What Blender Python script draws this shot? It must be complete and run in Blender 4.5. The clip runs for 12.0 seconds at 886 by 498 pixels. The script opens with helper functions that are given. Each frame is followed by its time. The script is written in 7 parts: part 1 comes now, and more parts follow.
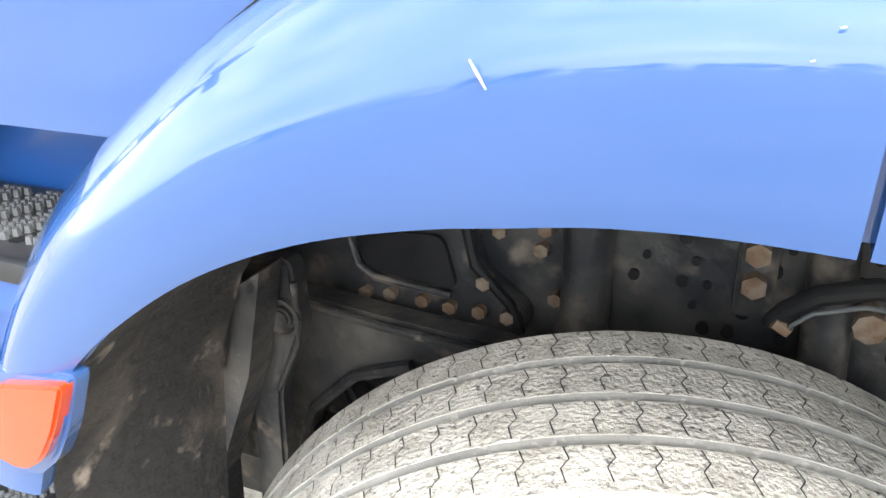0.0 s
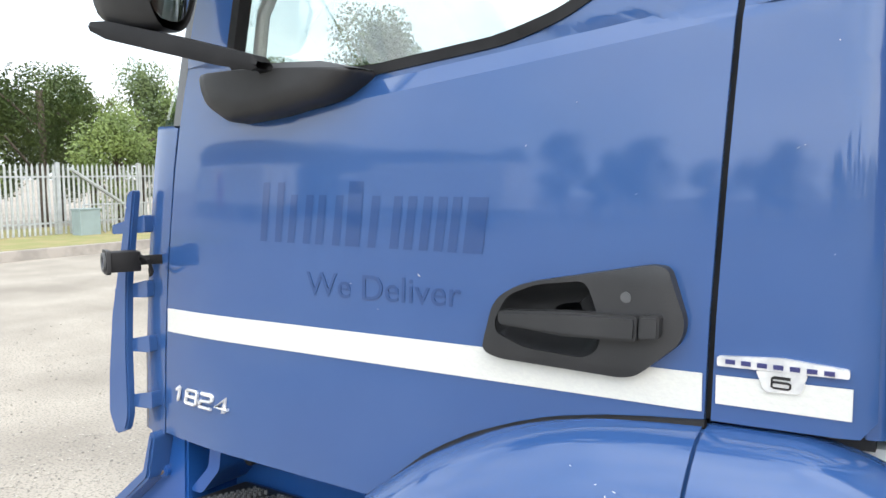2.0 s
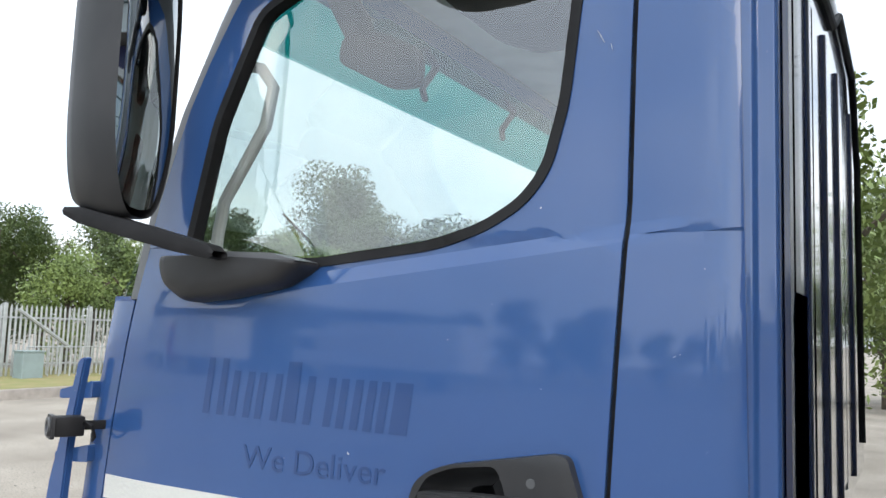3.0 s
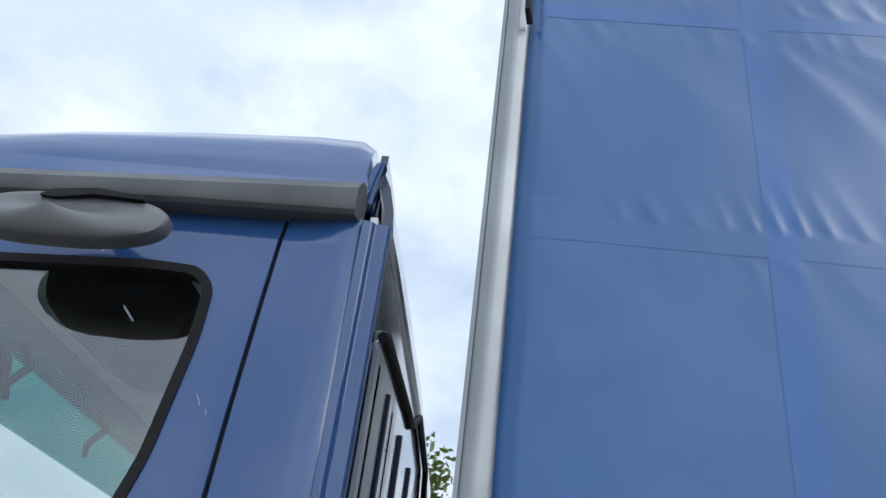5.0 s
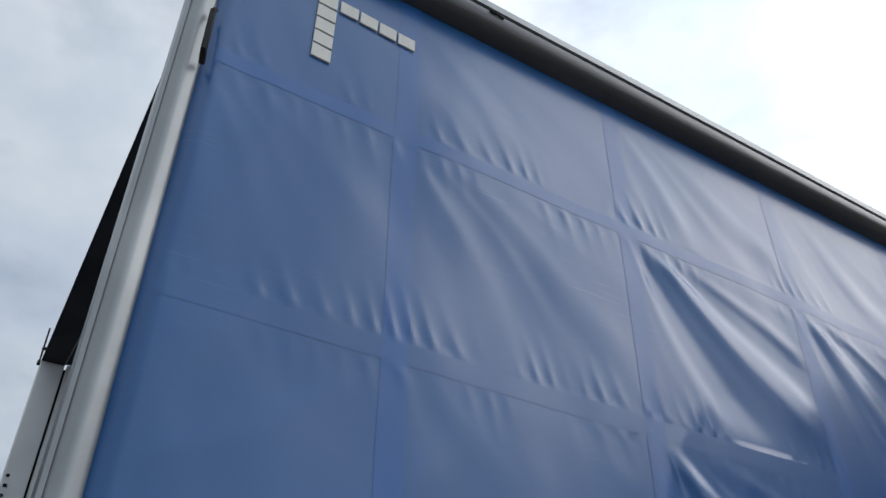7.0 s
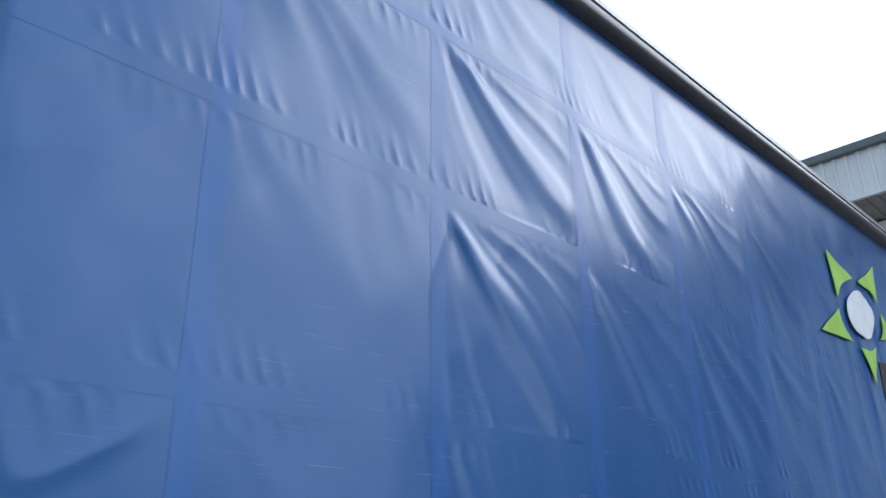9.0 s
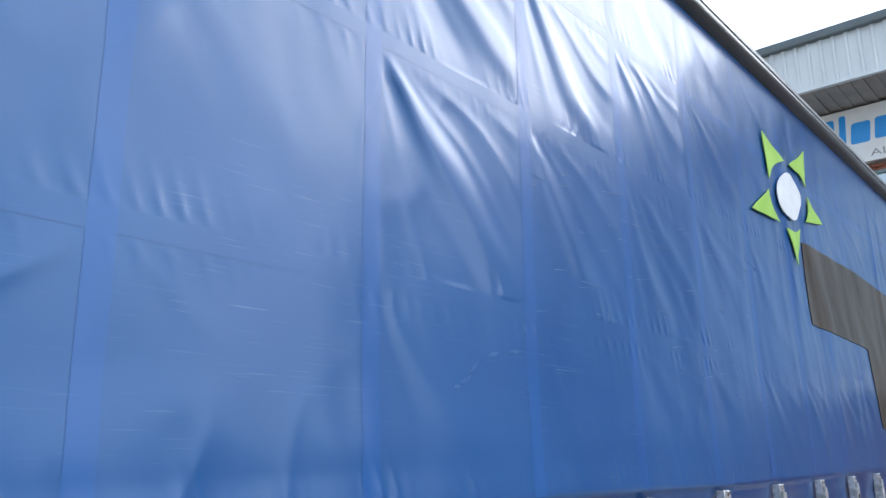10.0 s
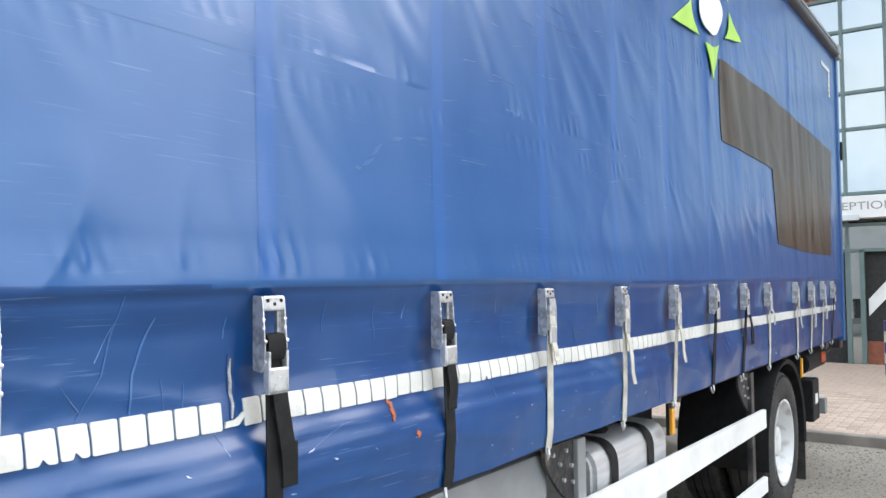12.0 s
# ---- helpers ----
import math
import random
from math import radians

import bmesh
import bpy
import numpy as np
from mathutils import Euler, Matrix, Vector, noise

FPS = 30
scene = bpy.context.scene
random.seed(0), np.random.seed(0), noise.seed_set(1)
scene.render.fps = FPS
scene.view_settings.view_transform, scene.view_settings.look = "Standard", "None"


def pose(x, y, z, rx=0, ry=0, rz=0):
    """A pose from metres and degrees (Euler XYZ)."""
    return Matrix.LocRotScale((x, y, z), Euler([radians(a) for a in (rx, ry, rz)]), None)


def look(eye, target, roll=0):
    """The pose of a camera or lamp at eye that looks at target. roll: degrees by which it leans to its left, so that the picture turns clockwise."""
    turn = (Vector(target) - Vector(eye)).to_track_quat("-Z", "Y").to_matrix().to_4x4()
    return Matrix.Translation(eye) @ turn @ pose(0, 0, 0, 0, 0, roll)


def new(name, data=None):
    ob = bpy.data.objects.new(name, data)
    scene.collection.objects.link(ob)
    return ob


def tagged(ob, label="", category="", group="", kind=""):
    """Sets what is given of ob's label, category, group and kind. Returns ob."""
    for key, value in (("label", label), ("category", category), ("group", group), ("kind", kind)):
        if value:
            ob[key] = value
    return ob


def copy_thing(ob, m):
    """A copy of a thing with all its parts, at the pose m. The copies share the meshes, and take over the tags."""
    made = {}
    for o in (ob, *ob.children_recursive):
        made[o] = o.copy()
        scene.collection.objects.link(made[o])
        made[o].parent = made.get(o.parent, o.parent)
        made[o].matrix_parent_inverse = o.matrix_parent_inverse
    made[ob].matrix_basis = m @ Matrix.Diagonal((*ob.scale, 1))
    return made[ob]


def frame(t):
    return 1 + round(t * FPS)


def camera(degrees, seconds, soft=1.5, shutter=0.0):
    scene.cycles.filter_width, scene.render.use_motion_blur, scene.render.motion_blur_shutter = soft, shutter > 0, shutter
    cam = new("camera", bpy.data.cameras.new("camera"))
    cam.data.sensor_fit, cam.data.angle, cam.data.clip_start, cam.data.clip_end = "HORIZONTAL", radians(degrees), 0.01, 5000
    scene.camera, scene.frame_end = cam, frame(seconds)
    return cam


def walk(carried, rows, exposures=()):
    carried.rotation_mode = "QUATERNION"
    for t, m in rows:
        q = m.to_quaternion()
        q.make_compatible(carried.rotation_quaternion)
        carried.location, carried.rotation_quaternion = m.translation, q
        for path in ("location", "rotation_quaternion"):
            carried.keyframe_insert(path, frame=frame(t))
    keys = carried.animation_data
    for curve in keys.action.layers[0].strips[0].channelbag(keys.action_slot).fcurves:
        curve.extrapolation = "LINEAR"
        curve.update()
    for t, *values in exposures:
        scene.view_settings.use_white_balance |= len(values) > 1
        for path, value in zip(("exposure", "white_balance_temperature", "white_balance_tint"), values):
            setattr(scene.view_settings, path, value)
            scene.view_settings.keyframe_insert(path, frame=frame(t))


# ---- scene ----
cam = camera(58.3, 12.0)
PATH = [
    (0, (0.503, -0.506, 1.511), (-0.246, 1.162, 0.702), -1.7),
    (0.4, (0.619, -0.632, 1.627), (-0.348, 0.944, 0.866), -3.3),
    (0.5, (0.655, -0.666, 1.631), (-0.366, 0.916, 0.956), -2.1),
    (1, (0.739, -0.833, 1.734), (-0.373, 0.747, 1.216), -1.7),
    (1.5, (0.762, -0.983, 1.835), (-0.351, 0.64, 1.478), -1.1),
    (2, (0.831, -1.056, 1.889), (-0.267, 0.604, 1.701), -0.3),
    (2.5, (0.904, -1.112, 1.929), (-0.163, 0.58, 1.929), 0.7),
    (2.7, (0.925, -1.131, 1.943), (-0.126, 0.57, 2.019), 1.1),
    (4.3, (0.98, -1.176, 1.954), (0.418, 0.569, 2.754), 7.0),
    (4.5, (0.988, -1.176, 1.962), (0.544, 0.562, 2.847), 7.4),
    (4.7, (0.992, -1.181, 1.968), (0.671, 0.541, 2.932), 7.5),
    (5, (0.999, -1.194, 2.014), (0.849, 0.518, 3.038), 7.6),
    (5.5, (0.913, -1.185, 2.05), (1.126, 0.425, 3.218), 6.2),
    (6, (0.851, -1.161, 2.081), (1.361, 0.33, 3.313), 3.7),
    (6.5, (0.867, -1.145, 2.092), (1.564, 0.278, 3.311), 2.0),
    (7, (0.868, -1.189, 2.079), (1.732, 0.203, 3.226), 0.8),
    (7.2, (0.869, -1.225, 2.075), (1.791, 0.17, 3.173), 0.9),
    (8.8, (0.774, -1.373, 1.836), (2.049, -0.069, 2.657), -0.9),
    (9, (0.78, -1.384, 1.826), (2.097, -0.084, 2.584), -0.5),
    (9.5, (0.818, -1.342, 1.784), (2.227, -0.071, 2.415), -0.8),
    (10, (0.854, -1.323, 1.757), (2.338, -0.078, 2.254), -0.6),
    (10.5, (0.881, -1.325, 1.719), (2.422, -0.108, 2.1), -0.7),
    (11, (0.899, -1.339, 1.694), (2.486, -0.152, 1.962), -0.6),
    (11.5, (0.909, -1.348, 1.664), (2.528, -0.186, 1.834), -0.6),
    (12, (0.918, -1.358, 1.637), (2.553, -0.209, 1.721), -0.6),
]

# stops, colour temperature and tint of the camera on the way
EXPOSURES = [(0.0, 2.72, 7000, 10), (0.5, 2.2, 7000, 10), (1.0, 1.68, 6900, 10), (1.5, 1.55, 6800, 10), (2.5, 1.25, 6800, 10), (4.3, 0.5, 6100, 10), (5.5, 0.25, 6400, 10), (6.0, 0.05, 6500, 10), (6.5, -0.15, 6500, 10), (7.2, -0.25, 6400, 10), (8.8, 0.25, 5800, 10), (9.5, 0.57, 5900, 10), (10.5, 1.07, 6200, 10), (12.0, 1.33, 6700, 10)]
walk(cam, [(t, look(eye, target, roll)) for t, eye, target, roll in PATH], EXPOSURES)

# ---- world and sun ----
SUN_EL, SUN_AZ = radians(36), radians(120)
world = bpy.data.worlds.new("sky")
scene.world = world
world.use_nodes = True
wn, wl = world.node_tree.nodes, world.node_tree.links
wn.clear()
w_out = wn.new("ShaderNodeOutputWorld")
w_bg = wn.new("ShaderNodeBackground")
w_sky = wn.new("ShaderNodeTexSky")
w_sky.sky_type = "NISHITA"
w_sky.sun_disc = False
w_sky.sun_elevation, w_sky.sun_rotation = SUN_EL, SUN_AZ
w_sky.dust_density = 2.0
w_co = wn.new("ShaderNodeTexCoord")
w_map = wn.new("ShaderNodeMapping")
w_map.inputs["Scale"].default_value = (1.0, 1.0, 1.7)
w_map.inputs["Location"].default_value = (0.35, 0.2, 0.1)
w_noise = wn.new("ShaderNodeTexNoise")
w_noise.inputs["Scale"].default_value = 2.3
w_noise.inputs["Detail"].default_value = 7.0
w_noise.inputs["Roughness"].default_value = 0.55
w_ramp = wn.new("ShaderNodeValToRGB")
w_ramp.color_ramp.elements[0].position, w_ramp.color_ramp.elements[0].color = 0.38, (0.62, 0.62, 0.62, 1)
w_ramp.color_ramp.elements[1].position, w_ramp.color_ramp.elements[1].color = 0.53, (1, 1, 1, 1)
w_shade = wn.new("ShaderNodeTexNoise")
w_shade.inputs["Scale"].default_value = 3.1
w_shade.inputs["Detail"].default_value = 5.0
w_cloud = wn.new("ShaderNodeValToRGB")
w_cloud.color_ramp.elements[0].position, w_cloud.color_ramp.elements[0].color = 0.38, (5.2, 6.0, 7.1, 1)
w_cloud.color_ramp.elements[1].position, w_cloud.color_ramp.elements[1].color = 0.62, (7.1, 7.65, 8.2, 1)
w_mix = wn.new("ShaderNodeMix")
w_mix.data_type = "RGBA"
wl.new(w_co.outputs["Generated"], w_map.inputs["Vector"])
wl.new(w_map.outputs["Vector"], w_noise.inputs["Vector"])
wl.new(w_map.outputs["Vector"], w_shade.inputs["Vector"])
wl.new(w_noise.outputs["Fac"], w_ramp.inputs["Fac"])
wl.new(w_shade.outputs["Fac"], w_cloud.inputs["Fac"])
wl.new(w_ramp.outputs["Color"], w_mix.inputs["Factor"])
wl.new(w_sky.outputs["Color"], w_mix.inputs["A"])
# clouds glow more towards the sun
w_dot = wn.new("ShaderNodeVectorMath")
w_dot.operation = "DOT_PRODUCT"
w_dot.inputs[1].default_value = (math.sin(SUN_AZ) * math.cos(SUN_EL), math.cos(SUN_AZ) * math.cos(SUN_EL), math.sin(SUN_EL))
w_glow = wn.new("ShaderNodeMapRange")
w_glow.inputs["From Min"].default_value, w_glow.inputs["From Max"].default_value = -0.1, 1.0
w_glow.inputs["To Min"].default_value, w_glow.inputs["To Max"].default_value = 0.86, 1.6
w_glow.interpolation_type = "SMOOTHERSTEP"
w_mul = wn.new("ShaderNodeVectorMath")
w_mul.operation = "SCALE"
wl.new(w_co.outputs["Generated"], w_dot.inputs[0])
wl.new(w_dot.outputs["Value"], w_glow.inputs["Value"])
wl.new(w_cloud.outputs["Color"], w_mul.inputs[0])
wl.new(w_glow.outputs["Result"], w_mul.inputs["Scale"])
wl.new(w_mul.outputs["Vector"], w_mix.inputs["B"])
wl.new(w_mix.outputs["Result"], w_bg.inputs["Color"])
w_bg.inputs["Strength"].default_value = 0.13
wl.new(w_bg.outputs["Background"], w_out.inputs["Surface"])

sun = new("sun", bpy.data.lights.new("sun", "SUN"))
sun.data.energy, sun.data.angle, sun.data.color = 0.75, radians(45), (1.0, 0.96, 0.9)
sd = Vector((math.sin(SUN_AZ) * math.cos(SUN_EL), math.cos(SUN_AZ) * math.cos(SUN_EL), math.sin(SUN_EL)))
sun.matrix_world = look(tuple(sd * 60), (0, 0, 0))


# ---- materials ----
def material(name, base, rough=0.5, metal=0.0, second=None, scale=6.0, detail=6.0, spread=(0.4, 0.6), bump=0.0, bump_scale=60.0,
             coat=0.0, spec=0.5, stretch=(1, 1, 1), rough2=None, vary=0.0, speck=None, speck_scale=120.0, speck_at=(0.62, 0.68)):
    """A surface with colour variation at two scales, fine relief and, if asked, specks of a third colour."""
    m = bpy.data.materials.new(name)
    m.use_nodes = True
    nt = m.node_tree
    n, l = nt.nodes, nt.links
    b = n["Principled BSDF"]
    b.inputs["Roughness"].default_value = rough
    b.inputs["Metallic"].default_value = metal
    b.inputs["Specular IOR Level"].default_value = spec
    b.inputs["Coat Weight"].default_value = coat
    b.inputs["Coat Roughness"].default_value = 0.04 if rough < 0.235 else 0.13
    co = n.new("ShaderNodeTexCoord")
    mp = n.new("ShaderNodeMapping")
    mp.inputs["Scale"].default_value = stretch
    l.new(co.outputs["Object"], mp.inputs["Vector"])
    n1 = n.new("ShaderNodeTexNoise")
    n1.inputs["Scale"].default_value, n1.inputs["Detail"].default_value = scale, detail
    l.new(mp.outputs["Vector"], n1.inputs["Vector"])
    ramp = n.new("ShaderNodeValToRGB")
    second = second or tuple(c * 0.82 for c in base)
    ramp.color_ramp.elements[0].position, ramp.color_ramp.elements[0].color = spread[0], (*base, 1)
    ramp.color_ramp.elements[1].position, ramp.color_ramp.elements[1].color = spread[1], (*second, 1)
    l.new(n1.outputs["Fac"], ramp.inputs["Fac"])
    colour = ramp.outputs["Color"]
    if speck:
        n3 = n.new("ShaderNodeTexNoise")
        n3.inputs["Scale"].default_value, n3.inputs["Detail"].default_value = speck_scale, 3.0
        l.new(mp.outputs["Vector"], n3.inputs["Vector"])
        r3 = n.new("ShaderNodeMapRange")
        r3.inputs["From Min"].default_value, r3.inputs["From Max"].default_value = speck_at
        l.new(n3.outputs["Fac"], r3.inputs["Value"])
        mx = n.new("ShaderNodeMix")
        mx.data_type = "RGBA"
        l.new(r3.outputs["Result"], mx.inputs["Factor"])
        l.new(colour, mx.inputs["A"])
        mx.inputs["B"].default_value = (*speck, 1)
        colour = mx.outputs["Result"]
    if vary:
        oi = n.new("ShaderNodeObjectInfo")
        hv = n.new("ShaderNodeHueSaturation")
        mr = n.new("ShaderNodeMapRange")
        mr.inputs["To Min"].default_value, mr.inputs["To Max"].default_value = 1 - vary, 1 + vary
        l.new(oi.outputs["Random"], mr.inputs["Value"])
        l.new(mr.outputs["Result"], hv.inputs["Value"])
        l.new(colour, hv.inputs["Color"])
        colour = hv.outputs["Color"]
    l.new(colour, b.inputs["Base Color"])
    if rough2 is not None:
        mr2 = n.new("ShaderNodeMapRange")
        mr2.inputs["From Min"].default_value, mr2.inputs["From Max"].default_value = 0.35, 0.65
        mr2.inputs["To Min"].default_value, mr2.inputs["To Max"].default_value = rough, rough2
        l.new(n1.outputs["Fac"], mr2.inputs["Value"])
        l.new(mr2.outputs["Result"], b.inputs["Roughness"])
    if bump:
        n2 = n.new("ShaderNodeTexNoise")
        n2.inputs["Scale"].default_value, n2.inputs["Detail"].default_value = bump_scale, 4.0
        l.new(mp.outputs["Vector"], n2.inputs["Vector"])
        bp = n.new("ShaderNodeBump")
        bp.inputs["Strength"].default_value, bp.inputs["Distance"].default_value = bump, 0.01
        l.new(n2.outputs["Fac"], bp.inputs["Height"])
        l.new(bp.outputs["Normal"], b.inputs["Normal"])
    return m


def glass(name, colour=(0.9, 0.97, 0.95), gloss=0.12):
    """Thin glass: lets light through, tinted, with a mirror-like gloss on top."""
    m = bpy.data.materials.new(name)
    m.use_nodes = True
    n, l = m.node_tree.nodes, m.node_tree.links
    n.remove(n["Principled BSDF"])
    tr = n.new("ShaderNodeBsdfTransparent")
    tr.inputs["Color"].default_value = (*colour, 1)
    gl = n.new("ShaderNodeBsdfGlossy")
    gl.inputs["Roughness"].default_value = 0.0
    mx = n.new("ShaderNodeMixShader")
    mx.inputs["Fac"].default_value = gloss
    l.new(tr.outputs["BSDF"], mx.inputs[1])
    l.new(gl.outputs["BSDF"], mx.inputs[2])
    l.new(mx.outputs["Shader"], n["Material Output"].inputs["Surface"])
    return m


PAINT = material("blue cab paint", (0.027, 0.076, 0.215), 0.18, 0.0, (0.030, 0.082, 0.225), 3.0, bump=0.02, bump_scale=9.0, coat=1.0, spec=0.25, speck=(0.5, 0.55, 0.6), speck_scale=38.0, speck_at=(0.775, 0.785))
PAINT_IN = material("blue step paint", (0.012, 0.075, 0.28), 0.3, 0.0, (0.018, 0.076, 0.265), 5.0, spec=0.3, bump=0.03, bump_scale=20.0, coat=0.6)
PLASTIC = material("dark grey moulded plastic", (0.019, 0.020, 0.022), 0.5, 0.0, (0.028, 0.028, 0.030), 8.0, bump=0.06, bump_scale=420.0, spec=0.4)
PLASTIC_MID = material("mid grey weathered plastic", (0.105, 0.109, 0.114), 0.45, 0.0, (0.075, 0.078, 0.082), 6.0, bump=0.08, bump_scale=300.0)
BLACK = material("black rubber seal", (0.010, 0.010, 0.011), 0.6, 0.0, (0.016, 0.016, 0.017), 12.0, bump=0.05, spec=0.2)
BLACK_GLOSS = material("glossy navy painted panel", (0.008, 0.018, 0.06), 0.13, 0.0, (0.010, 0.022, 0.07), 5.0, coat=0.8)
GRIME = material("grimy black chassis steel", (0.020, 0.021, 0.024), 0.42, 0.1, (0.085, 0.080, 0.074), 9.0, spread=(0.46, 0.70), bump=0.5, bump_scale=32.0, speck=(0.15, 0.125, 0.10), speck_scale=17.0, speck_at=(0.58, 0.75))
LINER_DUST = material("dust caked liner", (0.018, 0.018, 0.019), 0.7, 0.0, (0.085, 0.072, 0.062), 9.0, detail=11.0, spread=(0.48, 0.70), bump=0.6, bump_scale=45.0, speck=(0.22, 0.19, 0.16), speck_scale=24.0, speck_at=(0.62, 0.74))
RUSTY = material("rusty bolt steel", (0.16, 0.10, 0.06), 0.75, 0.2, (0.22, 0.17, 0.13), 40.0, bump=0.3, bump_scale=90.0)
STEEL = material("galvanised buckle steel", (0.66, 0.67, 0.68), 0.30, 0.75, (0.36, 0.37, 0.38), 45.0, spread=(0.46, 0.66), bump=0.10, bump_scale=160.0, rough2=0.5)
CHROME = material("chrome badge", (0.82, 0.83, 0.84), 0.22, 0.45, (0.6, 0.62, 0.64), 30.0)
ALU = material("brushed aluminium", (0.72, 0.73, 0.74), 0.38, 0.55, (0.62, 0.63, 0.64), 4.0, stretch=(1, 1, 14), bump=0.03, bump_scale=120.0)
ALU_PAINT = material("silver grey extrusion and rib sheen", (0.34, 0.36, 0.37), 0.4, 0.4, (0.28, 0.30, 0.31), 5.0, bump=0.03)
WHITE = material("white painted steel", (0.75, 0.76, 0.76), 0.4, 0.0, (0.62, 0.62, 0.60), 4.0, spread=(0.5, 0.75), bump=0.04, bump_scale=40.0)
TAPE = material("white reflective tape", (0.58, 0.58, 0.55), 0.42, 0.0, (0.60, 0.60, 0.56), 130.0, detail=2.0, bump=0.12, bump_scale=160.0)


def fabric(name, base, second, rough, coat, scratch=0.3):
    """Coated curtain fabric: dull variation, long dust streaks and fine pale scratches along the lorry."""
    m = material(name, base, rough, 0.0, second, 2.6, detail=8.0, bump=0.05, bump_scale=18.0, rough2=rough + 0.09, spec=0.4, coat=coat, stretch=(1, 1, 0.6))
    n, l = m.node_tree.nodes, m.node_tree.links
    b = n["Principled BSDF"]
    b.inputs["Coat Roughness"].default_value = 0.19
    colour = b.inputs["Base Color"].links[0].from_socket
    co = n.new("ShaderNodeTexCoord")
    mp = n.new("ShaderNodeMapping")
    mp.inputs["Scale"].default_value, mp.inputs["Rotation"].default_value = (6.5, 1.0, 190.0), (0, radians(5), 0)
    l.new(co.outputs["Object"], mp.inputs["Vector"])
    lines = n.new("ShaderNodeTexNoise")
    lines.inputs["Scale"].default_value, lines.inputs["Detail"].default_value = 1.0, 3.0
    l.new(mp.outputs["Vector"], lines.inputs["Vector"])
    thin = n.new("ShaderNodeMapRange")
    thin.inputs["From Min"].default_value, thin.inputs["From Max"].default_value = 0.63, 0.72
    l.new(lines.outputs["Fac"], thin.inputs["Value"])
    patch = n.new("ShaderNodeTexNoise")
    patch.inputs["Scale"].default_value, patch.inputs["Detail"].default_value = 1.3, 4.0
    l.new(co.outputs["Object"], patch.inputs["Vector"])
    where = n.new("ShaderNodeMapRange")
    where.inputs["From Min"].default_value, where.inputs["From Max"].default_value = 0.48, 0.66
    where.inputs["To Max"].default_value = scratch
    l.new(patch.outputs["Fac"], where.inputs["Value"])
    both = n.new("ShaderNodeMath")
    both.operation = "MULTIPLY"
    l.new(thin.outputs["Result"], both.inputs[0])
    l.new(where.outputs["Result"], both.inputs[1])
    mx = n.new("ShaderNodeMix")
    mx.data_type = "RGBA"
    mx.inputs["B"].default_value = (0.16, 0.26, 0.44, 1)
    l.new(both.outputs["Value"], mx.inputs["Factor"])
    l.new(colour, mx.inputs["A"])
    l.new(mx.outputs["Result"], b.inputs["Base Color"])
    return m


CURTAIN = fabric("blue curtain fabric", (0.0065, 0.079, 0.250), (0.009, 0.087, 0.265), 0.36, 0.65)
WEB = fabric("lighter blue webbing band", (0.0080, 0.086, 0.292), (0.0105, 0.094, 0.306), 0.38, 0.55, 0.15)
SKIRT_CLOTH = fabric("darker blue skirt fabric with reflected dark", (0.002, 0.044, 0.165), (0.004, 0.055, 0.19), 0.30, 0.40, 0.8)
RAIL = material("dark grey rounded rail", (0.050, 0.053, 0.058), 0.36, 0.2, (0.085, 0.087, 0.09), 5.0, detail=10.0, spread=(0.48, 0.72), stretch=(0.5, 1, 3), bump=0.08, bump_scale=40.0)
SHADE_DARK = material("dark of shaded underside and recess", (0.036, 0.037, 0.040), 0.95, 0.0, (0.046, 0.047, 0.050), 4.0, spec=0.0)
BROWN = material("brown vinyl patch", (0.042, 0.029, 0.018), 0.33, 0.0, (0.062, 0.042, 0.026), 3.0, bump=0.04, bump_scale=300.0, spec=0.38)
LIME = material("lime green vinyl", (0.36, 0.60, 0.09), 0.45, 0.0, (0.33, 0.56, 0.08), 6.0, bump=0.03)
WHITE_VINYL = material("white vinyl", (0.78, 0.79, 0.80), 0.45, 0.0, (0.72, 0.73, 0.75), 9.0)
STRAP_B = material("black woven strap", (0.008, 0.008, 0.009), 0.75, 0.0, (0.014, 0.014, 0.015), 30.0, spec=0.25, bump=0.4, bump_scale=600.0)
STRAP_W = material("cream woven strap", (0.55, 0.53, 0.46), 0.8, 0.0, (0.42, 0.40, 0.34), 14.0, bump=0.4, bump_scale=600.0)
TYRE_DIRTY = material("tyre tread caked with pale dust", (0.54, 0.505, 0.445), 0.9, 0.0, (0.33, 0.305, 0.265), 21.0, spread=(0.38, 0.68), bump=0.7, bump_scale=150.0, speck=(0.10, 0.097, 0.09), speck_scale=120.0, speck_at=(0.60, 0.72))
TYRE_SIDE = material("dusty tyre sidewall", (0.24, 0.23, 0.21), 0.9, 0.0, (0.15, 0.145, 0.135), 9.0, spread=(0.38, 0.68), bump=0.3, bump_scale=120.0, speck=(0.40, 0.37, 0.33), speck_scale=60.0, speck_at=(0.58, 0.72))
TYRE = material("black tyre rubber", (0.022, 0.022, 0.023), 0.75, 0.0, (0.05, 0.047, 0.043), 9.0, spread=(0.45, 0.7), bump=0.2, bump_scale=120.0)
RIM = material("white painted wheel rim", (0.66, 0.67, 0.67), 0.42, 0.1, (0.36, 0.34, 0.31), 9.0, spread=(0.52, 0.72), bump=0.08, bump_scale=70.0)
ORANGE = material("orange lamp lens", (0.56, 0.055, 0.004), 0.2, 0.0, (0.48, 0.04, 0.003), 5.0, coat=0.7)
AMBER = material("amber reflector", (0.80, 0.36, 0.02), 0.25, 0.0, (0.75, 0.32, 0.02), 5.0, coat=0.5)
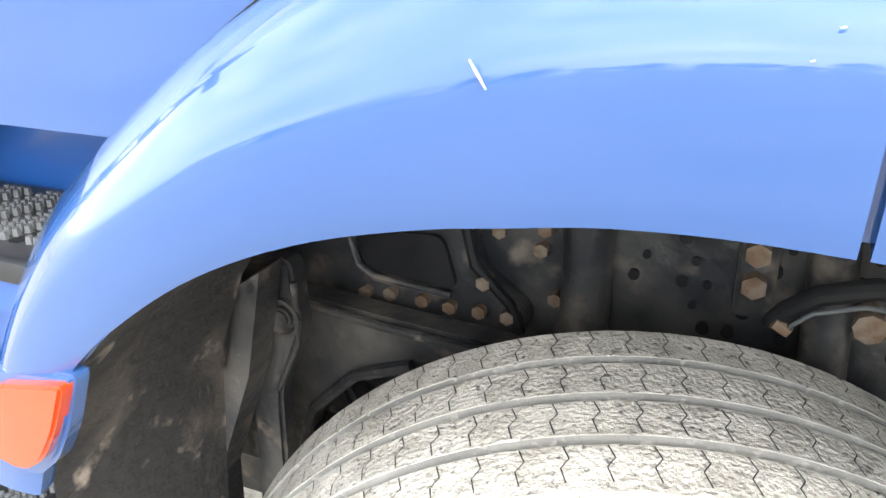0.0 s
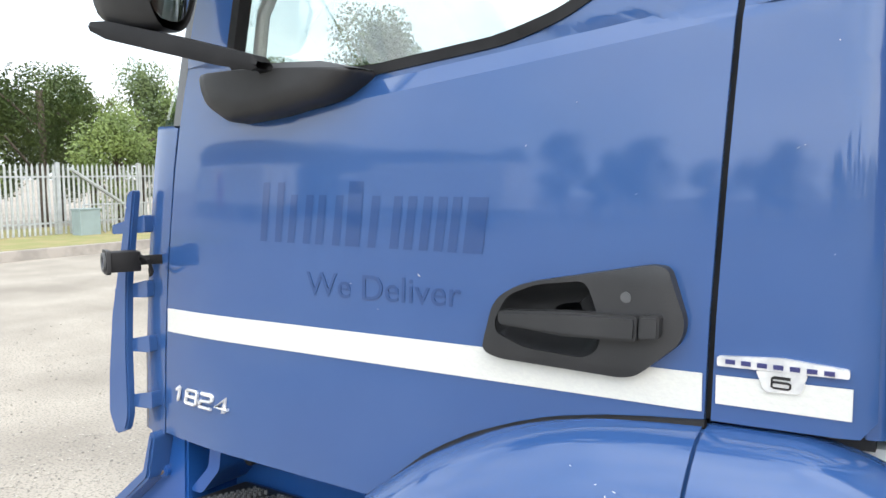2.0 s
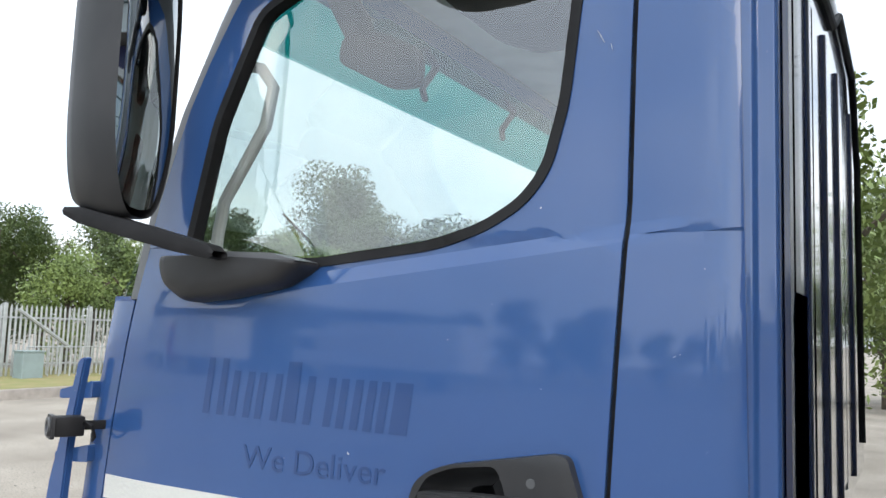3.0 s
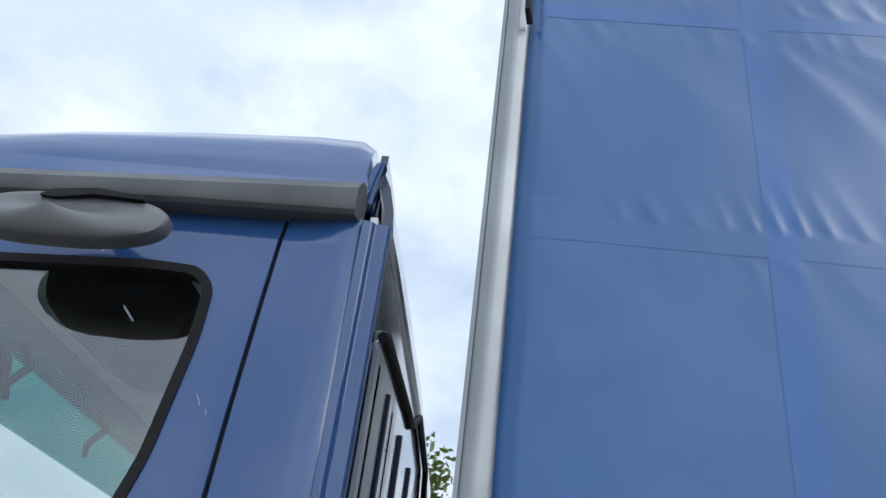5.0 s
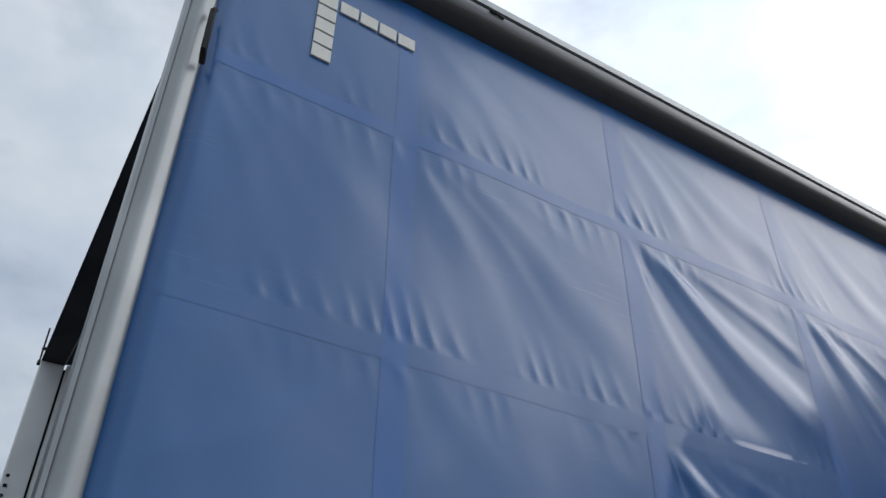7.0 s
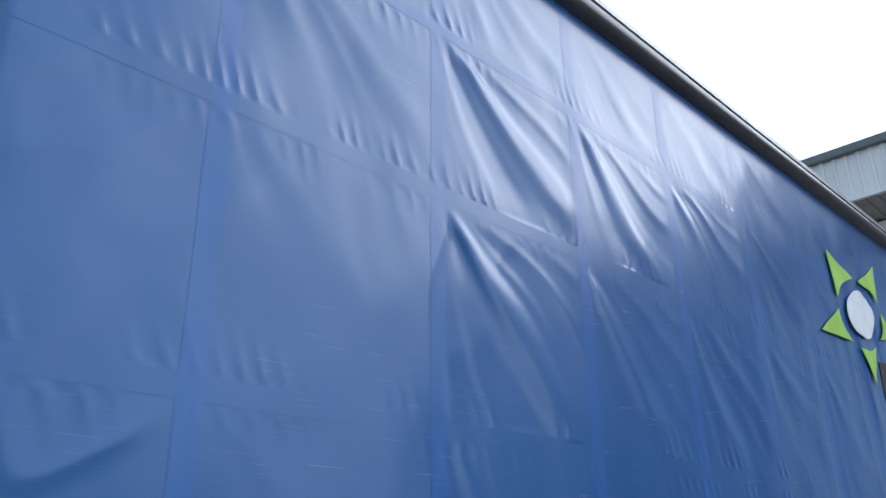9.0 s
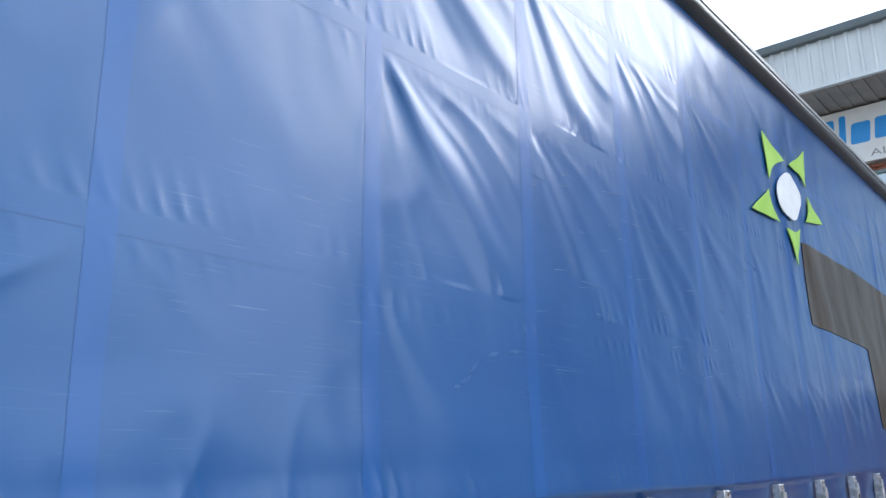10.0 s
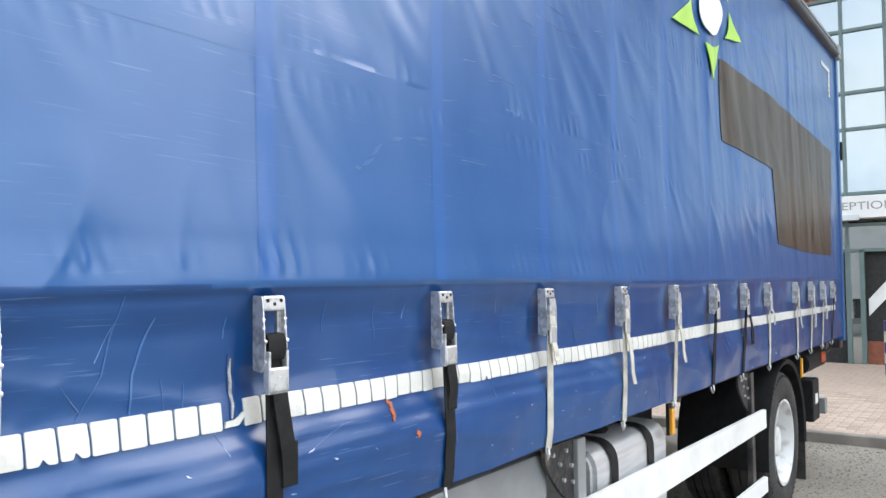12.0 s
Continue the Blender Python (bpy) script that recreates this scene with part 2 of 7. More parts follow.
TRIM_IN = material("pale grey cab lining", (0.78, 0.80, 0.80), 0.8, 0.0, (0.66, 0.68, 0.68), 5.0, bump=0.05)
SEAT = material("dark seat fabric and lobby shade", (0.02, 0.021, 0.022), 0.85, 0.0, (0.03, 0.03, 0.031), 14.0, bump=0.3, bump_scale=300.0)
GLASS = glass("clear cab glass", (0.90, 0.96, 0.94), 0.20)
TEAL = glass("teal sun band glass", (0.07, 0.40, 0.38), 0.05)
MIRROR = material("mirror glass", (0.36, 0.39, 0.40), 0.02, 1.0, (0.34, 0.37, 0.38), 4.0)
GRAVEL = material("pale dusty gravel", (0.35, 0.312, 0.26), 0.95, 0.0, (0.22, 0.193, 0.16), 0.7, detail=15.0, spread=(0.35, 0.68), bump=1.0, bump_scale=40.0, speck=(0.17, 0.152, 0.13), speck_scale=48.0, speck_at=(0.50, 0.68))
STONES = material("loose grey and buff stones", (0.40, 0.365, 0.315), 0.9, 0.0, (0.20, 0.185, 0.165), 22.0, detail=3.0, spread=(0.42, 0.58), bump=0.3, bump_scale=150.0)
GRASS = material("dry grass verge", (0.20, 0.20, 0.07), 0.9, 0.0, (0.26, 0.22, 0.10), 1.5, bump=0.6, bump_scale=30.0)
KERB = material("worn concrete kerb", (0.30, 0.27, 0.24), 0.9, 0.0, (0.22, 0.20, 0.18), 3.0, bump=0.3, bump_scale=30.0, vary=0.1)
PAVER = material("buff pink block paving", (0.52, 0.40, 0.32), 0.85, 0.0, (0.45, 0.35, 0.28), 9.0, bump=0.2, bump_scale=60.0, vary=0.16)
BRICK = material("red brick", (0.30, 0.10, 0.06), 0.85, 0.0, (0.24, 0.09, 0.055), 14.0, bump=0.25, bump_scale=60.0, vary=0.2)
MORTAR = material("grey mortar", (0.36, 0.33, 0.30), 0.9, 0.0, (0.30, 0.28, 0.25), 8.0, bump=0.2)
FRAME = material("grey green aluminium frame", (0.13, 0.19, 0.19), 0.42, 0.2, (0.115, 0.17, 0.17), 4.0)
CLAD = material("white profiled cladding", (0.62, 0.66, 0.68), 0.42, 0.0, (0.55, 0.59, 0.61), 2.0, stretch=(1, 1, 0.2))
CLAD_D = material("grey eaves trim", (0.10, 0.13, 0.14), 0.45, 0.0, (0.09, 0.115, 0.125), 3.0)
CLAD_NAVY = material("navy profiled cladding", (0.03, 0.05, 0.12), 0.45, 0.0, (0.026, 0.045, 0.11), 2.0)
SOFFIT = material("grey soffit sheet", (0.30, 0.29, 0.27), 0.6, 0.0, (0.26, 0.25, 0.235), 3.0)
SIGN = material("white sign board", (0.78, 0.79, 0.79), 0.35, 0.0, (0.73, 0.74, 0.74), 2.0)
SIGN_BLUE = material("bright blue sign vinyl", (0.02, 0.30, 0.75), 0.35, 0.0, (0.02, 0.28, 0.72), 3.0)
SIGN_NAVY = material("navy sign vinyl", (0.03, 0.035, 0.13), 0.35, 0.0, (0.03, 0.03, 0.12), 3.0)
SIGN_GREY = material("grey sign lettering", (0.28, 0.29, 0.30), 0.5, 0.0, (0.27, 0.28, 0.29), 3.0)
DARKGLASS = material("reflective coated window pane", (0.43, 0.48, 0.50), 0.02, 0.92, (0.38, 0.43, 0.45), 0.6)
GALV = material("galvanised palisade steel", (0.44, 0.46, 0.46), 0.5, 0.4, (0.36, 0.38, 0.38), 5.0)
BARK = material("tree bark", (0.09, 0.07, 0.05), 0.9, 0.0, (0.06, 0.05, 0.04), 8.0, bump=0.5)
LEAF = material("green leaves", (0.05, 0.085, 0.026), 0.6, 0.0, (0.095, 0.13, 0.038), 0.9, spread=(0.35, 0.65))
LEAF_Y = material("yellow green leaves", (0.15, 0.20, 0.045), 0.6, 0.0, (0.095, 0.14, 0.036), 0.9, spread=(0.35, 0.65))
GHOST = material("ghost of removed lettering", (0.017, 0.053, 0.165), 0.22, 0.0, (0.019, 0.058, 0.175), 3.0, coat=0.9, spec=0.25)
RED = material("red lorry paint", (0.45, 0.03, 0.03), 0.3, 0.0, (0.42, 0.03, 0.03), 3.0, coat=0.8)
CONCRETE = material("grey green utility cabinet", (0.22, 0.28, 0.28), 0.6, 0.0, (0.2, 0.25, 0.25), 3.0)
SCUFF = material("pale chafed fabric", (0.05, 0.13, 0.31), 0.3, 0.0, (0.03, 0.11, 0.30), 40.0, coat=0.4)
SCRATCH = material("pale scratch", (0.12, 0.22, 0.42), 0.3, 0.0, (0.15, 0.26, 0.46), 30.0, coat=0.4)
CHIP = material("bare paint chip", (0.24, 0.33, 0.50), 0.6, 0.0, (0.6, 0.63, 0.66), 30.0)
PRIMER = material("torn fabric backing", (0.42, 0.43, 0.42), 0.9, 0.0, (0.25, 0.25, 0.25), 60.0, bump=0.6, bump_scale=200.0)
RUST_MARK = material("orange paint scuff", (0.42, 0.12, 0.05), 0.8, 0.0, (0.3, 0.09, 0.05), 60.0, bump=0.3)


# ---- mesh helpers ----
def link(name, bm, mat, parent=None, label="", smooth=False):
    me = bpy.data.meshes.new(name)
    bm.normal_update()
    bm.to_mesh(me)
    bm.free()
    me.materials.append(mat)
    if smooth:
        for p in me.polygons:
            p.use_smooth = True
        me.set_sharp_from_angle(angle=radians(35 if smooth is True else smooth))
    ob = new(name, me)
    if parent:
        ob.parent = parent
    if label:
        ob["label"] = label
    return ob


part = link


def thing(name, label, category, group="", kind="", at=(0, 0, 0)):
    ob = new(name)
    ob.location = at
    return tagged(ob, label, category, group, kind)


def sub(name, label, category="", group="", at=(0, 0, 0)):
    """An assembly that belongs to the lorry."""
    ob = new(name)
    ob.parent = lorry
    ob.location = at
    ob["label"] = label
    return ob


lorry = thing("lorry", "blue curtain-sided lorry with a short cab, parked on gravel", "lorry")


def raw(name, verts, faces, mat, parent=None, label="", smooth=False):
    me = bpy.data.meshes.new(name)
    me.from_pydata(verts, [], faces)
    me.materials.append(mat)
    me.validate()
    if smooth:
        for p in me.polygons:
            p.use_smooth = True
        me.set_sharp_from_angle(angle=radians(50))
    ob = new(name, me)
    if parent:
        ob.parent = parent
    if label:
        ob["label"] = label
    return ob


def box(x0, x1, y0, y1, z0, z1, bevel=0.0, bm=None, seg=2):
    bm2 = bmesh.new()
    bmesh.ops.create_cube(bm2, size=1.0)
    for v in bm2.verts:
        v.co = Vector(((x0 + x1) / 2 + v.co.x * (x1 - x0), (y0 + y1) / 2 + v.co.y * (y1 - y0), (z0 + z1) / 2 + v.co.z * (z1 - z0)))
    if bevel:
        bmesh.ops.bevel(bm2, geom=bm2.edges[:], offset=bevel, segments=seg, affect="EDGES", profile=0.5)
    return merge(bm, bm2)


def merge(bm, bm2):
    if bm is None:
        return bm2
    me = bpy.data.meshes.new("tmp")
    bm2.to_mesh(me)
    bm2.free()
    bm.from_mesh(me)
    bpy.data.meshes.remove(me)
    return bm


def cyl(p0, p1, r0, r1=None, n=16, bevel=0.0, bm=None):
    p0, p1 = Vector(p0), Vector(p1)
    d = p1 - p0
    bm2 = bmesh.new()
    bmesh.ops.create_cone(bm2, cap_ends=True, segments=n, radius1=r0, radius2=r0 if r1 is None else r1, depth=d.length)
    if bevel:
        bmesh.ops.bevel(bm2, geom=[e for e in bm2.edges if len([f for f in e.link_faces if len(f.verts) > 4]) == 1], offset=bevel, segments=2, affect="EDGES")
    m = Matrix.Translation((p0 + p1) / 2) @ d.to_track_quat("Z", "Y").to_matrix().to_4x4()
    bmesh.ops.transform(bm2, matrix=m, verts=bm2.verts)
    return merge(bm, bm2)


def tube(points, r, n=10, bm=None, flat=1.0):
    """A bent pipe through the points."""
    pts = [Vector(p) for p in points]
    bm2 = bmesh.new()
    rings = []
    side = None
    for i, p in enumerate(pts):
        t = (pts[min(i + 1, len(pts) - 1)] - pts[max(i - 1, 0)]).normalized()
        if side is None:
            side = t.orthogonal().normalized()
        side = (side - t * side.dot(t)).normalized()
        up = t.cross(side)
        rings.append([bm2.verts.new(p + (side * math.cos(2 * math.pi * k / n) + up * math.sin(2 * math.pi * k / n) * flat) * r) for k in range(n)])
    for a, b in zip(rings, rings[1:]):
        for k in range(n):
            bm2.faces.new((a[k], a[(k + 1) % n], b[(k + 1) % n], b[k]))
    bm2.faces.new(rings[0][::-1])
    bm2.faces.new(rings[-1])
    return merge(bm, bm2)


def spin(profile, centre, axis="y", n=64, bm=None, closed=False):
    """Turns a profile of (radius, along) round an axis through centre."""
    bm2 = bmesh.new()
    rings = []
    for k in range(n):
        a = 2 * math.pi * k / n
        ring = []
        for r, h in profile:
            c, s = r * math.cos(a), r * math.sin(a)
            co = {"y": (c, h, s), "x": (h, c, s), "z": (c, s, h)}[axis]
            ring.append(bm2.verts.new(Vector(centre) + Vector(co)))
        rings.append(ring)
    m = len(profile)
    for k in range(n):
        a, b = rings[k], rings[(k + 1) % n]
        for j in range(m if closed else m - 1):
            bm2.faces.new((a[j], a[(j + 1) % m], b[(j + 1) % m], b[j]))
    bmesh.ops.recalc_face_normals(bm2, faces=bm2.faces)
    return merge(bm, bm2)


def rounded(points, r, n=5):
    """A polygon with its corners rounded."""
    out = []
    k = len(points)
    for i in range(k):
        p, a, b = Vector(points[i]), Vector(points[i - 1]), Vector(points[(i + 1) % k])
        ra = min(r, (a - p).length * 0.45, (b - p).length * 0.45)
        s, e = p + (a - p).normalized() * ra, p + (b - p).normalized() * ra
        for j in range(n + 1):
            t = j / n
            out.append(tuple(s * (1 - t) ** 2 + p * 2 * t * (1 - t) + e * t * t))
    return out


def prism(outline, y0, y1, bm=None, bevel=0.0, plane="xz"):
    """A plate: the outline in one plane, from y0 to y1 across it."""
    bm2 = bmesh.new()

    def at(p, h):
        return {"xz": (p[0], h, p[1]), "xy": (p[0], p[1], h), "yz": (h, p[0], p[1])}[plane]

    low = [bm2.verts.new(at(p, y0)) for p in outline]
    high = [bm2.verts.new(at(p, y1)) for p in outline]
    f0, f1 = bm2.faces.new(low), bm2.faces.new(high[::-1])
    k = len(outline)
    for i in range(k):
        bm2.faces.new((low[i], high[i], high[(i + 1) % k], low[(i + 1) % k]))
    bmesh.ops.recalc_face_normals(bm2, faces=bm2.faces)
    if bevel:
        bmesh.ops.bevel(bm2, geom=[e for e in bm2.edges if f0 in e.link_faces or f1 in e.link_faces], offset=bevel, segments=2, affect="EDGES")
    bmesh.ops.triangulate(bm2, faces=[f for f in bm2.faces if len(f.verts) > 4])
    return merge(bm, bm2)


def skin(outer, holes, shape, thick=0.02, step=0.08, bm=None, cuts=()):
    """A sheet in x and z with holes, pressed into the form y = shape(x, z), with thickness."""
    bm2 = bmesh.new()
    edges = []
    for loop in [outer] + list(holes):
        vs = [bm2.verts.new((p[0], 0, p[1])) for p in loop]
        edges += [bm2.edges.new((vs[i], vs[(i + 1) % len(vs)])) for i in range(len(vs))]
    bmesh.ops.triangle_fill(bm2, use_beauty=True, use_dissolve=False, edges=edges)
    xs, zs = [p[0] for p in outer], [p[1] for p in outer]
    for axis, lo, hi in ((0, min(xs), max(xs)), (2, min(zs), max(zs))):
        k = int((hi - lo) / step)
        for i in range(1, k + 1):
            co, no = [0, 0, 0], [0, 0, 0]
            co[axis], no[axis] = lo + (hi - lo) * i / (k + 1), 1
            bmesh.ops.bisect_plane(bm2, geom=bm2.verts[:] + bm2.edges[:] + bm2.faces[:], plane_co=co, plane_no=no)
    for co, no in cuts:
        bmesh.ops.bisect_plane(bm2, geom=bm2.verts[:] + bm2.edges[:] + bm2.faces[:], plane_co=co, plane_no=no)
    bmesh.ops.recalc_face_normals(bm2, faces=bm2.faces)
    if bm2.faces and sum(f.normal.y for f in bm2.faces) > 0:
        bmesh.ops.reverse_faces(bm2, faces=bm2.faces)
    rim = [e for e in bm2.edges if e.is_boundary]
    if thick:
        ret = bmesh.ops.extrude_edge_only(bm2, edges=rim)
        back = [g for g in ret["geom"] if isinstance(g, bmesh.types.BMVert)]
        for v in bm2.verts:
            v.co.y = shape(v.co.x, v.co.z)
        for v in back:
            v.co.y += thick
    else:
        for v in bm2.verts:
            v.co.y = shape(v.co.x, v.co.z)
    return merge(bm, bm2)


def text(name, body, size, mat, parent, m, depth=0.001, label="", shear=0.0, wide=1.0, bold=0.0):
    """Writing in the built-in font, turned into a mesh, standing in x and z and facing -y before m moves it."""
    cu = bpy.data.curves.new(name, "FONT")
    cu.body, cu.size, cu.extrude, cu.shear, cu.offset = body, size, depth, shear, bold
    cu.align_x = "LEFT"
    tmp = new(name, cu)
    me = bpy.data.meshes.new_from_object(tmp.evaluated_get(bpy.context.evaluated_depsgraph_get()))
    bpy.data.objects.remove(tmp)
    me.transform(m @ Matrix.Rotation(radians(90), 4, "X") @ Matrix.Diagonal((wide, 1, 1, 1)))
    me.materials.clear()
    me.materials.append(mat)
    ob = new(name, me)
    ob.parent = parent
    if label:
        ob["label"] = label
    return ob

# ---- ground ----
def ground_sheet():
    bm = bmesh.new()
    bmesh.ops.create_grid(bm, x_segments=60, y_segments=60, size=400)
    for v in bm.verts:
        v.co.x = math.copysign(abs(v.co.x / 400) ** 2.2 * 400, v.co.x)
        v.co.y = math.copysign(abs(v.co.y / 400) ** 2.2 * 400, v.co.y)
    tagged(link("ground", bm, GRAVEL), "pale dusty gravel yard, worn and uneven", "ground", kind="structure")


ground_sheet()


def loose_stones():
    """Small loose stones on the gravel where the camera looks down on it."""
    rr = random.Random(77)
    verts, faces = [], []
    for x0, x1, y0, y1, n in ((5.2, 9.6, -1.6, 1.2, 12000), (-4.5, -0.9, -0.6, 3.6, 6500), (-9.0, -4.5, 0.5, 6.5, 2200)):
        for _ in range(n):
            c = Vector((rr.uniform(x0, x1), rr.uniform(y0, y1), 0.0))
            r = 0.004 + 0.011 * rr.random() ** 2.5
            a = rr.uniform(0, 6.283)
            k = len(verts)
            for i in range(4):
                q = a + i * 1.571 + rr.uniform(-0.3, 0.3)
                verts.append((c.x + r * math.cos(q) * rr.uniform(0.8, 1.3), c.y + r * math.sin(q), 0.25 * r))
            verts += [(c.x + rr.uniform(-0.3, 0.3) * r, c.y, r * rr.uniform(0.6, 0.95)), (c.x, c.y, -0.3 * r)]
            for i in range(4):
                j = (i + 1) % 4
                faces += [(k + i, k + j, k + 4), (k + j, k + i, k + 5)]
    ob = raw("loose_stones", verts, faces, STONES)
    tagged(ob, "small loose grey and buff stones on the gravel", "gravel", kind="stuff")


loose_stones()

# ---- lorry: cab ----
CAB_W = 2.30
FRONT = [(1.20, -0.635), (1.33, -0.622), (1.60, -0.587), (1.80, -0.556), (1.96, -0.526), (2.20, -0.462), (2.40, -0.392), (2.55, -0.325), (2.70, -0.235), (2.775, -0.165)]


def front_x(z):
    """The front edge of the cab's side at a height."""
    for (z0, x0), (z1, x1) in zip(FRONT, FRONT[1:]):
        if z <= z1:
            return x0 + (x1 - x0) * (z - z0) / (z1 - z0)
    return FRONT[-1][1]


def crease(x):
    return 2.0445 + 0.115 * (x - 0.219)


# where the side is folded: along the crease and under the gutter
FOLDS = [((0, 0, crease(0) + d), (-0.115, 0, 1)) for d in (-0.02, 0.0, 0.010, 0.020, 0.028, 0.045)] + [((0, 0, z), (0, 0, 1)) for z in (2.73, 2.738, 2.75)]


def side_y(x, z):
    """The pressed form of the cab's side: barrelled, with a crease under the window, a lean above it and a fold under the gutter."""
    y = 0.010 * ((z - 1.72) / 0.45) ** 2 * (1 if z < 2.1 else 0.55)
    y += 0.022 * max(0.0, (-0.35 - x) / 0.28) ** 2
    up = z - crease(x)
    if up > 0:
        fade = min(1.0, max(0.0, (0.70 - x) / 0.14)) * min(1.0, max(0.0, (x + 0.42) / 0.25))
        y += 0.013 * min(1.0, up / 0.028) * fade
    if z > 2.738:
        y += 0.20 * (z - 2.738) * min(1.0, max(0.0, (0.72 - x) / 0.06))
    return y


cab = lorry

SEAM = [(0.552, 1.560), (0.556, 1.70), (0.566, 1.90), (0.575, 2.05), (0.581, 2.15), (0.583, 2.4), (0.587, 2.6), (0.592, 2.796)]
ARCH_TOP = [(-0.03, 1.322), (0.02, 1.360), (0.093, 1.418), (0.14, 1.447), (0.187, 1.472), (0.23, 1.490), (0.27, 1.505), (0.31, 1.518), (0.345, 1.527), (0.413, 1.540), (0.475, 1.548), (0.552, 1.556)]
WINDOW = rounded([(-0.352, 2.092), (-0.03, 2.070), (0.234, 2.098), (0.330, 2.125), (0.400, 2.165), (0.438, 2.215), (0.465, 2.32), (0.485, 2.53), (0.482, 2.625), (0.455, 2.653), (0.369, 2.657), (0.079, 2.643), (-0.105, 2.630), (-0.205, 2.590), (-0.300, 2.36)], 0.032)


def grow(loop, d):
    """The loop moved outwards by d."""
    c = Vector((sum(p[0] for p in loop) / len(loop), sum(p[1] for p in loop) / len(loop)))
    out = []
    k = len(loop)
    for i in range(k):
        a, b = Vector(loop[i - 1]), Vector(loop[(i + 1) % k])
        t = (b - a).normalized() if (b - a).length > 1e-9 else Vector((1, 0))
        nrm = Vector((t.y, -t.x))
        if nrm.dot(Vector(loop[i]) - c) < 0:
            nrm = -nrm
        out.append((loop[i][0] + nrm.x * d, loop[i][1] + nrm.y * d))
    return out


HANDLE = rounded([(0.213, 1.618), (0.238, 1.700), (0.285, 1.728), (0.480, 1.766), (0.503, 1.763), (0.527, 1.690), (0.520, 1.662), (0.462, 1.612), (0.440, 1.606), (0.245, 1.610)], 0.032)
HOLE = rounded([(0.240, 1.668), (0.262, 1.708), (0.31, 1.728), (0.388, 1.739), (0.404, 1.70), (0.412, 1.66), (0.405, 1.640), (0.385, 1.628), (0.29, 1.632), (0.243, 1.650)], 0.016)


def cab_side(y_of, sign, name, gap=0.003):
    outline = [(front_x(z) + gap, z) for z in (1.325, 1.45, 1.6, 1.75, 1.9, 2.0, 2.1, 2.2, 2.3, 2.4, 2.5, 2.6, 2.7, 2.760)] + [(0.10, 2.779), (0.40, 2.790)]
    outline += [(x - gap, z) for x, z in reversed(SEAM)]
    outline += [(x, z) for x, z in reversed(ARCH_TOP[:-1])]
    return skin(outline, [grow(WINDOW, 0.014)] + ([grow(HOLE, 0.004)] if sign > 0 else []), y_of, 0.03, 0.03 if sign > 0 else 0.1, cuts=FOLDS if sign > 0 else ())


door = part("door", cab_side(side_y, 1, "door"), PAINT, cab, "blue cab door with ghost of removed lettering", smooth=24)
far_side = part("far_door", cab_side(lambda x, z: CAB_W - side_y(x, z), -1, "far"), PAINT_IN, cab, "blue far door seen through the glass", smooth=24)

# rear quarter behind the door, with a soft vertical corner
quarter = [(x + 0.006, z) for x, z in SEAM] + [(0.735, 2.798), (0.742, 2.4), (0.748, 2.0), (0.752, 1.585), (0.735, 1.564)]


def quarter_y(x, z):
    return side_y(x, z) + (0.10 * ((x - 0.715) / 0.045) ** 2 * 0.25 if x > 0.715 else 0)


part("rear_quarter_panel", skin(quarter, [], quarter_y, 0.03, 0.02, cuts=FOLDS), PAINT, cab, smooth=24)
part("corner_flange", prism(rounded([(0.738, 0.024), (0.756, 0.028), (0.762, 0.036), (0.786, 0.038), (0.790, 0.046), (0.790, 0.075), (0.735, 0.075)], 0.003), 1.56, 2.790, plane="xy"), PAINT, cab)
part("door_seam_seal", skin([(x - 0.007, z) for x, z in SEAM] + [(x + 0.009, z) for x, z in reversed(SEAM)], [], lambda x, z: side_y(x, z) + 0.010, 0.02, 0.2), BLACK, cab)

# window with its rubber frame
part("window_seal", skin(grow(WINDOW, 0.016), [grow(WINDOW, -0.002)], lambda x, z: side_y(x, z) - 0.004, 0.03, 0.05), BLACK, door, "black rubber window seal", smooth=True)
pane = part("window_pane", skin(grow(WINDOW, -0.006), [], lambda x, z: side_y(x, z) + 0.012, 0.0, 0.3), GLASS, door, "clear side window glass")
pane.visible_shadow = False
pane2 = part("far_window_pane", skin(grow(WINDOW, -0.006), [], lambda x, z: CAB_W - side_y(x, z) - 0.012, 0.0, 0.3), GLASS, far_side, "clear far side window")
pane2.visible_shadow = False

# cab shell: roof, gutters, rear wall, floor, front
def loft(sections, bm=None, close=False):
    bm2 = bmesh.new()
    rows = [[bm2.verts.new(p) for p in s] for s in sections]
    for a, b in zip(rows, rows[1:]):
        for i in range(len(a) - (0 if close else 1)):
            j = (i + 1) % len(a)
            bm2.faces.new((a[i], a[j], b[j], b[i]))
    bmesh.ops.recalc_face_normals(bm2, faces=bm2.faces)
    return merge(bm, bm2)


def roof_section(x, top, drop=0.0):
    half = CAB_W / 2
    y0 = 0.035 + drop
    pts = [(0.0, 2.855 - drop * 0.5), (0.006, 2.91), (0.022, 2.968), (0.060, 3.012), (0.13, 3.034), (0.5, 3.052), (half, 3.06)]
    k = (top - 2.835) / (3.04 - 2.855)
    left = [(x, y0 + y, 2.855 + (z - 2.855) * k) for y, z in pts]
    return left + [(x, CAB_W - p[1], p[2]) for p in reversed(left[:-1])]


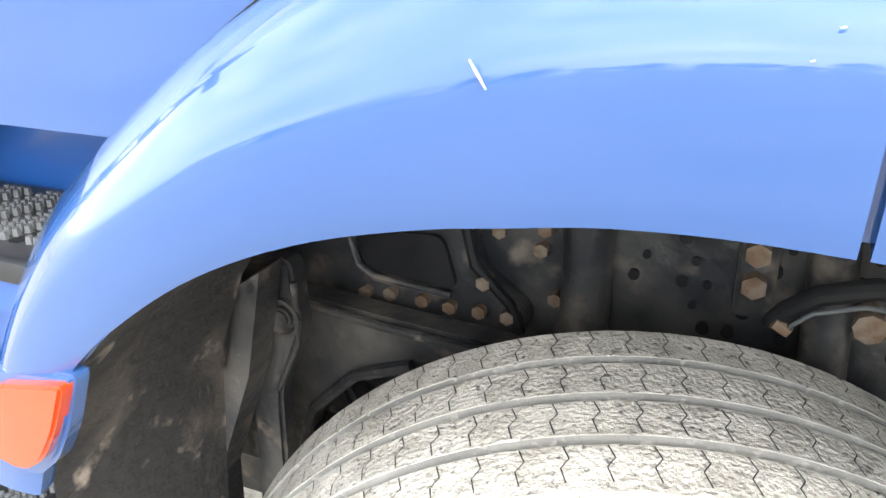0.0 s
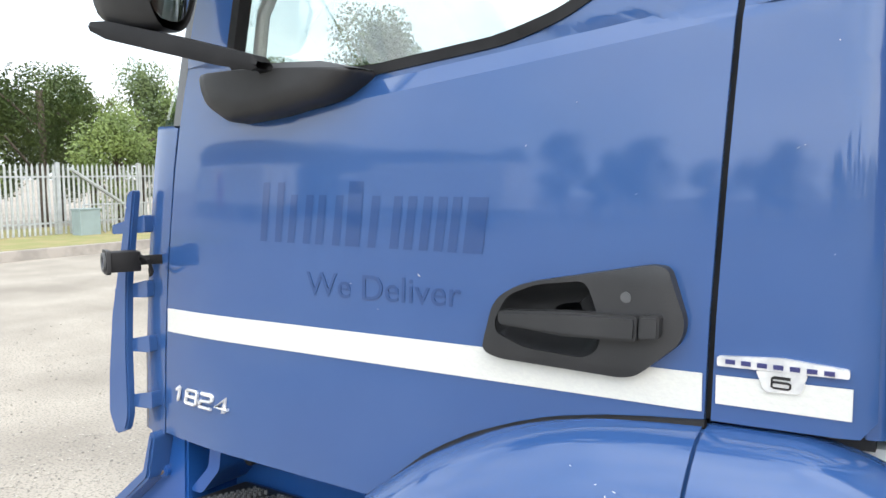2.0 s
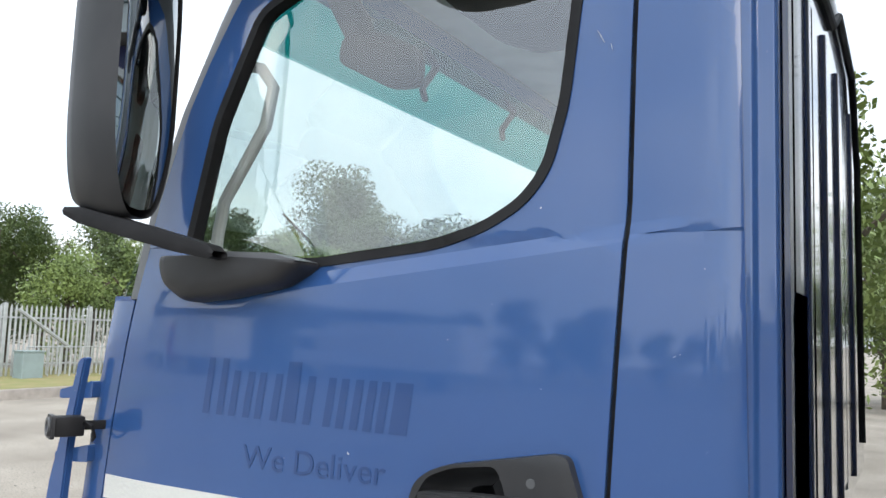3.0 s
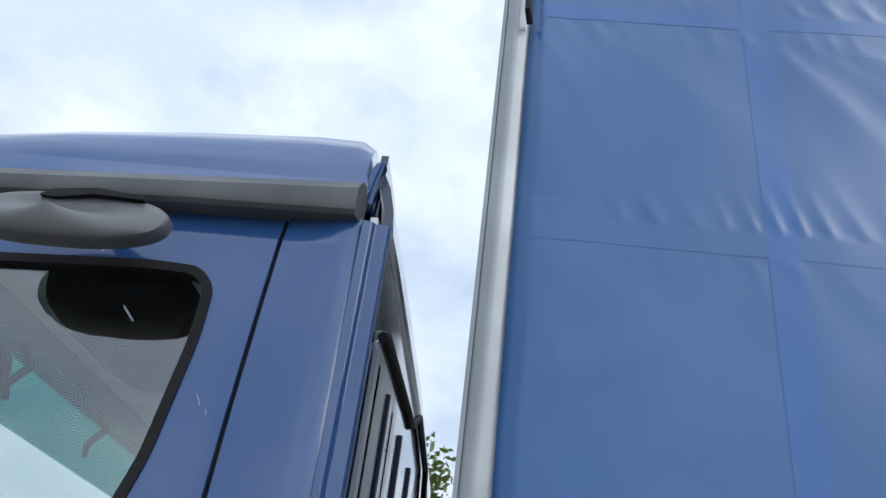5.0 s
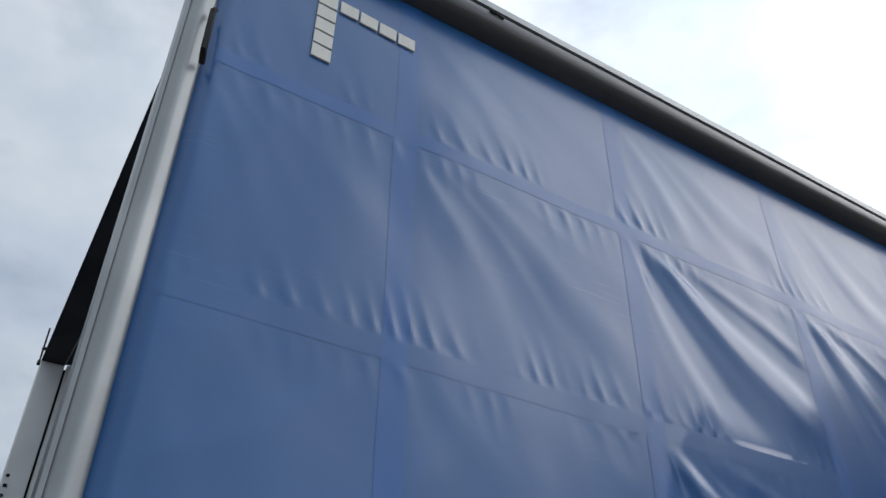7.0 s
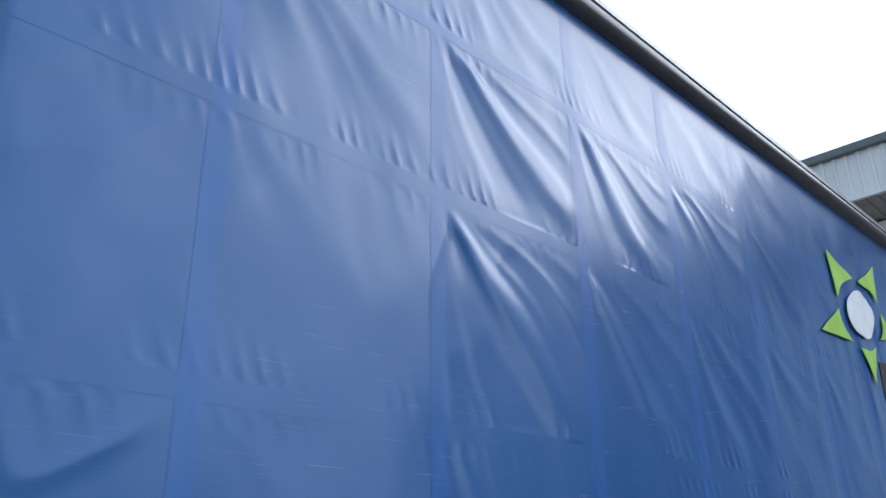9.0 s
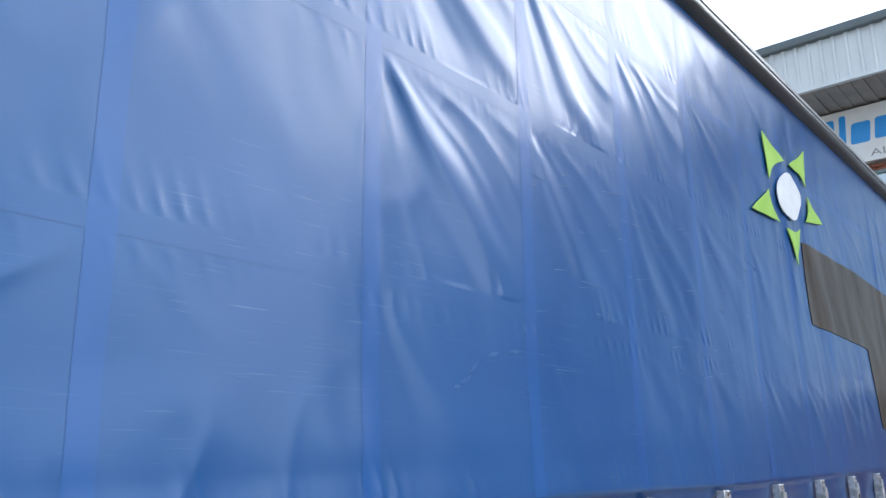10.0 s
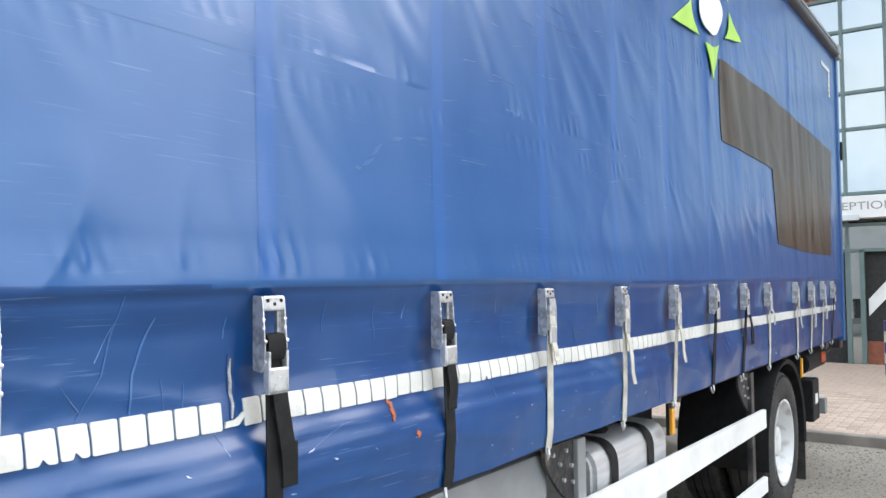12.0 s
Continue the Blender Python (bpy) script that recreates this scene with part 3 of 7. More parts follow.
roof = part("roof", loft([roof_section(-0.30, 2.868, 0.02), roof_section(-0.26, 2.90, 0.01), roof_section(-0.12, 2.96), roof_section(0.10, 3.00), roof_section(0.35, 3.025), roof_section(0.60, 3.04), roof_section(0.695, 3.036), roof_section(0.725, 3.01), roof_section(0.735, 2.87)]), PAINT, cab, "blue pressed roof, dented at its rear edge", smooth=40)
def gutter_section(x):
    low, top = 2.770 + 0.036 * (x + 0.06) - 0.022 * max(0.0, x - 0.40), 2.834 + 0.049 * (x + 0.06)
    return [(x, 0.055, low + 0.004), (x, 0.012, low), (x, 0.002, low + 0.006), (x, -0.002, low + 0.016), (x, -0.002, top - 0.030), (x, 0.002, top - 0.024), (x, 0.024, top), (x, 0.055, top + 0.024)]


part("roof_gutter", loft([gutter_section(x) for x in (-0.06, 0.1, 0.25, 0.40, 0.55, 0.70, 0.725)] + [[(0.735, 0.05, p[2]) for p in gutter_section(0.735)]]), PLASTIC_MID, cab, "grey plastic gutter strip", smooth=25)
part("roof_skirt", loft([[(x, 0.026, gutter_section(x)[6][2] - 0.004), (x, 0.032, 2.862), (x, 0.038, 2.885 if x > -0.1 else 2.872)] for x in (-0.12, -0.06, 0.10, 0.25, 0.40, 0.55, 0.72)]), PAINT, cab, smooth=True)
part("roof_gutter_front", loft([[(x, 0.055, lo), (x, 0.008, lo), (x, 0.003, lo + 0.010), (x, 0.003, lo + (hi - lo) * 0.62), (x, 0.022, hi), (x, 0.055, hi + 0.02)] for x, lo, hi in ((-0.063, 2.770, 2.833), (-0.13, 2.763, 2.822), (-0.20, 2.752, 2.803), (-0.27, 2.736, 2.772), (-0.31, 2.728, 2.745))]), PLASTIC_MID, cab, "grey plastic gutter end piece", smooth=25)
part("rear_wall", box(0.765, 0.785, 0.06, CAB_W - 0.06, 1.50, 2.80), BLACK_GLOSS, cab, "dark glossy rear cab wall")
part("rear_wall_top", box(0.737, 0.752, 0.09, CAB_W - 0.09, 2.78, 2.99), BLACK_GLOSS, cab)
part("roof_lining", box(-0.25, 0.72, 0.08, CAB_W - 0.08, 2.80, 2.83), TRIM_IN, cab)
part("rear_lining", box(0.745, 0.76, 0.06, CAB_W - 0.06, 1.6, 2.82), TRIM_IN, cab)
part("cab_floor", box(-0.6, 0.76, 0.06, CAB_W - 0.06, 1.50, 1.54), TRIM_IN, cab)
part("dashboard", box(-0.62, -0.38, 0.08, CAB_W - 0.08, 1.55, 2.02, 0.03), SEAT, cab, "dark dashboard behind the windscreen")
front_low = [(-0.78, 0.9), (-0.80, 1.2), (-0.775, 1.6), (-0.73, 2.0), (-0.66, 2.0), (-0.70, 1.6), (-0.72, 1.2), (-0.70, 0.9)]
part("front_panel", prism(front_low, 0.12, CAB_W - 0.12), PAINT, cab, smooth=True)
part("windscreen_header", prism([(-0.30, 2.74), (-0.20, 2.74), (-0.18, 2.86), (-0.27, 2.86)], 0.06, CAB_W - 0.06), PAINT, cab)
ws = part("windscreen", prism([(-0.665, 2.0), (-0.655, 2.0), (-0.36, 2.60), (-0.37, 2.60)], 0.09, CAB_W - 0.09), GLASS, cab, "large clear windscreen")
ws.visible_shadow = False
ws2 = part("windscreen_sun_band", prism([(-0.37, 2.60), (-0.36, 2.60), (-0.295, 2.74), (-0.305, 2.74)], 0.09, CAB_W - 0.09), TEAL, cab, "teal tinted top of the windscreen")
ws2.visible_shadow = False
# corner panels between door and front, with a raised lip
for s, nm in ((0, "front_corner_panel"), (1, "front_corner_panel")):
    secs = []
    for z in (1.32, 1.5, 1.7, 1.9, 1.985):
        x = front_x(z)
        sy = side_y(x, z)
        row = [(x - 0.004, sy + 0.03, z), (x - 0.004, sy + 0.001, z), (x - 0.05, sy + 0.004, z), (x - 0.082, sy + 0.012, z), (x - 0.094, sy + 0.04, z), (x - 0.098, 0.15, z)]
        secs.append([(p[0], CAB_W - p[1] if s else p[1], p[2]) for p in row])
    part(nm, loft(secs), PAINT, cab, smooth=True)
for s in (0, 1):
    secs = []
    for z in (1.99, 2.1, 2.2, 2.3, 2.4, 2.5, 2.6, 2.7, 2.78):
        x = front_x(z)
        row = [(x + 0.004, side_y(x, z) + 0.002, z), (x - 0.03, side_y(x, z) + 0.010, z), (x - 0.07, 0.06, z), (x - 0.08, 0.10, z), (x + 0.02, 0.10, z)]
        secs.append([(p[0], CAB_W - p[1] if s else p[1], p[2]) for p in row])
    part("windscreen_pillar", loft(secs), PAINT_IN if s else PLASTIC_MID, cab, smooth=True)


# stripe, badges, ghost lettering
part("reflective_stripe", skin([(-0.582, 1.558), (0.546, 1.571), (0.546, 1.623), (-0.578, 1.608)], [], lambda x, z: side_y(x, z) - 0.0025, 0.002, 0.06), TAPE, door, "white reflective stripe")
part("reflective_stripe", skin([(0.564, 1.585), (0.726, 1.587), (0.726, 1.627), (0.564, 1.623)], [], lambda x, z: side_y(x, z) - 0.0025, 0.002, 0.06), TAPE, cab, "white reflective stripe")
badge = new("model_number")
badge.parent = door
badge["label"] = "raised chrome model number 1824"
STROKES = {"1": [(0.0, 0.80), (0.35, 1.0), (0.42, 0.98), (0.42, 0.0)],
           "8": [(0.10, 0.53), (0.0, 0.64), (0.0, 0.90), (0.12, 1.0), (0.88, 1.0), (1.0, 0.90), (1.0, 0.64), (0.90, 0.53), (0.10, 0.53), (0.0, 0.42), (0.0, 0.10), (0.12, 0.0), (0.88, 0.0), (1.0, 0.10), (1.0, 0.42), (0.90, 0.53)],
           "2": [(0.0, 1.0), (0.88, 1.0), (1.0, 0.88), (1.0, 0.62), (0.88, 0.52), (0.12, 0.46), (0.0, 0.36), (0.0, 0.0), (1.0, 0.0)],
           "4": [(0.74, 0.0), (0.74, 1.0), (0.0, 0.28), (1.06, 0.26)]}
bx = -0.564
for ch, wd in (("1", 0.024), ("8", 0.036), ("2", 0.036), ("4", 0.036)):
    part("digit", tube([(bx + u * wd + w * 0.008, side_y(bx + u * wd, 1.425) - 0.004, 1.4125 + w * 0.029) for u, w in STROKES[ch]], 0.0046, 8, flat=0.8), CHROME, badge, smooth=True)
    bx += wd + 0.0135
part("badge_bar", prism(rounded([(0.566, 1.637), (0.722, 1.640), (0.722, 1.651), (0.645, 1.656), (0.566, 1.650)], 0.003), side_y(0.6, 1.64) - 0.007, side_y(0.6, 1.64)), CHROME, cab, "chrome emission badge")
for i in range(7):
    x = 0.577 + i * 0.0195
    part("badge_mark", box(x, x + 0.012, side_y(0.6, 1.64) - 0.0085, side_y(0.6, 1.64) - 0.006, 1.6415, 1.6475), SIGN_NAVY, cab)
part("badge_shield", prism(rounded([(0.614, 1.637), (0.676, 1.639), (0.668, 1.613), (0.626, 1.611)], 0.004), side_y(0.6, 1.62) - 0.006, side_y(0.6, 1.62)), CHROME, cab)
part("badge_number", tube([(0.634 + u * 0.022, side_y(0.6, 1.62) - 0.0065, 1.6175 + w * 0.0135) for u, w in ((1.0, 1.0), (0.12, 1.0), (0.0, 0.88), (0.0, 0.12), (0.12, 0.0), (0.88, 0.0), (1.0, 0.12), (1.0, 0.45), (0.88, 0.57), (0.04, 0.57))], 0.0024, 6, flat=0.6), BLACK, cab, "black badge numeral 6")
for x0, x1, h in ((-0.28, -0.225, .11), (-0.21, -0.155, .088), (-0.142, -0.085, .088), (-0.072, -0.040, .112), (-0.022, 0.042, .088), (0.054, 0.102, .088), (0.114, 0.158, .088), (0.170, 0.206, .088)):
    for a, b in ((x0, x0 + 0.017), (x1 - 0.017, x1)) if x1 - x0 > 0.04 else ((x0, x1),):
        part("ghost_mark", skin([(a, 1.765), (b, 1.765), (b + 0.012, 1.765 + h), (a + 0.012, 1.765 + h)], [], lambda x, z: side_y(x, z) - 0.0009, 0.0, 0.03), GHOST, door)
for word, x0 in (("We", -0.165), ("Deliver", -0.040)):
    text("ghost_word", word, 0.062, GHOST, door, pose(x0, side_y(0, 1.69) - 0.0012, 1.672 + (x0 + 0.165) * 0.0175, 0, -1.0, 0), 0.0003, "faint word left by removed lettering", 0.05, 1.12)

# door handle in its dished plate
def plate_y(x, z):
    """A shallow cushion, rounded off towards its edge."""
    return -0.024 + 0.022 * max(0.0, abs(x - 0.37) / 0.157 - 0.72) ** 2 * 4 + 0.014 * max(0.0, abs(z - 1.685) / 0.08 - 0.7) ** 2 * 4


handle = part("door_handle", skin(HANDLE, [HOLE], plate_y, 0.026, 0.015), PLASTIC, cab, "dark grey plastic door handle", smooth=40)
part("handle_bowl", loft([[(p[0], -0.018, p[1]) for p in HOLE], [(p[0], 0.002, p[1]) for p in grow(HOLE, -0.010)], [(p[0], 0.028, p[1]) for p in grow(HOLE, -0.022)], [(0.34 + (p[0] - 0.34) * 0.3, 0.034, 1.68 + (p[1] - 1.68) * 0.3) for p in HOLE]], None, True), PLASTIC, handle, smooth=60)
part("handle_lever", prism(rounded([(0.256, 1.667), (0.256, 1.687), (0.361, 1.695), (0.469, 1.698), (0.468, 1.663), (0.361, 1.660)], 0.008), -0.044, -0.018, None, 0.004), PLASTIC, handle, smooth=True)
part("handle_lever_end", prism(rounded([(0.4705, 1.666), (0.4715, 1.699), (0.499, 1.701), (0.498, 1.669)], 0.007), -0.042, -0.016, None, 0.0025), PLASTIC, handle, smooth=True)
part("lock", cyl((0.447, -0.025, 1.720), (0.447, -0.015, 1.720), 0.0095, n=24, bevel=0.002), PLASTIC_MID, handle, "round key lock", smooth=True)
part("lock_ring", spin([(0.010, 0), (0.0125, -0.003), (0.0135, 0)], (0.447, -0.018, 1.720), n=28), BLACK, handle)
# wing mirror: base on the door, arm and housing
MB = rounded([(-0.396, 2.076), (-0.392, 2.045), (-0.376, 2.015), (-0.318, 1.983), (-0.202, 1.993), (-0.068, 2.017), (-0.003, 2.062), (-0.12, 2.068), (-0.234, 2.077)], 0.022)
mirror = part("wing_mirror", loft([[(-0.19 + (p[0] + 0.19) * k, y, 2.072 + (p[1] - 2.072) * k) for p in MB] for y, k in ((0.03, 1.0), (-0.012, 1.0), (-0.032, 0.985), (-0.048, 0.93), (-0.058, 0.80), (-0.062, 0.55), (-0.063, 0.1))], None, True), PLASTIC, cab, "large dark plastic wing mirror on an arm", smooth=60)
part("mirror_base_cap", prism(rounded([(-0.23, 2.076), (-0.01, 2.062), (-0.08, 2.078), (-0.22, 2.084)], 0.004), -0.045, 0.01), PLASTIC_MID, mirror, smooth=True)
secs = []
for x, y, z, h in ((-0.170, -0.085, 2.072, 0.006), (-0.180, -0.090, 2.076, 0.013), (-0.24, -0.112, 2.090, 0.016), (-0.34, -0.140, 2.116, 0.017), (-0.46, -0.168, 2.146, 0.016), (-0.495, -0.176, 2.155, 0.008)):
    secs.append([(x, y - 0.017, z - h), (x, y - 0.020, z), (x, y - 0.016, z + h), (x, y + 0.016, z + h), (x, y + 0.020, z), (x, y + 0.017, z - h)])
part("mirror_arm", loft(secs, None, True), BLACK, mirror, smooth=30)
# ramp mirror over the window
RM = [(0.2675 + 0.1745 * math.copysign(abs(math.cos(a)) ** 0.82, math.cos(a)), 2.670 + 0.062 * math.copysign(abs(math.sin(a)) ** 0.86, math.sin(a))) for a in [2 * math.pi * i / 48 for i in range(48)]]

def squircle(cx, cz, rx, rz, y, n=20, p=2.6):
    out = []
    for k in range(n):
        a = 2 * math.pi * k / n
        c, s = math.cos(a), math.sin(a)
        out.append((cx + rx * math.copysign(abs(c) ** (2 / p), c), y, cz + rz * math.copysign(abs(s) ** (2 / p), s)))
    return out


# mirror housing: a tall rounded shell open to the rear
def mirror_housing(c, half_w, half_h, parent, yaw=0.0, label=""):
    def narrow(w, h):
        """The shell narrows towards its foot."""
        return w * (1.0 - 0.42 * max(0.0, -h / half_h - 0.35) ** 1.5)

    secs = []
    for depth, k in ((-0.13, 0.30), (-0.115, 0.62), (-0.08, 0.86), (-0.03, 0.98), (0.02, 1.0), (0.035, 0.97)):
        secs.append([(p[1], narrow(p[0], p[2]), p[2]) for p in squircle(0, 0, half_w * k, half_h * (0.75 + 0.25 * k), depth, 36, 3.4)])
    bm = loft(secs, None, True)
    bmesh.ops.contextual_create(bm, geom=[e for e in bm.edges if e.is_boundary and all(v.co.x < -0.1 for v in e.verts)])
    m = Matrix.Translation(c) @ Matrix.Rotation(radians(yaw), 4, "Z")
    bmesh.ops.transform(bm, matrix=m, verts=bm.verts)
    hs = part("mirror_housing", bm, PLASTIC, parent, label, smooth=True)
    g = bmesh.new()
    rings = [[g.verts.new((p[1] + bulge, narrow(p[0], p[2]), p[2])) for p in squircle(0, 0, half_w * 0.92 * f, half_h * 0.94 * f, 0.030, 36, 3.4)] for f, bulge in ((1.0, 0.0), (0.8, 0.010), (0.5, 0.019), (0.2, 0.023))]
    for a, b in zip(rings, rings[1:]):
        for i in range(36):
            g.faces.new((a[i], a[(i + 1) % 36], b[(i + 1) % 36], b[i]))
    g.faces.new(rings[-1])
    bmesh.ops.recalc_face_normals(g, faces=g.faces)
    bmesh.ops.transform(g, matrix=m, verts=g.verts)
    part("mirror_face", g, MIRROR, hs, "mirror glass", smooth=True)
    return hs


mirror_housing((-0.392, -0.128, 2.452), 0.088, 0.310, mirror, 10)
part("mirror_top_arm", tube([(-0.06, -0.0, 2.70), (-0.13, -0.05, 2.72), (-0.26, -0.10, 2.775), (-0.38, -0.15, 2.80), (-0.43, -0.15, 2.72)], 0.05, 10, flat=0.6), BLACK, mirror, smooth=True)
def ramp_ring(k, out):
    return [(0.265 + (x - 0.265) * k, -0.075 - 0.055 * (2.72 - z) / 0.115 - out, 2.662 + (z - 2.662) * k) for x, z in RM]


bm = loft([ramp_ring(0.80, -0.040), ramp_ring(0.97, -0.032), ramp_ring(1.0, -0.022), ramp_ring(1.0, -0.002), ramp_ring(0.985, 0.006), ramp_ring(0.94, 0.011), ramp_ring(0.8, 0.017), ramp_ring(0.6, 0.022), ramp_ring(0.3, 0.026), ramp_ring(0.02, 0.027)], None, True)
ramp_mirror = part("ramp_mirror", bm, PLASTIC_MID, cab, "grey plastic ramp mirror above the window", smooth=40)
part("mirror_slot", prism(rounded([(0.205, 2.708), (0.225, 2.722), (0.30, 2.731), (0.385, 2.722), (0.39, 2.714), (0.30, 2.718), (0.235, 2.706)], 0.005), -0.098, -0.080), BLACK, ramp_mirror)
part("ramp_mirror_bracket", tube([(0.25, 0.03, 2.745), (0.27, -0.04, 2.735), (0.33, -0.07, 2.715)], 0.014), BLACK, ramp_mirror, smooth=True)
front_mirror = part("front_mirror", tube([(-0.24, 0.02, 2.80), (-0.32, -0.06, 2.84), (-0.42, -0.14, 2.84)], 0.032, 10), BLACK, cab, "black front mirror arm", smooth=True)

# seats, far head restraint, grab handle, visor arms inside
def seat(yc):
    st = sub("cab_seat", "dark fabric seat with a tall back")
    part("seat_cushion", box(-0.12, 0.42, yc - 0.25, yc + 0.25, 1.85, 2.0, 0.05, seg=3), SEAT, st, smooth=True)
    b2 = box(0.36, 0.50, yc - 0.25, yc + 0.25, 1.95, 2.40, 0.06, seg=3)
    part("seat_back", b2, SEAT, st, smooth=True)
    part("seat_base", box(-0.05, 0.35, yc - 0.18, yc + 0.18, 1.54, 1.86, 0.02), BLACK, st)
    return st


seat(0.55)
seat(1.75)
shape = rounded([(0.095, 2.735), (0.395, 2.715), (0.415, 2.66), (0.40, 2.56), (0.37, 2.53), (0.28, 2.53), (0.19, 2.57), (0.115, 2.64)], 0.03)
part("head_console", prism(shape, 0.17, 0.34), SEAT, cab, "dark roof console seen through the glass", smooth=True)
part("console_bracket", box(0.195, 0.28, 0.2, 0.32, 2.70, 2.80, 0.008), SEAT, cab)
part("grab_handle", tube([(-0.42, 0.14, 2.08), (-0.425, 0.15, 2.145), (-0.411, 0.15, 2.222), (-0.35, 0.15, 2.31), (-0.297, 0.15, 2.389), (-0.28, 0.15, 2.475), (-0.31, 0.14, 2.52), (-0.353, 0.13, 2.53)], 0.014), TRIM_IN, cab, "pale grey grab handle", smooth=True)
part("sun_visor", prism(rounded([(-0.215, 2.638), (-0.127, 2.64), (-0.005, 2.582), (0.013, 2.545), (0.008, 2.486), (-0.069, 2.49), (-0.225, 2.574)], 0.025), 0.30, 0.33, None, 0.006), SEAT, cab, "dark folded sun visor", smooth=True)
part("visor_stalk", prism(rounded([(-0.30, 2.786), (-0.229, 2.797), (-0.135, 2.665), (-0.134, 2.62), (-0.202, 2.62)], 0.02), 0.305, 0.325, None, 0.004), SEAT, cab, smooth=True)
for y in (0.85, 1.4):
    part("visor_arm", tube([(-0.28, y, 2.74), (-0.33, y, 2.68), (-0.35, y + 0.05, 2.66)], 0.012), SEAT, cab)

# grille vanes at the front corner and the clip-on camera
for z in (1.405, 1.53, 1.65, 1.79):
    part("grille_vane", prism(rounded([(-0.63, z - 0.022), (-0.745, z - 0.030), (-0.745, z - 0.010), (-0.63, z + 0.016)], 0.006), 0.002, 0.13), PAINT, cab, smooth=True)
for z in (1.40, 1.52, 1.64, 1.76):
    part("grille_slat", prism(rounded([(-0.70, z - 0.022), (-0.79, z - 0.03), (-0.79, z - 0.018), (-0.70, z + 0.018)], 0.006), 0.14, CAB_W - 0.14), PAINT, cab, smooth=True)
part("grille_blade", prism(rounded([(-0.640, 1.860), (-0.666, 1.853), (-0.700, 1.72), (-0.738, 1.585), (-0.758, 1.45), (-0.764, 1.36), (-0.742, 1.312), (-0.705, 1.325), (-0.692, 1.362), (-0.690, 1.515), (-0.678, 1.668)], 0.010), -0.014, 0.006, None, 0.004), PAINT, cab, "blue blade at the grille end", smooth=True)
part("grille_backing", prism([(-0.632, 1.36), (-0.72, 1.36), (-0.715, 1.50), (-0.685, 1.70), (-0.632, 1.76)], 0.055, 0.12), BLACK, cab)
cam_box = sub("clip_camera", "small black camera clipped to the grille", at=(-0.628, -0.052, 1.712))
turn = Matrix.Rotation(radians(66), 4, "Z")
for nm, bm, mt in (("camera_body", box(-0.030, 0.030, -0.021, 0.021, -0.021, 0.021, 0.004), BLACK),
                   ("camera_bezel", prism(rounded([(-0.025, -0.025), (0.025, -0.025), (0.025, 0.025), (-0.025, 0.025)], 0.007), -0.038, -0.030, plane="yz"), PLASTIC),
                   ("camera_ring", spin([(0.020, -0.0385), (0.020, -0.043), (0.014, -0.043), (0.012, -0.0385)], (0, 0, 0), "x", 28), PLASTIC_MID),
                   ("camera_lens", cyl((-0.038, 0, 0), (-0.0405, 0, 0), 0.0125, n=24), BLACK_GLOSS),
                   ("camera_bracket", box(0.012, 0.085, -0.004, 0.004, -0.010, 0.010, 0.002), BLACK)):
    bmesh.ops.transform(bm, matrix=turn, verts=bm.verts)
    part(nm, bm, mt, cam_box, smooth=True)
part("camera_cable", tube([(0.02, 0.02, -0.005), (0.035, 0.015, 0.012), (0.052, 0.02, 0.004), (0.050, 0.03, -0.022), (0.03, 0.04, -0.032), (0.015, 0.05, -0.02)], 0.0035, 8), BLACK, cam_box, smooth=True)

# bumper, step well and steps
well = part("step_well", box(-0.60, -0.20, 0.20, 0.24, 0.45, 1.40), PAINT_IN, cab, "blue step well")
part("step_well_front", prism(rounded([(-0.635, 1.345), (-0.66, 1.25), (-0.80, 1.12), (-0.84, 0.95), (-0.86, 0.45), (-0.60, 0.45), (-0.60, 1.0), (-0.585, 1.345)], 0.02), 0.055, 0.22, None, 0.006), PAINT_IN, cab, smooth=True)
part("bumper_end", prism(rounded([(-0.645, 1.33), (-0.675, 1.235), (-0.825, 1.115), (-0.875, 0.95), (-0.90, 0.45), (-0.875, 0.42), (-0.845, 0.45), (-0.84, 0.95), (-0.80, 1.10), (-0.655, 1.22), (-0.628, 1.32)], 0.012), 0.0, 0.3, None, 0.006), PAINT, cab, "blue bumper end", smooth=True)
part("bumper", box(-0.95, -0.80, 0.2, CAB_W - 0.2, 0.35, 1.05, 0.04), PAINT, cab, smooth=True)
part("step_well_top", box(-0.60, 0.0, 0.03, 0.22, 1.335, 1.345), BLACK, cab)
for x0, r in ((-0.56, 0.014), (-0.475, 0.016)):
    part("rubber_stop", cyl((x0, 0.13, 1.262), (x0, 0.19, 1.262), r, n=18, bevel=0.003), BLACK, cab, smooth=True)
part("step_well_rib", prism(rounded([(-0.52, 1.34), (-0.485, 1.34), (-0.50, 1.25), (-0.56, 1.185), (-0.60, 1.185), (-0.535, 1.25)], 0.012), 0.07, 0.20), PAINT_IN, cab, smooth=True)


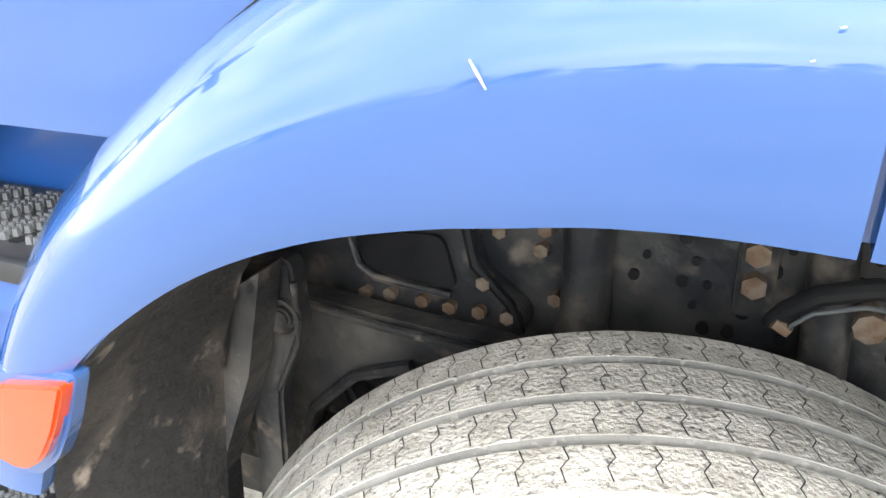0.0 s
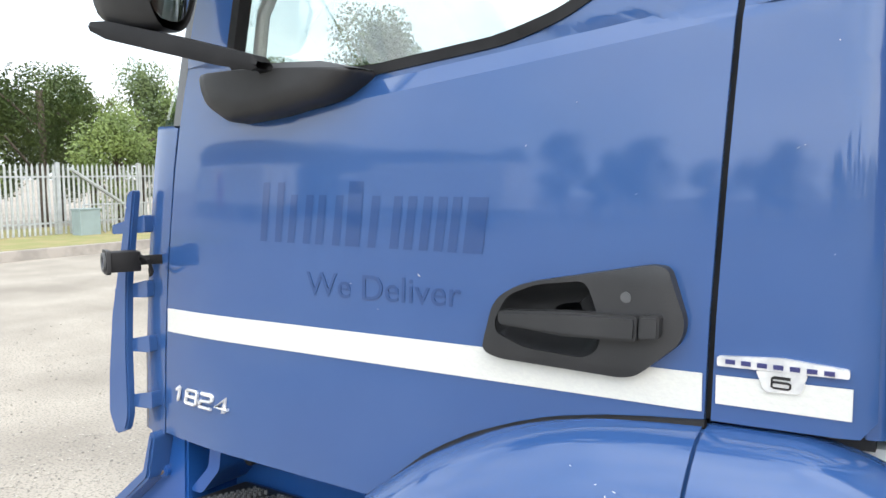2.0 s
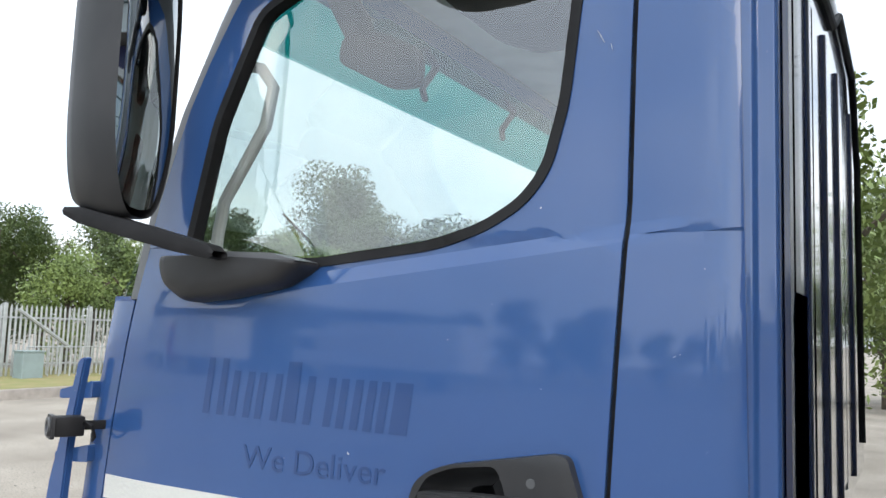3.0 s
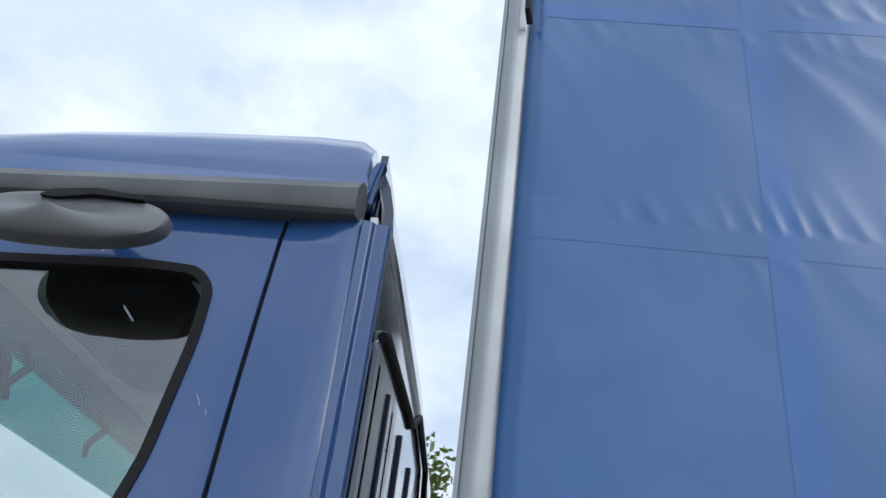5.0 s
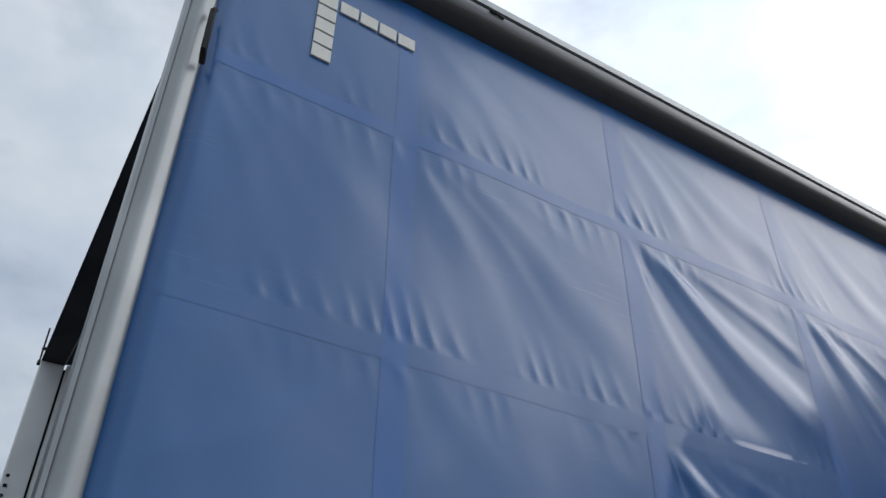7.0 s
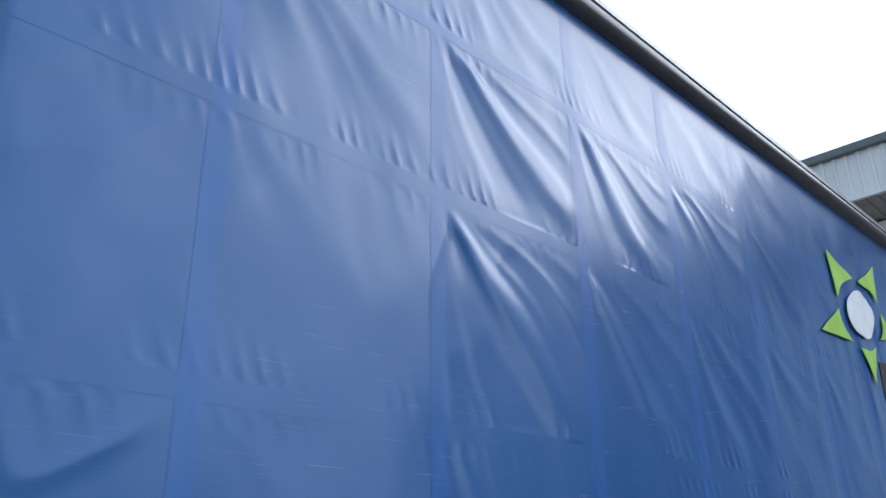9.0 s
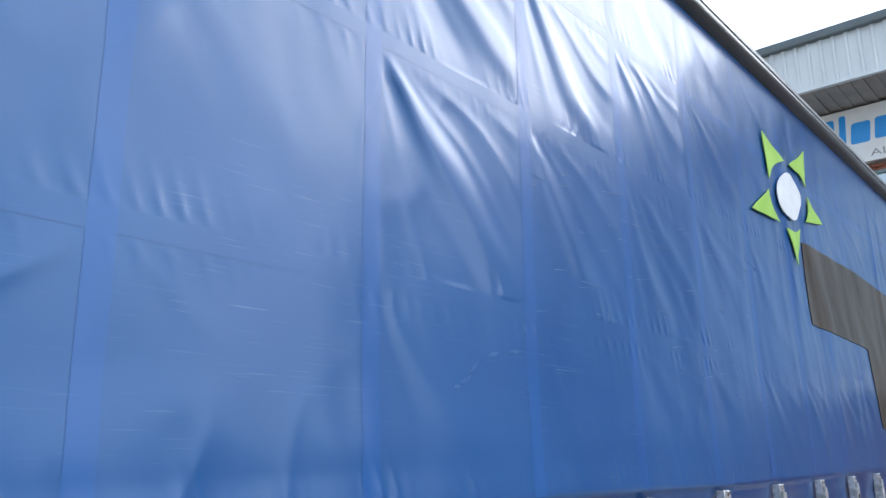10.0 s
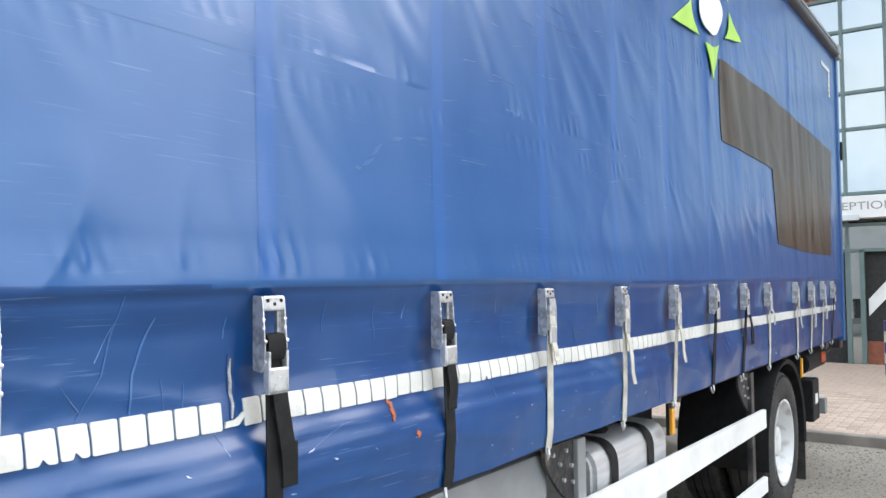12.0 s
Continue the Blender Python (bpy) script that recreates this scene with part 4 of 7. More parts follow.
def step(x0, x1, y0, y1, z, name):
    st = part(name, prism(rounded([(x0, y0 + 0.004), (x1, y0 + 0.004), (x1, y1), (x0 + 0.03, y1)], 0.015), z - 0.07, z - 0.004, None, 0.004, "xy"), PAINT_IN, cab, "blue cab step with a dark tread", smooth=True)
    part("step_tread", prism(rounded([(x0 + 0.012, y0), (x1 - 0.008, y0), (x1 - 0.008, y1 - 0.015), (x0 + 0.04, y1 - 0.015)], 0.012), z - 0.012, z, None, 0.002, "xy"), PLASTIC, st, "dark studded plastic tread")
    stud = bmesh.new()
    for k in range(7):
        for j in range(int((y1 - y0 - 0.045) / 0.0118)):
            for i in range(4):
                cx, cy = x0 + 0.035 + k * 0.076 + i * 0.0122 + j * 0.0052, y0 + 0.022 + j * 0.0118
                if cx > x1 - 0.02 or (k % 2 == 0 and j in (0, 1)) or (k % 2 and j > 12):
                    continue
                cyl((cx, cy, z - 0.001), (cx, cy, z + 0.009), 0.0056, 0.0040, 6, bm=stud)
        if x0 + 0.10 + k * 0.076 < x1 - 0.05:
            part("tread_slot", prism(rounded([(x0 + 0.092 + k * 0.076, y0 + 0.040), (x0 + 0.108 + k * 0.076, y0 + 0.040), (x0 + 0.124 + k * 0.076, y0 + 0.085), (x0 + 0.108 + k * 0.076, y0 + 0.085)], 0.003), z - 0.001, z + 0.0015, plane="xy"), BLACK, st)
    part("stud_pattern", stud, PLASTIC_MID, st)["kind"] = "stuff"
    part("tread_lip", box(x0 + 0.012, x1 - 0.008, y0 - 0.006, y0 + 0.010, z - 0.022, z + 0.003, 0.003), PLASTIC, st, smooth=True)


step(-0.585, -0.10, -0.005, 0.20, 1.178, "upper_step")
step(-0.80, -0.27, -0.02, 0.21, 0.80, "lower_step")
part("step_riser", prism([(-0.585, 1.108), (-0.15, 1.10), (-0.18, 0.99), (-0.50, 1.03)], 0.06, 0.20), PAINT_IN, cab)
part("step_shelf", box(-0.60, -0.2, 0.12, 0.20, 0.945, 0.965, 0.006), PAINT_IN, cab, smooth=True)
for x, z in ((-0.70, 1.01), (-0.66, 1.225)):
    part("step_bolt", cyl((x, 0.042, z), (x, 0.06, z), 0.017, n=18, bevel=0.003), PAINT_IN, cab, smooth=True)
    part("bolt_head", cyl((x, 0.038, z), (x, 0.05, z), 0.008, n=10), RUSTY, cab)

# wheel arch in two pieces
AX, AZ = 0.48, 0.50


UNDER = [(-0.118, 0.985), (-0.098, 1.03), (-0.073, 1.088), (-0.035, 1.141), (0.013, 1.187), (0.09, 1.243), (0.158, 1.280), (0.231, 1.308), (0.309, 1.327), (0.36, 1.335), (0.416, 1.343), (0.48, 1.346), (0.545, 1.344), (0.62, 1.336), (0.683, 1.322), (0.78, 1.285), (0.87, 1.22), (0.94, 1.13), (0.99, 1.0)]
OUTER = [(-0.235, 1.0), (-0.222, 1.04), (-0.198, 1.09), (-0.155, 1.178), (-0.107, 1.250), (-0.050, 1.310), (0.025, 1.370), (0.105, 1.427), (0.200, 1.478), (0.285, 1.512), (0.38, 1.536), (0.465, 1.547), (0.545, 1.554), (0.62, 1.556), (0.70, 1.553), (0.80, 1.52), (0.92, 1.46), (1.02, 1.34), (1.09, 1.18)]


def eased(points, n=4):
    """The points with n steps between each two, on a smooth curve through them."""
    out = []
    for i in range(len(points) - 1):
        p0, p1, p2, p3 = (Vector(points[min(max(i + k, 0), len(points) - 1)]) for k in (-1, 0, 1, 2))
        for j in range(n):
            t = j / n
            out.append(tuple(0.5 * (2 * p1 + (p2 - p0) * t + (2 * p0 - 5 * p1 + 4 * p2 - p3) * t * t + (3 * p1 - p0 - 3 * p2 + p3) * t ** 3)))
    return out + [tuple(points[-1])]


PRESS = eased([(0.06, -0.108), (0.25, -0.112), (0.42, -0.1125), (0.50, -0.110), (0.60, -0.102), (0.72, -0.088), (0.83, -0.070), (0.92, -0.050), (0.975, -0.025), (1.0, 0.004)], 2)


def arch_piece(i0, i1, clip):
    under, outer = UNDER[i0:i1 + 1], OUTER[i0:i1 + 1]
    k = clip[0] - i0
    under[k], outer[k] = (clip[1], under[k][1]), (clip[1] + 0.006, outer[k][1])
    secs = []
    for (ux, uz), (ox, oz) in zip(eased(under), eased(outer)):
        row = [(ux, -0.088, uz + 0.004), (ux, -0.105, uz)]
        row += [(ux + (ox - ux) * t, y, uz + (oz - uz) * t) for t, y in PRESS] + [(ox, 0.03, oz)]
        secs.append(row)
    return loft(secs)


arch = part("wheel_arch", arch_piece(0, 12, (12, 0.5435)), PAINT, cab, "blue front wheel arch, chipped by stones", smooth=45)
part("wheel_arch_rear", arch_piece(12, 18, (12, 0.5495)), PAINT, cab, "blue rear section of the wheel arch", smooth=45)
part("arch_joint", loft([[(0.536 + 0.006 * t + dx, y + 0.012, 1.346 + 0.206 * t) for dx in (0.0, 0.02)] for t, y in ((0.02, -0.108), (0.25, -0.112), (0.5, -0.11), (0.6, -0.102), (0.72, -0.088), (0.83, -0.07), (0.92, -0.05), (0.975, -0.025), (1.0, 0.0))]), PAINT, cab)
part("arch_seal", tube([(p[0], side_y(p[0], p[1]) - 0.001, p[1] - 0.003) for p in ARCH_TOP], 0.0075, 8), BLACK, cab, smooth=True)
part("door_arch_gap", skin([(p[0], p[1] + 0.004) for p in ARCH_TOP] + [(0.75, 1.562), (0.75, 1.545)] + [(p[0], p[1] - 0.02) for p in reversed(ARCH_TOP)], [], lambda x, z: 0.028, 0.02, 0.3), BLACK, cab)
lamp = part("arch_lamp", prism(rounded([(-0.112, 1.126), (-0.022, 1.145), (-0.050, 1.088), (-0.075, 1.052), (-0.105, 1.032), (-0.164, 1.043)], 0.012), -0.124, -0.09, None, 0.003), ORANGE, arch, "orange side indicator lens", smooth=True)
part("lamp_surround", prism(rounded([(-0.128, 1.136), (-0.018, 1.150), (-0.046, 1.085), (-0.072, 1.044), (-0.105, 1.016), (-0.178, 1.028)], 0.012), -0.113, -0.09, None, 0.004), PAINT, arch, smooth=True)
# stone chips in the paint
for x, y, z, ln, an in ((0.350, -0.1125, 1.425, 0.030, 60), (0.466, -0.105, 1.478, 0.008, 20), (0.455, -0.108, 1.470, 0.006, 80), (0.440, -0.104, 1.482, 0.005, 0), (0.599, -0.110, 1.452, 0.010, 40), (0.607, -0.111, 1.447, 0.008, 70), (0.63, -0.111, 1.43, 0.006, 10), (0.52, -0.112, 1.455, 0.005, 0), (0.40, -0.095, 1.497, 0.006, 30), (0.51, -0.112, 1.44, 0.004, 0)):
    c = prism([(-ln * 0.3, -0.0002), (-ln * 0.1, -0.0005), (ln * 0.3, 0.0001), (ln * 0.05, 0.0005)], -0.0012, 0.0012)
    bmesh.ops.transform(c, matrix=pose(x, y - 0.0015, z, 0, an, 0), verts=c.verts)
    part("paint_chip", c, CHIP, lorry)
for x, z, ln, an in ((0.086, 1.724, 0.010, 50), (0.654, 1.919, 0.008, -30), (0.662, 1.922, 0.004, 0), (0.36, 1.99, 0.004, 0), (0.45, 1.86, 0.004, 0), (0.28, 1.93, 0.003, 0), (-0.06, 1.70, 0.004, 0), (0.0, 1.66, 0.003, 0), (0.70, 1.79, 0.003, 0), (0.53, 2.42, 0.045, 62), (0.548, 2.40, 0.02, 80)):
    c = prism([(-ln * 0.3, -0.0002), (-ln * 0.1, -0.0005), (ln * 0.3, 0.0001), (ln * 0.05, 0.0005)], -0.0008, 0.0008)
    bmesh.ops.transform(c, matrix=pose(x, side_y(x, z) - 0.001, z, 0, an, 0), verts=c.verts)
    part("paint_chip", c, CHIP, lorry)
# liner and chassis seen under the arch
part("arch_liner", loft([[(p[0] + 0.003, -0.09, p[1] + 0.006), (p[0] + 0.010, 0.06, p[1] + 0.018), (p[0] + 0.016, 0.165, p[1] + 0.026)] for p in [(-0.17, 0.45), (-0.15, 0.75)] + UNDER]), LINER_DUST, cab, "grimy black wheel arch liner", smooth=True)
part("liner_plate", prism(rounded([(-0.47, 0.72), (-0.36, 0.87), (-0.204, 1.02), (-0.098, 1.083), (-0.115, 1.02), (-0.133, 0.952), (-0.25, 0.87), (-0.368, 0.781)], 0.012), 0.188, 0.198, None, 0.003), LINER_DUST, cab, "rust and dust stained liner plate")
part("liner_lip", tube([(-0.136, 0.19, 0.955), (-0.25, 0.19, 0.868), (-0.37, 0.19, 0.778)], 0.007, 8), GRIME, cab, smooth=True)
part("liner_front", prism([(-0.30, 0.95), (-0.15, 1.04), (-0.06, 1.10), (-0.10, 0.94), (-0.18, 0.75), (-0.20, 0.45), (-0.34, 0.45)], 0.20, 0.25), GRIME, cab)


def chassis_front():
    ch = sub("chassis_frame", "grimy black steel chassis frame with rusty bolts")
    part("frame_rail", box(1.0, 9.0, 0.62, 0.70, 0.78, 1.05), GRIME, ch)
    part("frame_rail_far", box(-0.7, 9.0, 1.6, 1.68, 0.78, 1.05), GRIME, ch)
    part("inner_plate", box(-0.55, 1.0, 0.52, 0.55, 0.40, 1.30), GRIME, ch, "perforated black mounting plate")
    rng = random.Random(8)
    for i in range(16):
        for j in range(5):
            x, z = 0.27 + i * 0.033 + (j % 2) * 0.016, 0.955 + j * 0.033
            if rng.random() < 0.42 and not 0.26 < x < 0.32:
                part("plate_hole", cyl((x, 0.513, z), (x, 0.53, z), rng.choice((0.006, 0.008, 0.0095)), n=12), BLACK, ch)
    part("frame_tube", cyl((0.275, 0.49, 0.80), (0.275, 0.49, 1.2), 0.035, n=20), GRIME, ch, smooth=True)
    for x, z, y in ((-0.069, 0.945, 0.46), (-0.025, 0.95, 0.46), (0.03, 0.948, 0.46), (0.075, 0.945, 0.46), (0.123, 0.946, 0.46), (0.167, 0.945, 0.46), (0.227, 0.966, 0.50), (0.204, 1.042, 0.50), (0.141, 1.063, 0.50), (0.21, 1.075, 0.50), (0.13, 0.995, 0.46)):
        part("frame_bolt", cyl((x, y, z), (x, y + 0.03, z), 0.0115, 0.009, 6), RUSTY, ch)
    for z in (1.088, 1.043):
        part("big_bolt", cyl((0.494, 0.48, z), (0.494, 0.52, z), 0.017, n=6), RUSTY, ch, "pale rusty hexagon bolt")
    part("bolt_plate", box(0.47, 0.52, 0.50, 0.52, 0.99, 1.14, 0.004), GRIME, ch)
    part("bracket", prism(rounded([(-0.30, 1.09), (0.06, 1.11), (0.10, 1.07), (0.12, 1.0), (0.19, 0.95), (0.19, 0.91), (-0.12, 0.925), (-0.32, 0.97)], 0.02), 0.475, 0.52), GRIME, ch)
    part("bracket_recess", prism(rounded([(-0.085, 1.05), (0.065, 1.06), (0.088, 0.975), (-0.06, 0.985)], 0.02), 0.466, 0.478), BLACK, ch)
    part("recess_lip", tube([(-0.09, 0.46, 1.05), (-0.075, 0.46, 0.995), (-0.05, 0.46, 0.978), (0.08, 0.46, 0.968)], 0.006, 8), GRIME, ch, smooth=True)
    part("bracket_strap", tube([(0.10, 0.47, 1.09), (0.115, 0.47, 1.02), (0.17, 0.47, 0.965), (0.185, 0.47, 0.92)], 0.009, 8), BLACK, ch, smooth=True)
    part("swing_casting", prism(rounded([(-0.24, 0.93), (-0.15, 0.965), (0.0, 0.952), (0.20, 0.940), (0.20, 0.905), (0.06, 0.890), (-0.05, 0.850), (-0.13, 0.77), (-0.17, 0.66), (-0.27, 0.66)], 0.03), 0.385, 0.44, None, 0.008), GRIME, ch, "dusty cast suspension arm", smooth=True)
    part("casting_rib", tube([(-0.14, 0.38, 0.958), (0.0, 0.378, 0.944), (0.19, 0.378, 0.932)], 0.007, 8), LINER_DUST, ch, smooth=True)
    part("casting_edge", tube([(0.05, 0.38, 0.885), (-0.05, 0.38, 0.846), (-0.13, 0.38, 0.766), (-0.165, 0.38, 0.67)], 0.010, 8), GRIME, ch, smooth=True)
    part("inner_hub", cyl((-0.20, 0.46, 0.70), (-0.20, 0.52, 0.70), 0.10, n=24, bevel=0.01), LINER_DUST, ch, smooth=True)
    part("leaf_spring", box(-0.55, 1.2, 0.40, 0.48, 0.60, 0.70, 0.01), GRIME, ch)
    part("liner_post", prism(rounded([(-0.165, 1.07), (-0.06, 1.09), (-0.055, 0.98), (-0.10, 0.88), (-0.115, 0.60), (-0.17, 0.60), (-0.150, 0.90)], 0.02), 0.262, 0.30, None, 0.006), GRIME, ch, smooth=True)
    part("pivot_boss", cyl((-0.078, 0.250, 1.005), (-0.078, 0.29, 1.005), 0.016, n=20, bevel=0.004), GRIME, ch, smooth=True)
    part("boss_ring", spin([(0.020, 0), (0.024, -0.006), (0.028, -0.004), (0.029, 0.004)], (-0.078, 0.258, 1.005), n=28), LINER_DUST, ch, smooth=True)
    part("post_edge", tube([(-0.055, 0.26, 1.06), (-0.058, 0.26, 0.97), (-0.10, 0.26, 0.885)], 0.005, 8), LINER_DUST, ch, smooth=True)
    part("brake_hose", tube([(0.52, 0.42, 1.03), (0.535, 0.40, 1.06), (0.565, 0.39, 1.09), (0.62, 0.39, 1.107), (0.70, 0.40, 1.10), (0.78, 0.44, 1.05), (0.82, 0.5, 0.98)], 0.013, 10), BLACK, ch, "black brake hose", smooth=True)
    part("brake_pipe", tube([(0.53, 0.40, 1.03), (0.56, 0.38, 1.07), (0.61, 0.375, 1.09), (0.68, 0.38, 1.085)], 0.003, 8), PLASTIC_MID, ch, smooth=True)
    part("hose_clip", cyl((0.522, 0.40, 1.043), (0.540, 0.40, 1.033), 0.010, n=6), RUSTY, ch)
    part("hose_bolt", cyl((0.63, 0.46, 1.02), (0.63, 0.50, 1.02), 0.02, n=8), RUSTY, ch)
    part("damper", cyl((0.60, 0.47, 0.7), (0.57, 0.50, 1.3), 0.03, n=16), GRIME, ch, smooth=True)
    part("liner_flap", prism([(-0.30, 1.0), (-0.17, 1.06), (-0.16, 0.93), (-0.23, 0.78), (-0.30, 0.5), (-0.42, 0.5)], 0.22, 0.25), RUSTY, ch, "rust stained liner flap")
    return ch


chassis = chassis_front()


# wheels
def wheel(name, label, tread_mat, cx, y0, y1, r=0.505, cz=0.5, grooves=True):
    w = sub(name, label)
    rim_r = 0.292
    prof = [(rim_r, y0 + 0.03), (rim_r + 0.03, y0 + 0.006), (0.38, y0 - 0.004), (0.44, y0 + 0.002), (r - 0.022, y0 + 0.016), (r - 0.006, y0 + 0.03)]
    wide = y1 - y0 - 0.06
    ribs = 4
    gw = 0.013
    a = y0 + 0.03
    for k in range(ribs):
        b = y0 + 0.03 + wide * (k + 1) / ribs
        prof += [(r - (0.006 if k == 0 else 0), a + 0.002), (r, (a + b) / 2), (r, b - gw)]
        if k < ribs - 1:
            prof += [(r - 0.016, b - gw + 0.003), (r - 0.016, b - 0.003)]
        a = b
    prof += [(r - 0.022, y1 - 0.016), (0.44, y1 - 0.002), (0.38, y1 + 0.004), (rim_r, y1 - 0.03)]
    part("sidewall", spin(prof[:5], (cx, 0, cz), n=96), TYRE_SIDE if tread_mat is TYRE_DIRTY else tread_mat, w, "dusty grey tyre sidewall" if tread_mat is TYRE_DIRTY else "", smooth=30)
    bm = bmesh.new()
    spin(prof[4:], (cx, 0, cz), n=96, bm=bm)
    part("tyre", bm, tread_mat, w, "dusty worn tyre with ribbed tread" if tread_mat is TYRE_DIRTY else "black tyre", smooth=30)
    if grooves:
        for k in range(ribs - 1):
            b = y0 + 0.03 + wide * (k + 1) / ribs
            part("tread_groove", spin([(r - 0.0005, b - gw + 0.0002), (r - 0.0145, b - gw + 0.0034), (r - 0.0145, b - 0.0036), (r - 0.0005, b + 0.0008)], (cx, 0, cz), n=96), TYRE_SIDE, w)
        sp = bmesh.new()
        rng = random.Random(5)
        for k in range(ribs):
            yc = y0 + 0.03 + wide * (k + 0.5) / ribs - gw / 2
            hw = wide / ribs / 2 - gw / 2 - 0.003
            for i in range(84):
                an = 2 * math.pi * (i + 0.25 * (k % 2)) / 84
                for s, e, da, db in ((-1, -0.2, 0, 0.008), (-0.2, 0.3, 0.008, -0.006), (0.3, 1, -0.006, 0.004)):
                    pts = []
                    for t, d in ((s, da), (e, db)):
                        for wv in (-0.0013, 0.0013):
                            aa = an + d + wv
                            pts.append((cx + (r + 0.0012) * math.cos(aa), yc + t * hw, cz + (r + 0.0012) * math.sin(aa)))
                    vs = [sp.verts.new(p) for p in (pts[0], pts[1], pts[3], pts[2])]
                    sp.faces.new(vs)
        part("tread_pattern", sp, BLACK, w)["kind"] = "stuff"
    shoulder = bmesh.new()
    for i in range(60):
        an = 2 * math.pi * i / 60
        m = Matrix.Translation((cx, 0, cz)) @ Matrix.Rotation(-an, 4, "Y")
        b2 = box(r - 0.05, r - 0.022, y0 + 0.005, y0 + 0.0125, -0.004, 0.004)
        bmesh.ops.transform(b2, matrix=m, verts=b2.verts)
        merge(shoulder, b2)
    part("shoulder_pattern", shoulder, TYRE_SIDE if tread_mat is TYRE_DIRTY else tread_mat, w)["kind"] = "stuff"
    rm = spin([(0.298, y0 + 0.012), (0.30, y0 + 0.004), (0.285, y0 + 0.004), (0.275, y0 + 0.03), (0.262, y0 + 0.07), (0.255, y0 + 0.12), (0.235, y0 + 0.145), (0.19, y0 + 0.15), (0.16, y0 + 0.14), (0.14, y0 + 0.09), (0.11, y0 + 0.085), (0.10, y0 + 0.05), (0.0, y0 + 0.045)], (cx, 0, cz), n=64)
    rim = part("rim", rm, RIM, w, "white painted steel rim with chips", smooth=40)
    for i in range(10):
        an = 2 * math.pi * i / 10
        x, z = cx + 0.168 * math.cos(an), cz + 0.168 * math.sin(an)
        part("wheel_nut", cyl((x, y0 + 0.105, z), (x, y0 + 0.145, z), 0.016, 0.013, 6), RUSTY, w)
    for i in range(8):
        an = 2 * math.pi * (i + 0.5) / 8
        x, z = cx + 0.222 * math.cos(an), cz + 0.222 * math.sin(an)
        part("hand_hole", cyl((x, y0 + 0.139, z), (x, y0 + 0.16, z), 0.026, n=16), BLACK, w)
    return w


front_wheel = wheel("front_wheel", "front lorry wheel with pale dusty tyre on gravel", TYRE_DIRTY, 0.0, -0.165, 0.165, 0.532, 0.532)
front_wheel.matrix_world = pose(0.415, 0.165, 0.0, 0, 0, 16)

# ---- lorry: curtain-sided body ----
YB, X0, X1, ZB, ZT = -0.130, 0.985, 9.10, 1.105, 3.60
WEBS = [1.432, 2.035, 2.645, 3.235, 3.835, 4.445, 5.03, 5.62, 6.21, 7.03, 7.55, 8.06, 8.52]
BANDS = [(3.20, 0.018), (2.705, 0.021), (2.125, 0.023)]


def rail_z(x):
    return 3.575 + 0.012 * (x - 1.0)


def smooth(a, b, v):
    """A soft step from 0 at a to 1 at b."""
    v = max(0.0, min(1.0, (v - a) / (b - a)))
    return v * v * (3 - 2 * v)


def knots(table, v):
    """A smooth curve through a table of (place, value)."""
    if v <= table[0][0]:
        return table[0][1]
    for (a, p), (b, q) in zip(table, table[1:]):
        if v <= b:
            return p + (q - p) * smooth(a, b, v)
    return table[-1][1]


SKIRT = [(1.10, 0.016), (1.15, 0.020), (1.20, 0.024), (1.24, 0.025), (1.27, 0.020), (1.305, 0.007), (1.355, -0.010), (1.44, -0.022), (1.54, -0.020), (1.615, -0.002), (1.632, 0.011), (1.73, 0.006), (1.92, 0.0)]
COLS = [X0 + 0.01] + WEBS + [X1]
ROWS = [(3.22, 3.60), (2.727, 3.18), (2.148, 2.682), (1.66, 2.10)]
# strength of the drag folds, column by column, in each row from the top
DRAG = {0: (0.18, 0.13, 0.12, 0.10), 1: (0.15, 0.20, 0.12, 0.08), 2: (0.55, 1.5, 1.15, 0.12), 3: (0.35, 0.95, 0.6, 0.12), 4: (0.3, 0.7, 0.4, 0.12), 5: (0.3, 0.5, 0.35, 0.12)}


def ridge(v):
    """A fold with a crisp crest and a broad trough, between -0.4 and 0.6."""
    return (0.5 + 0.5 * math.sin(v)) ** 2.2 - 0.4


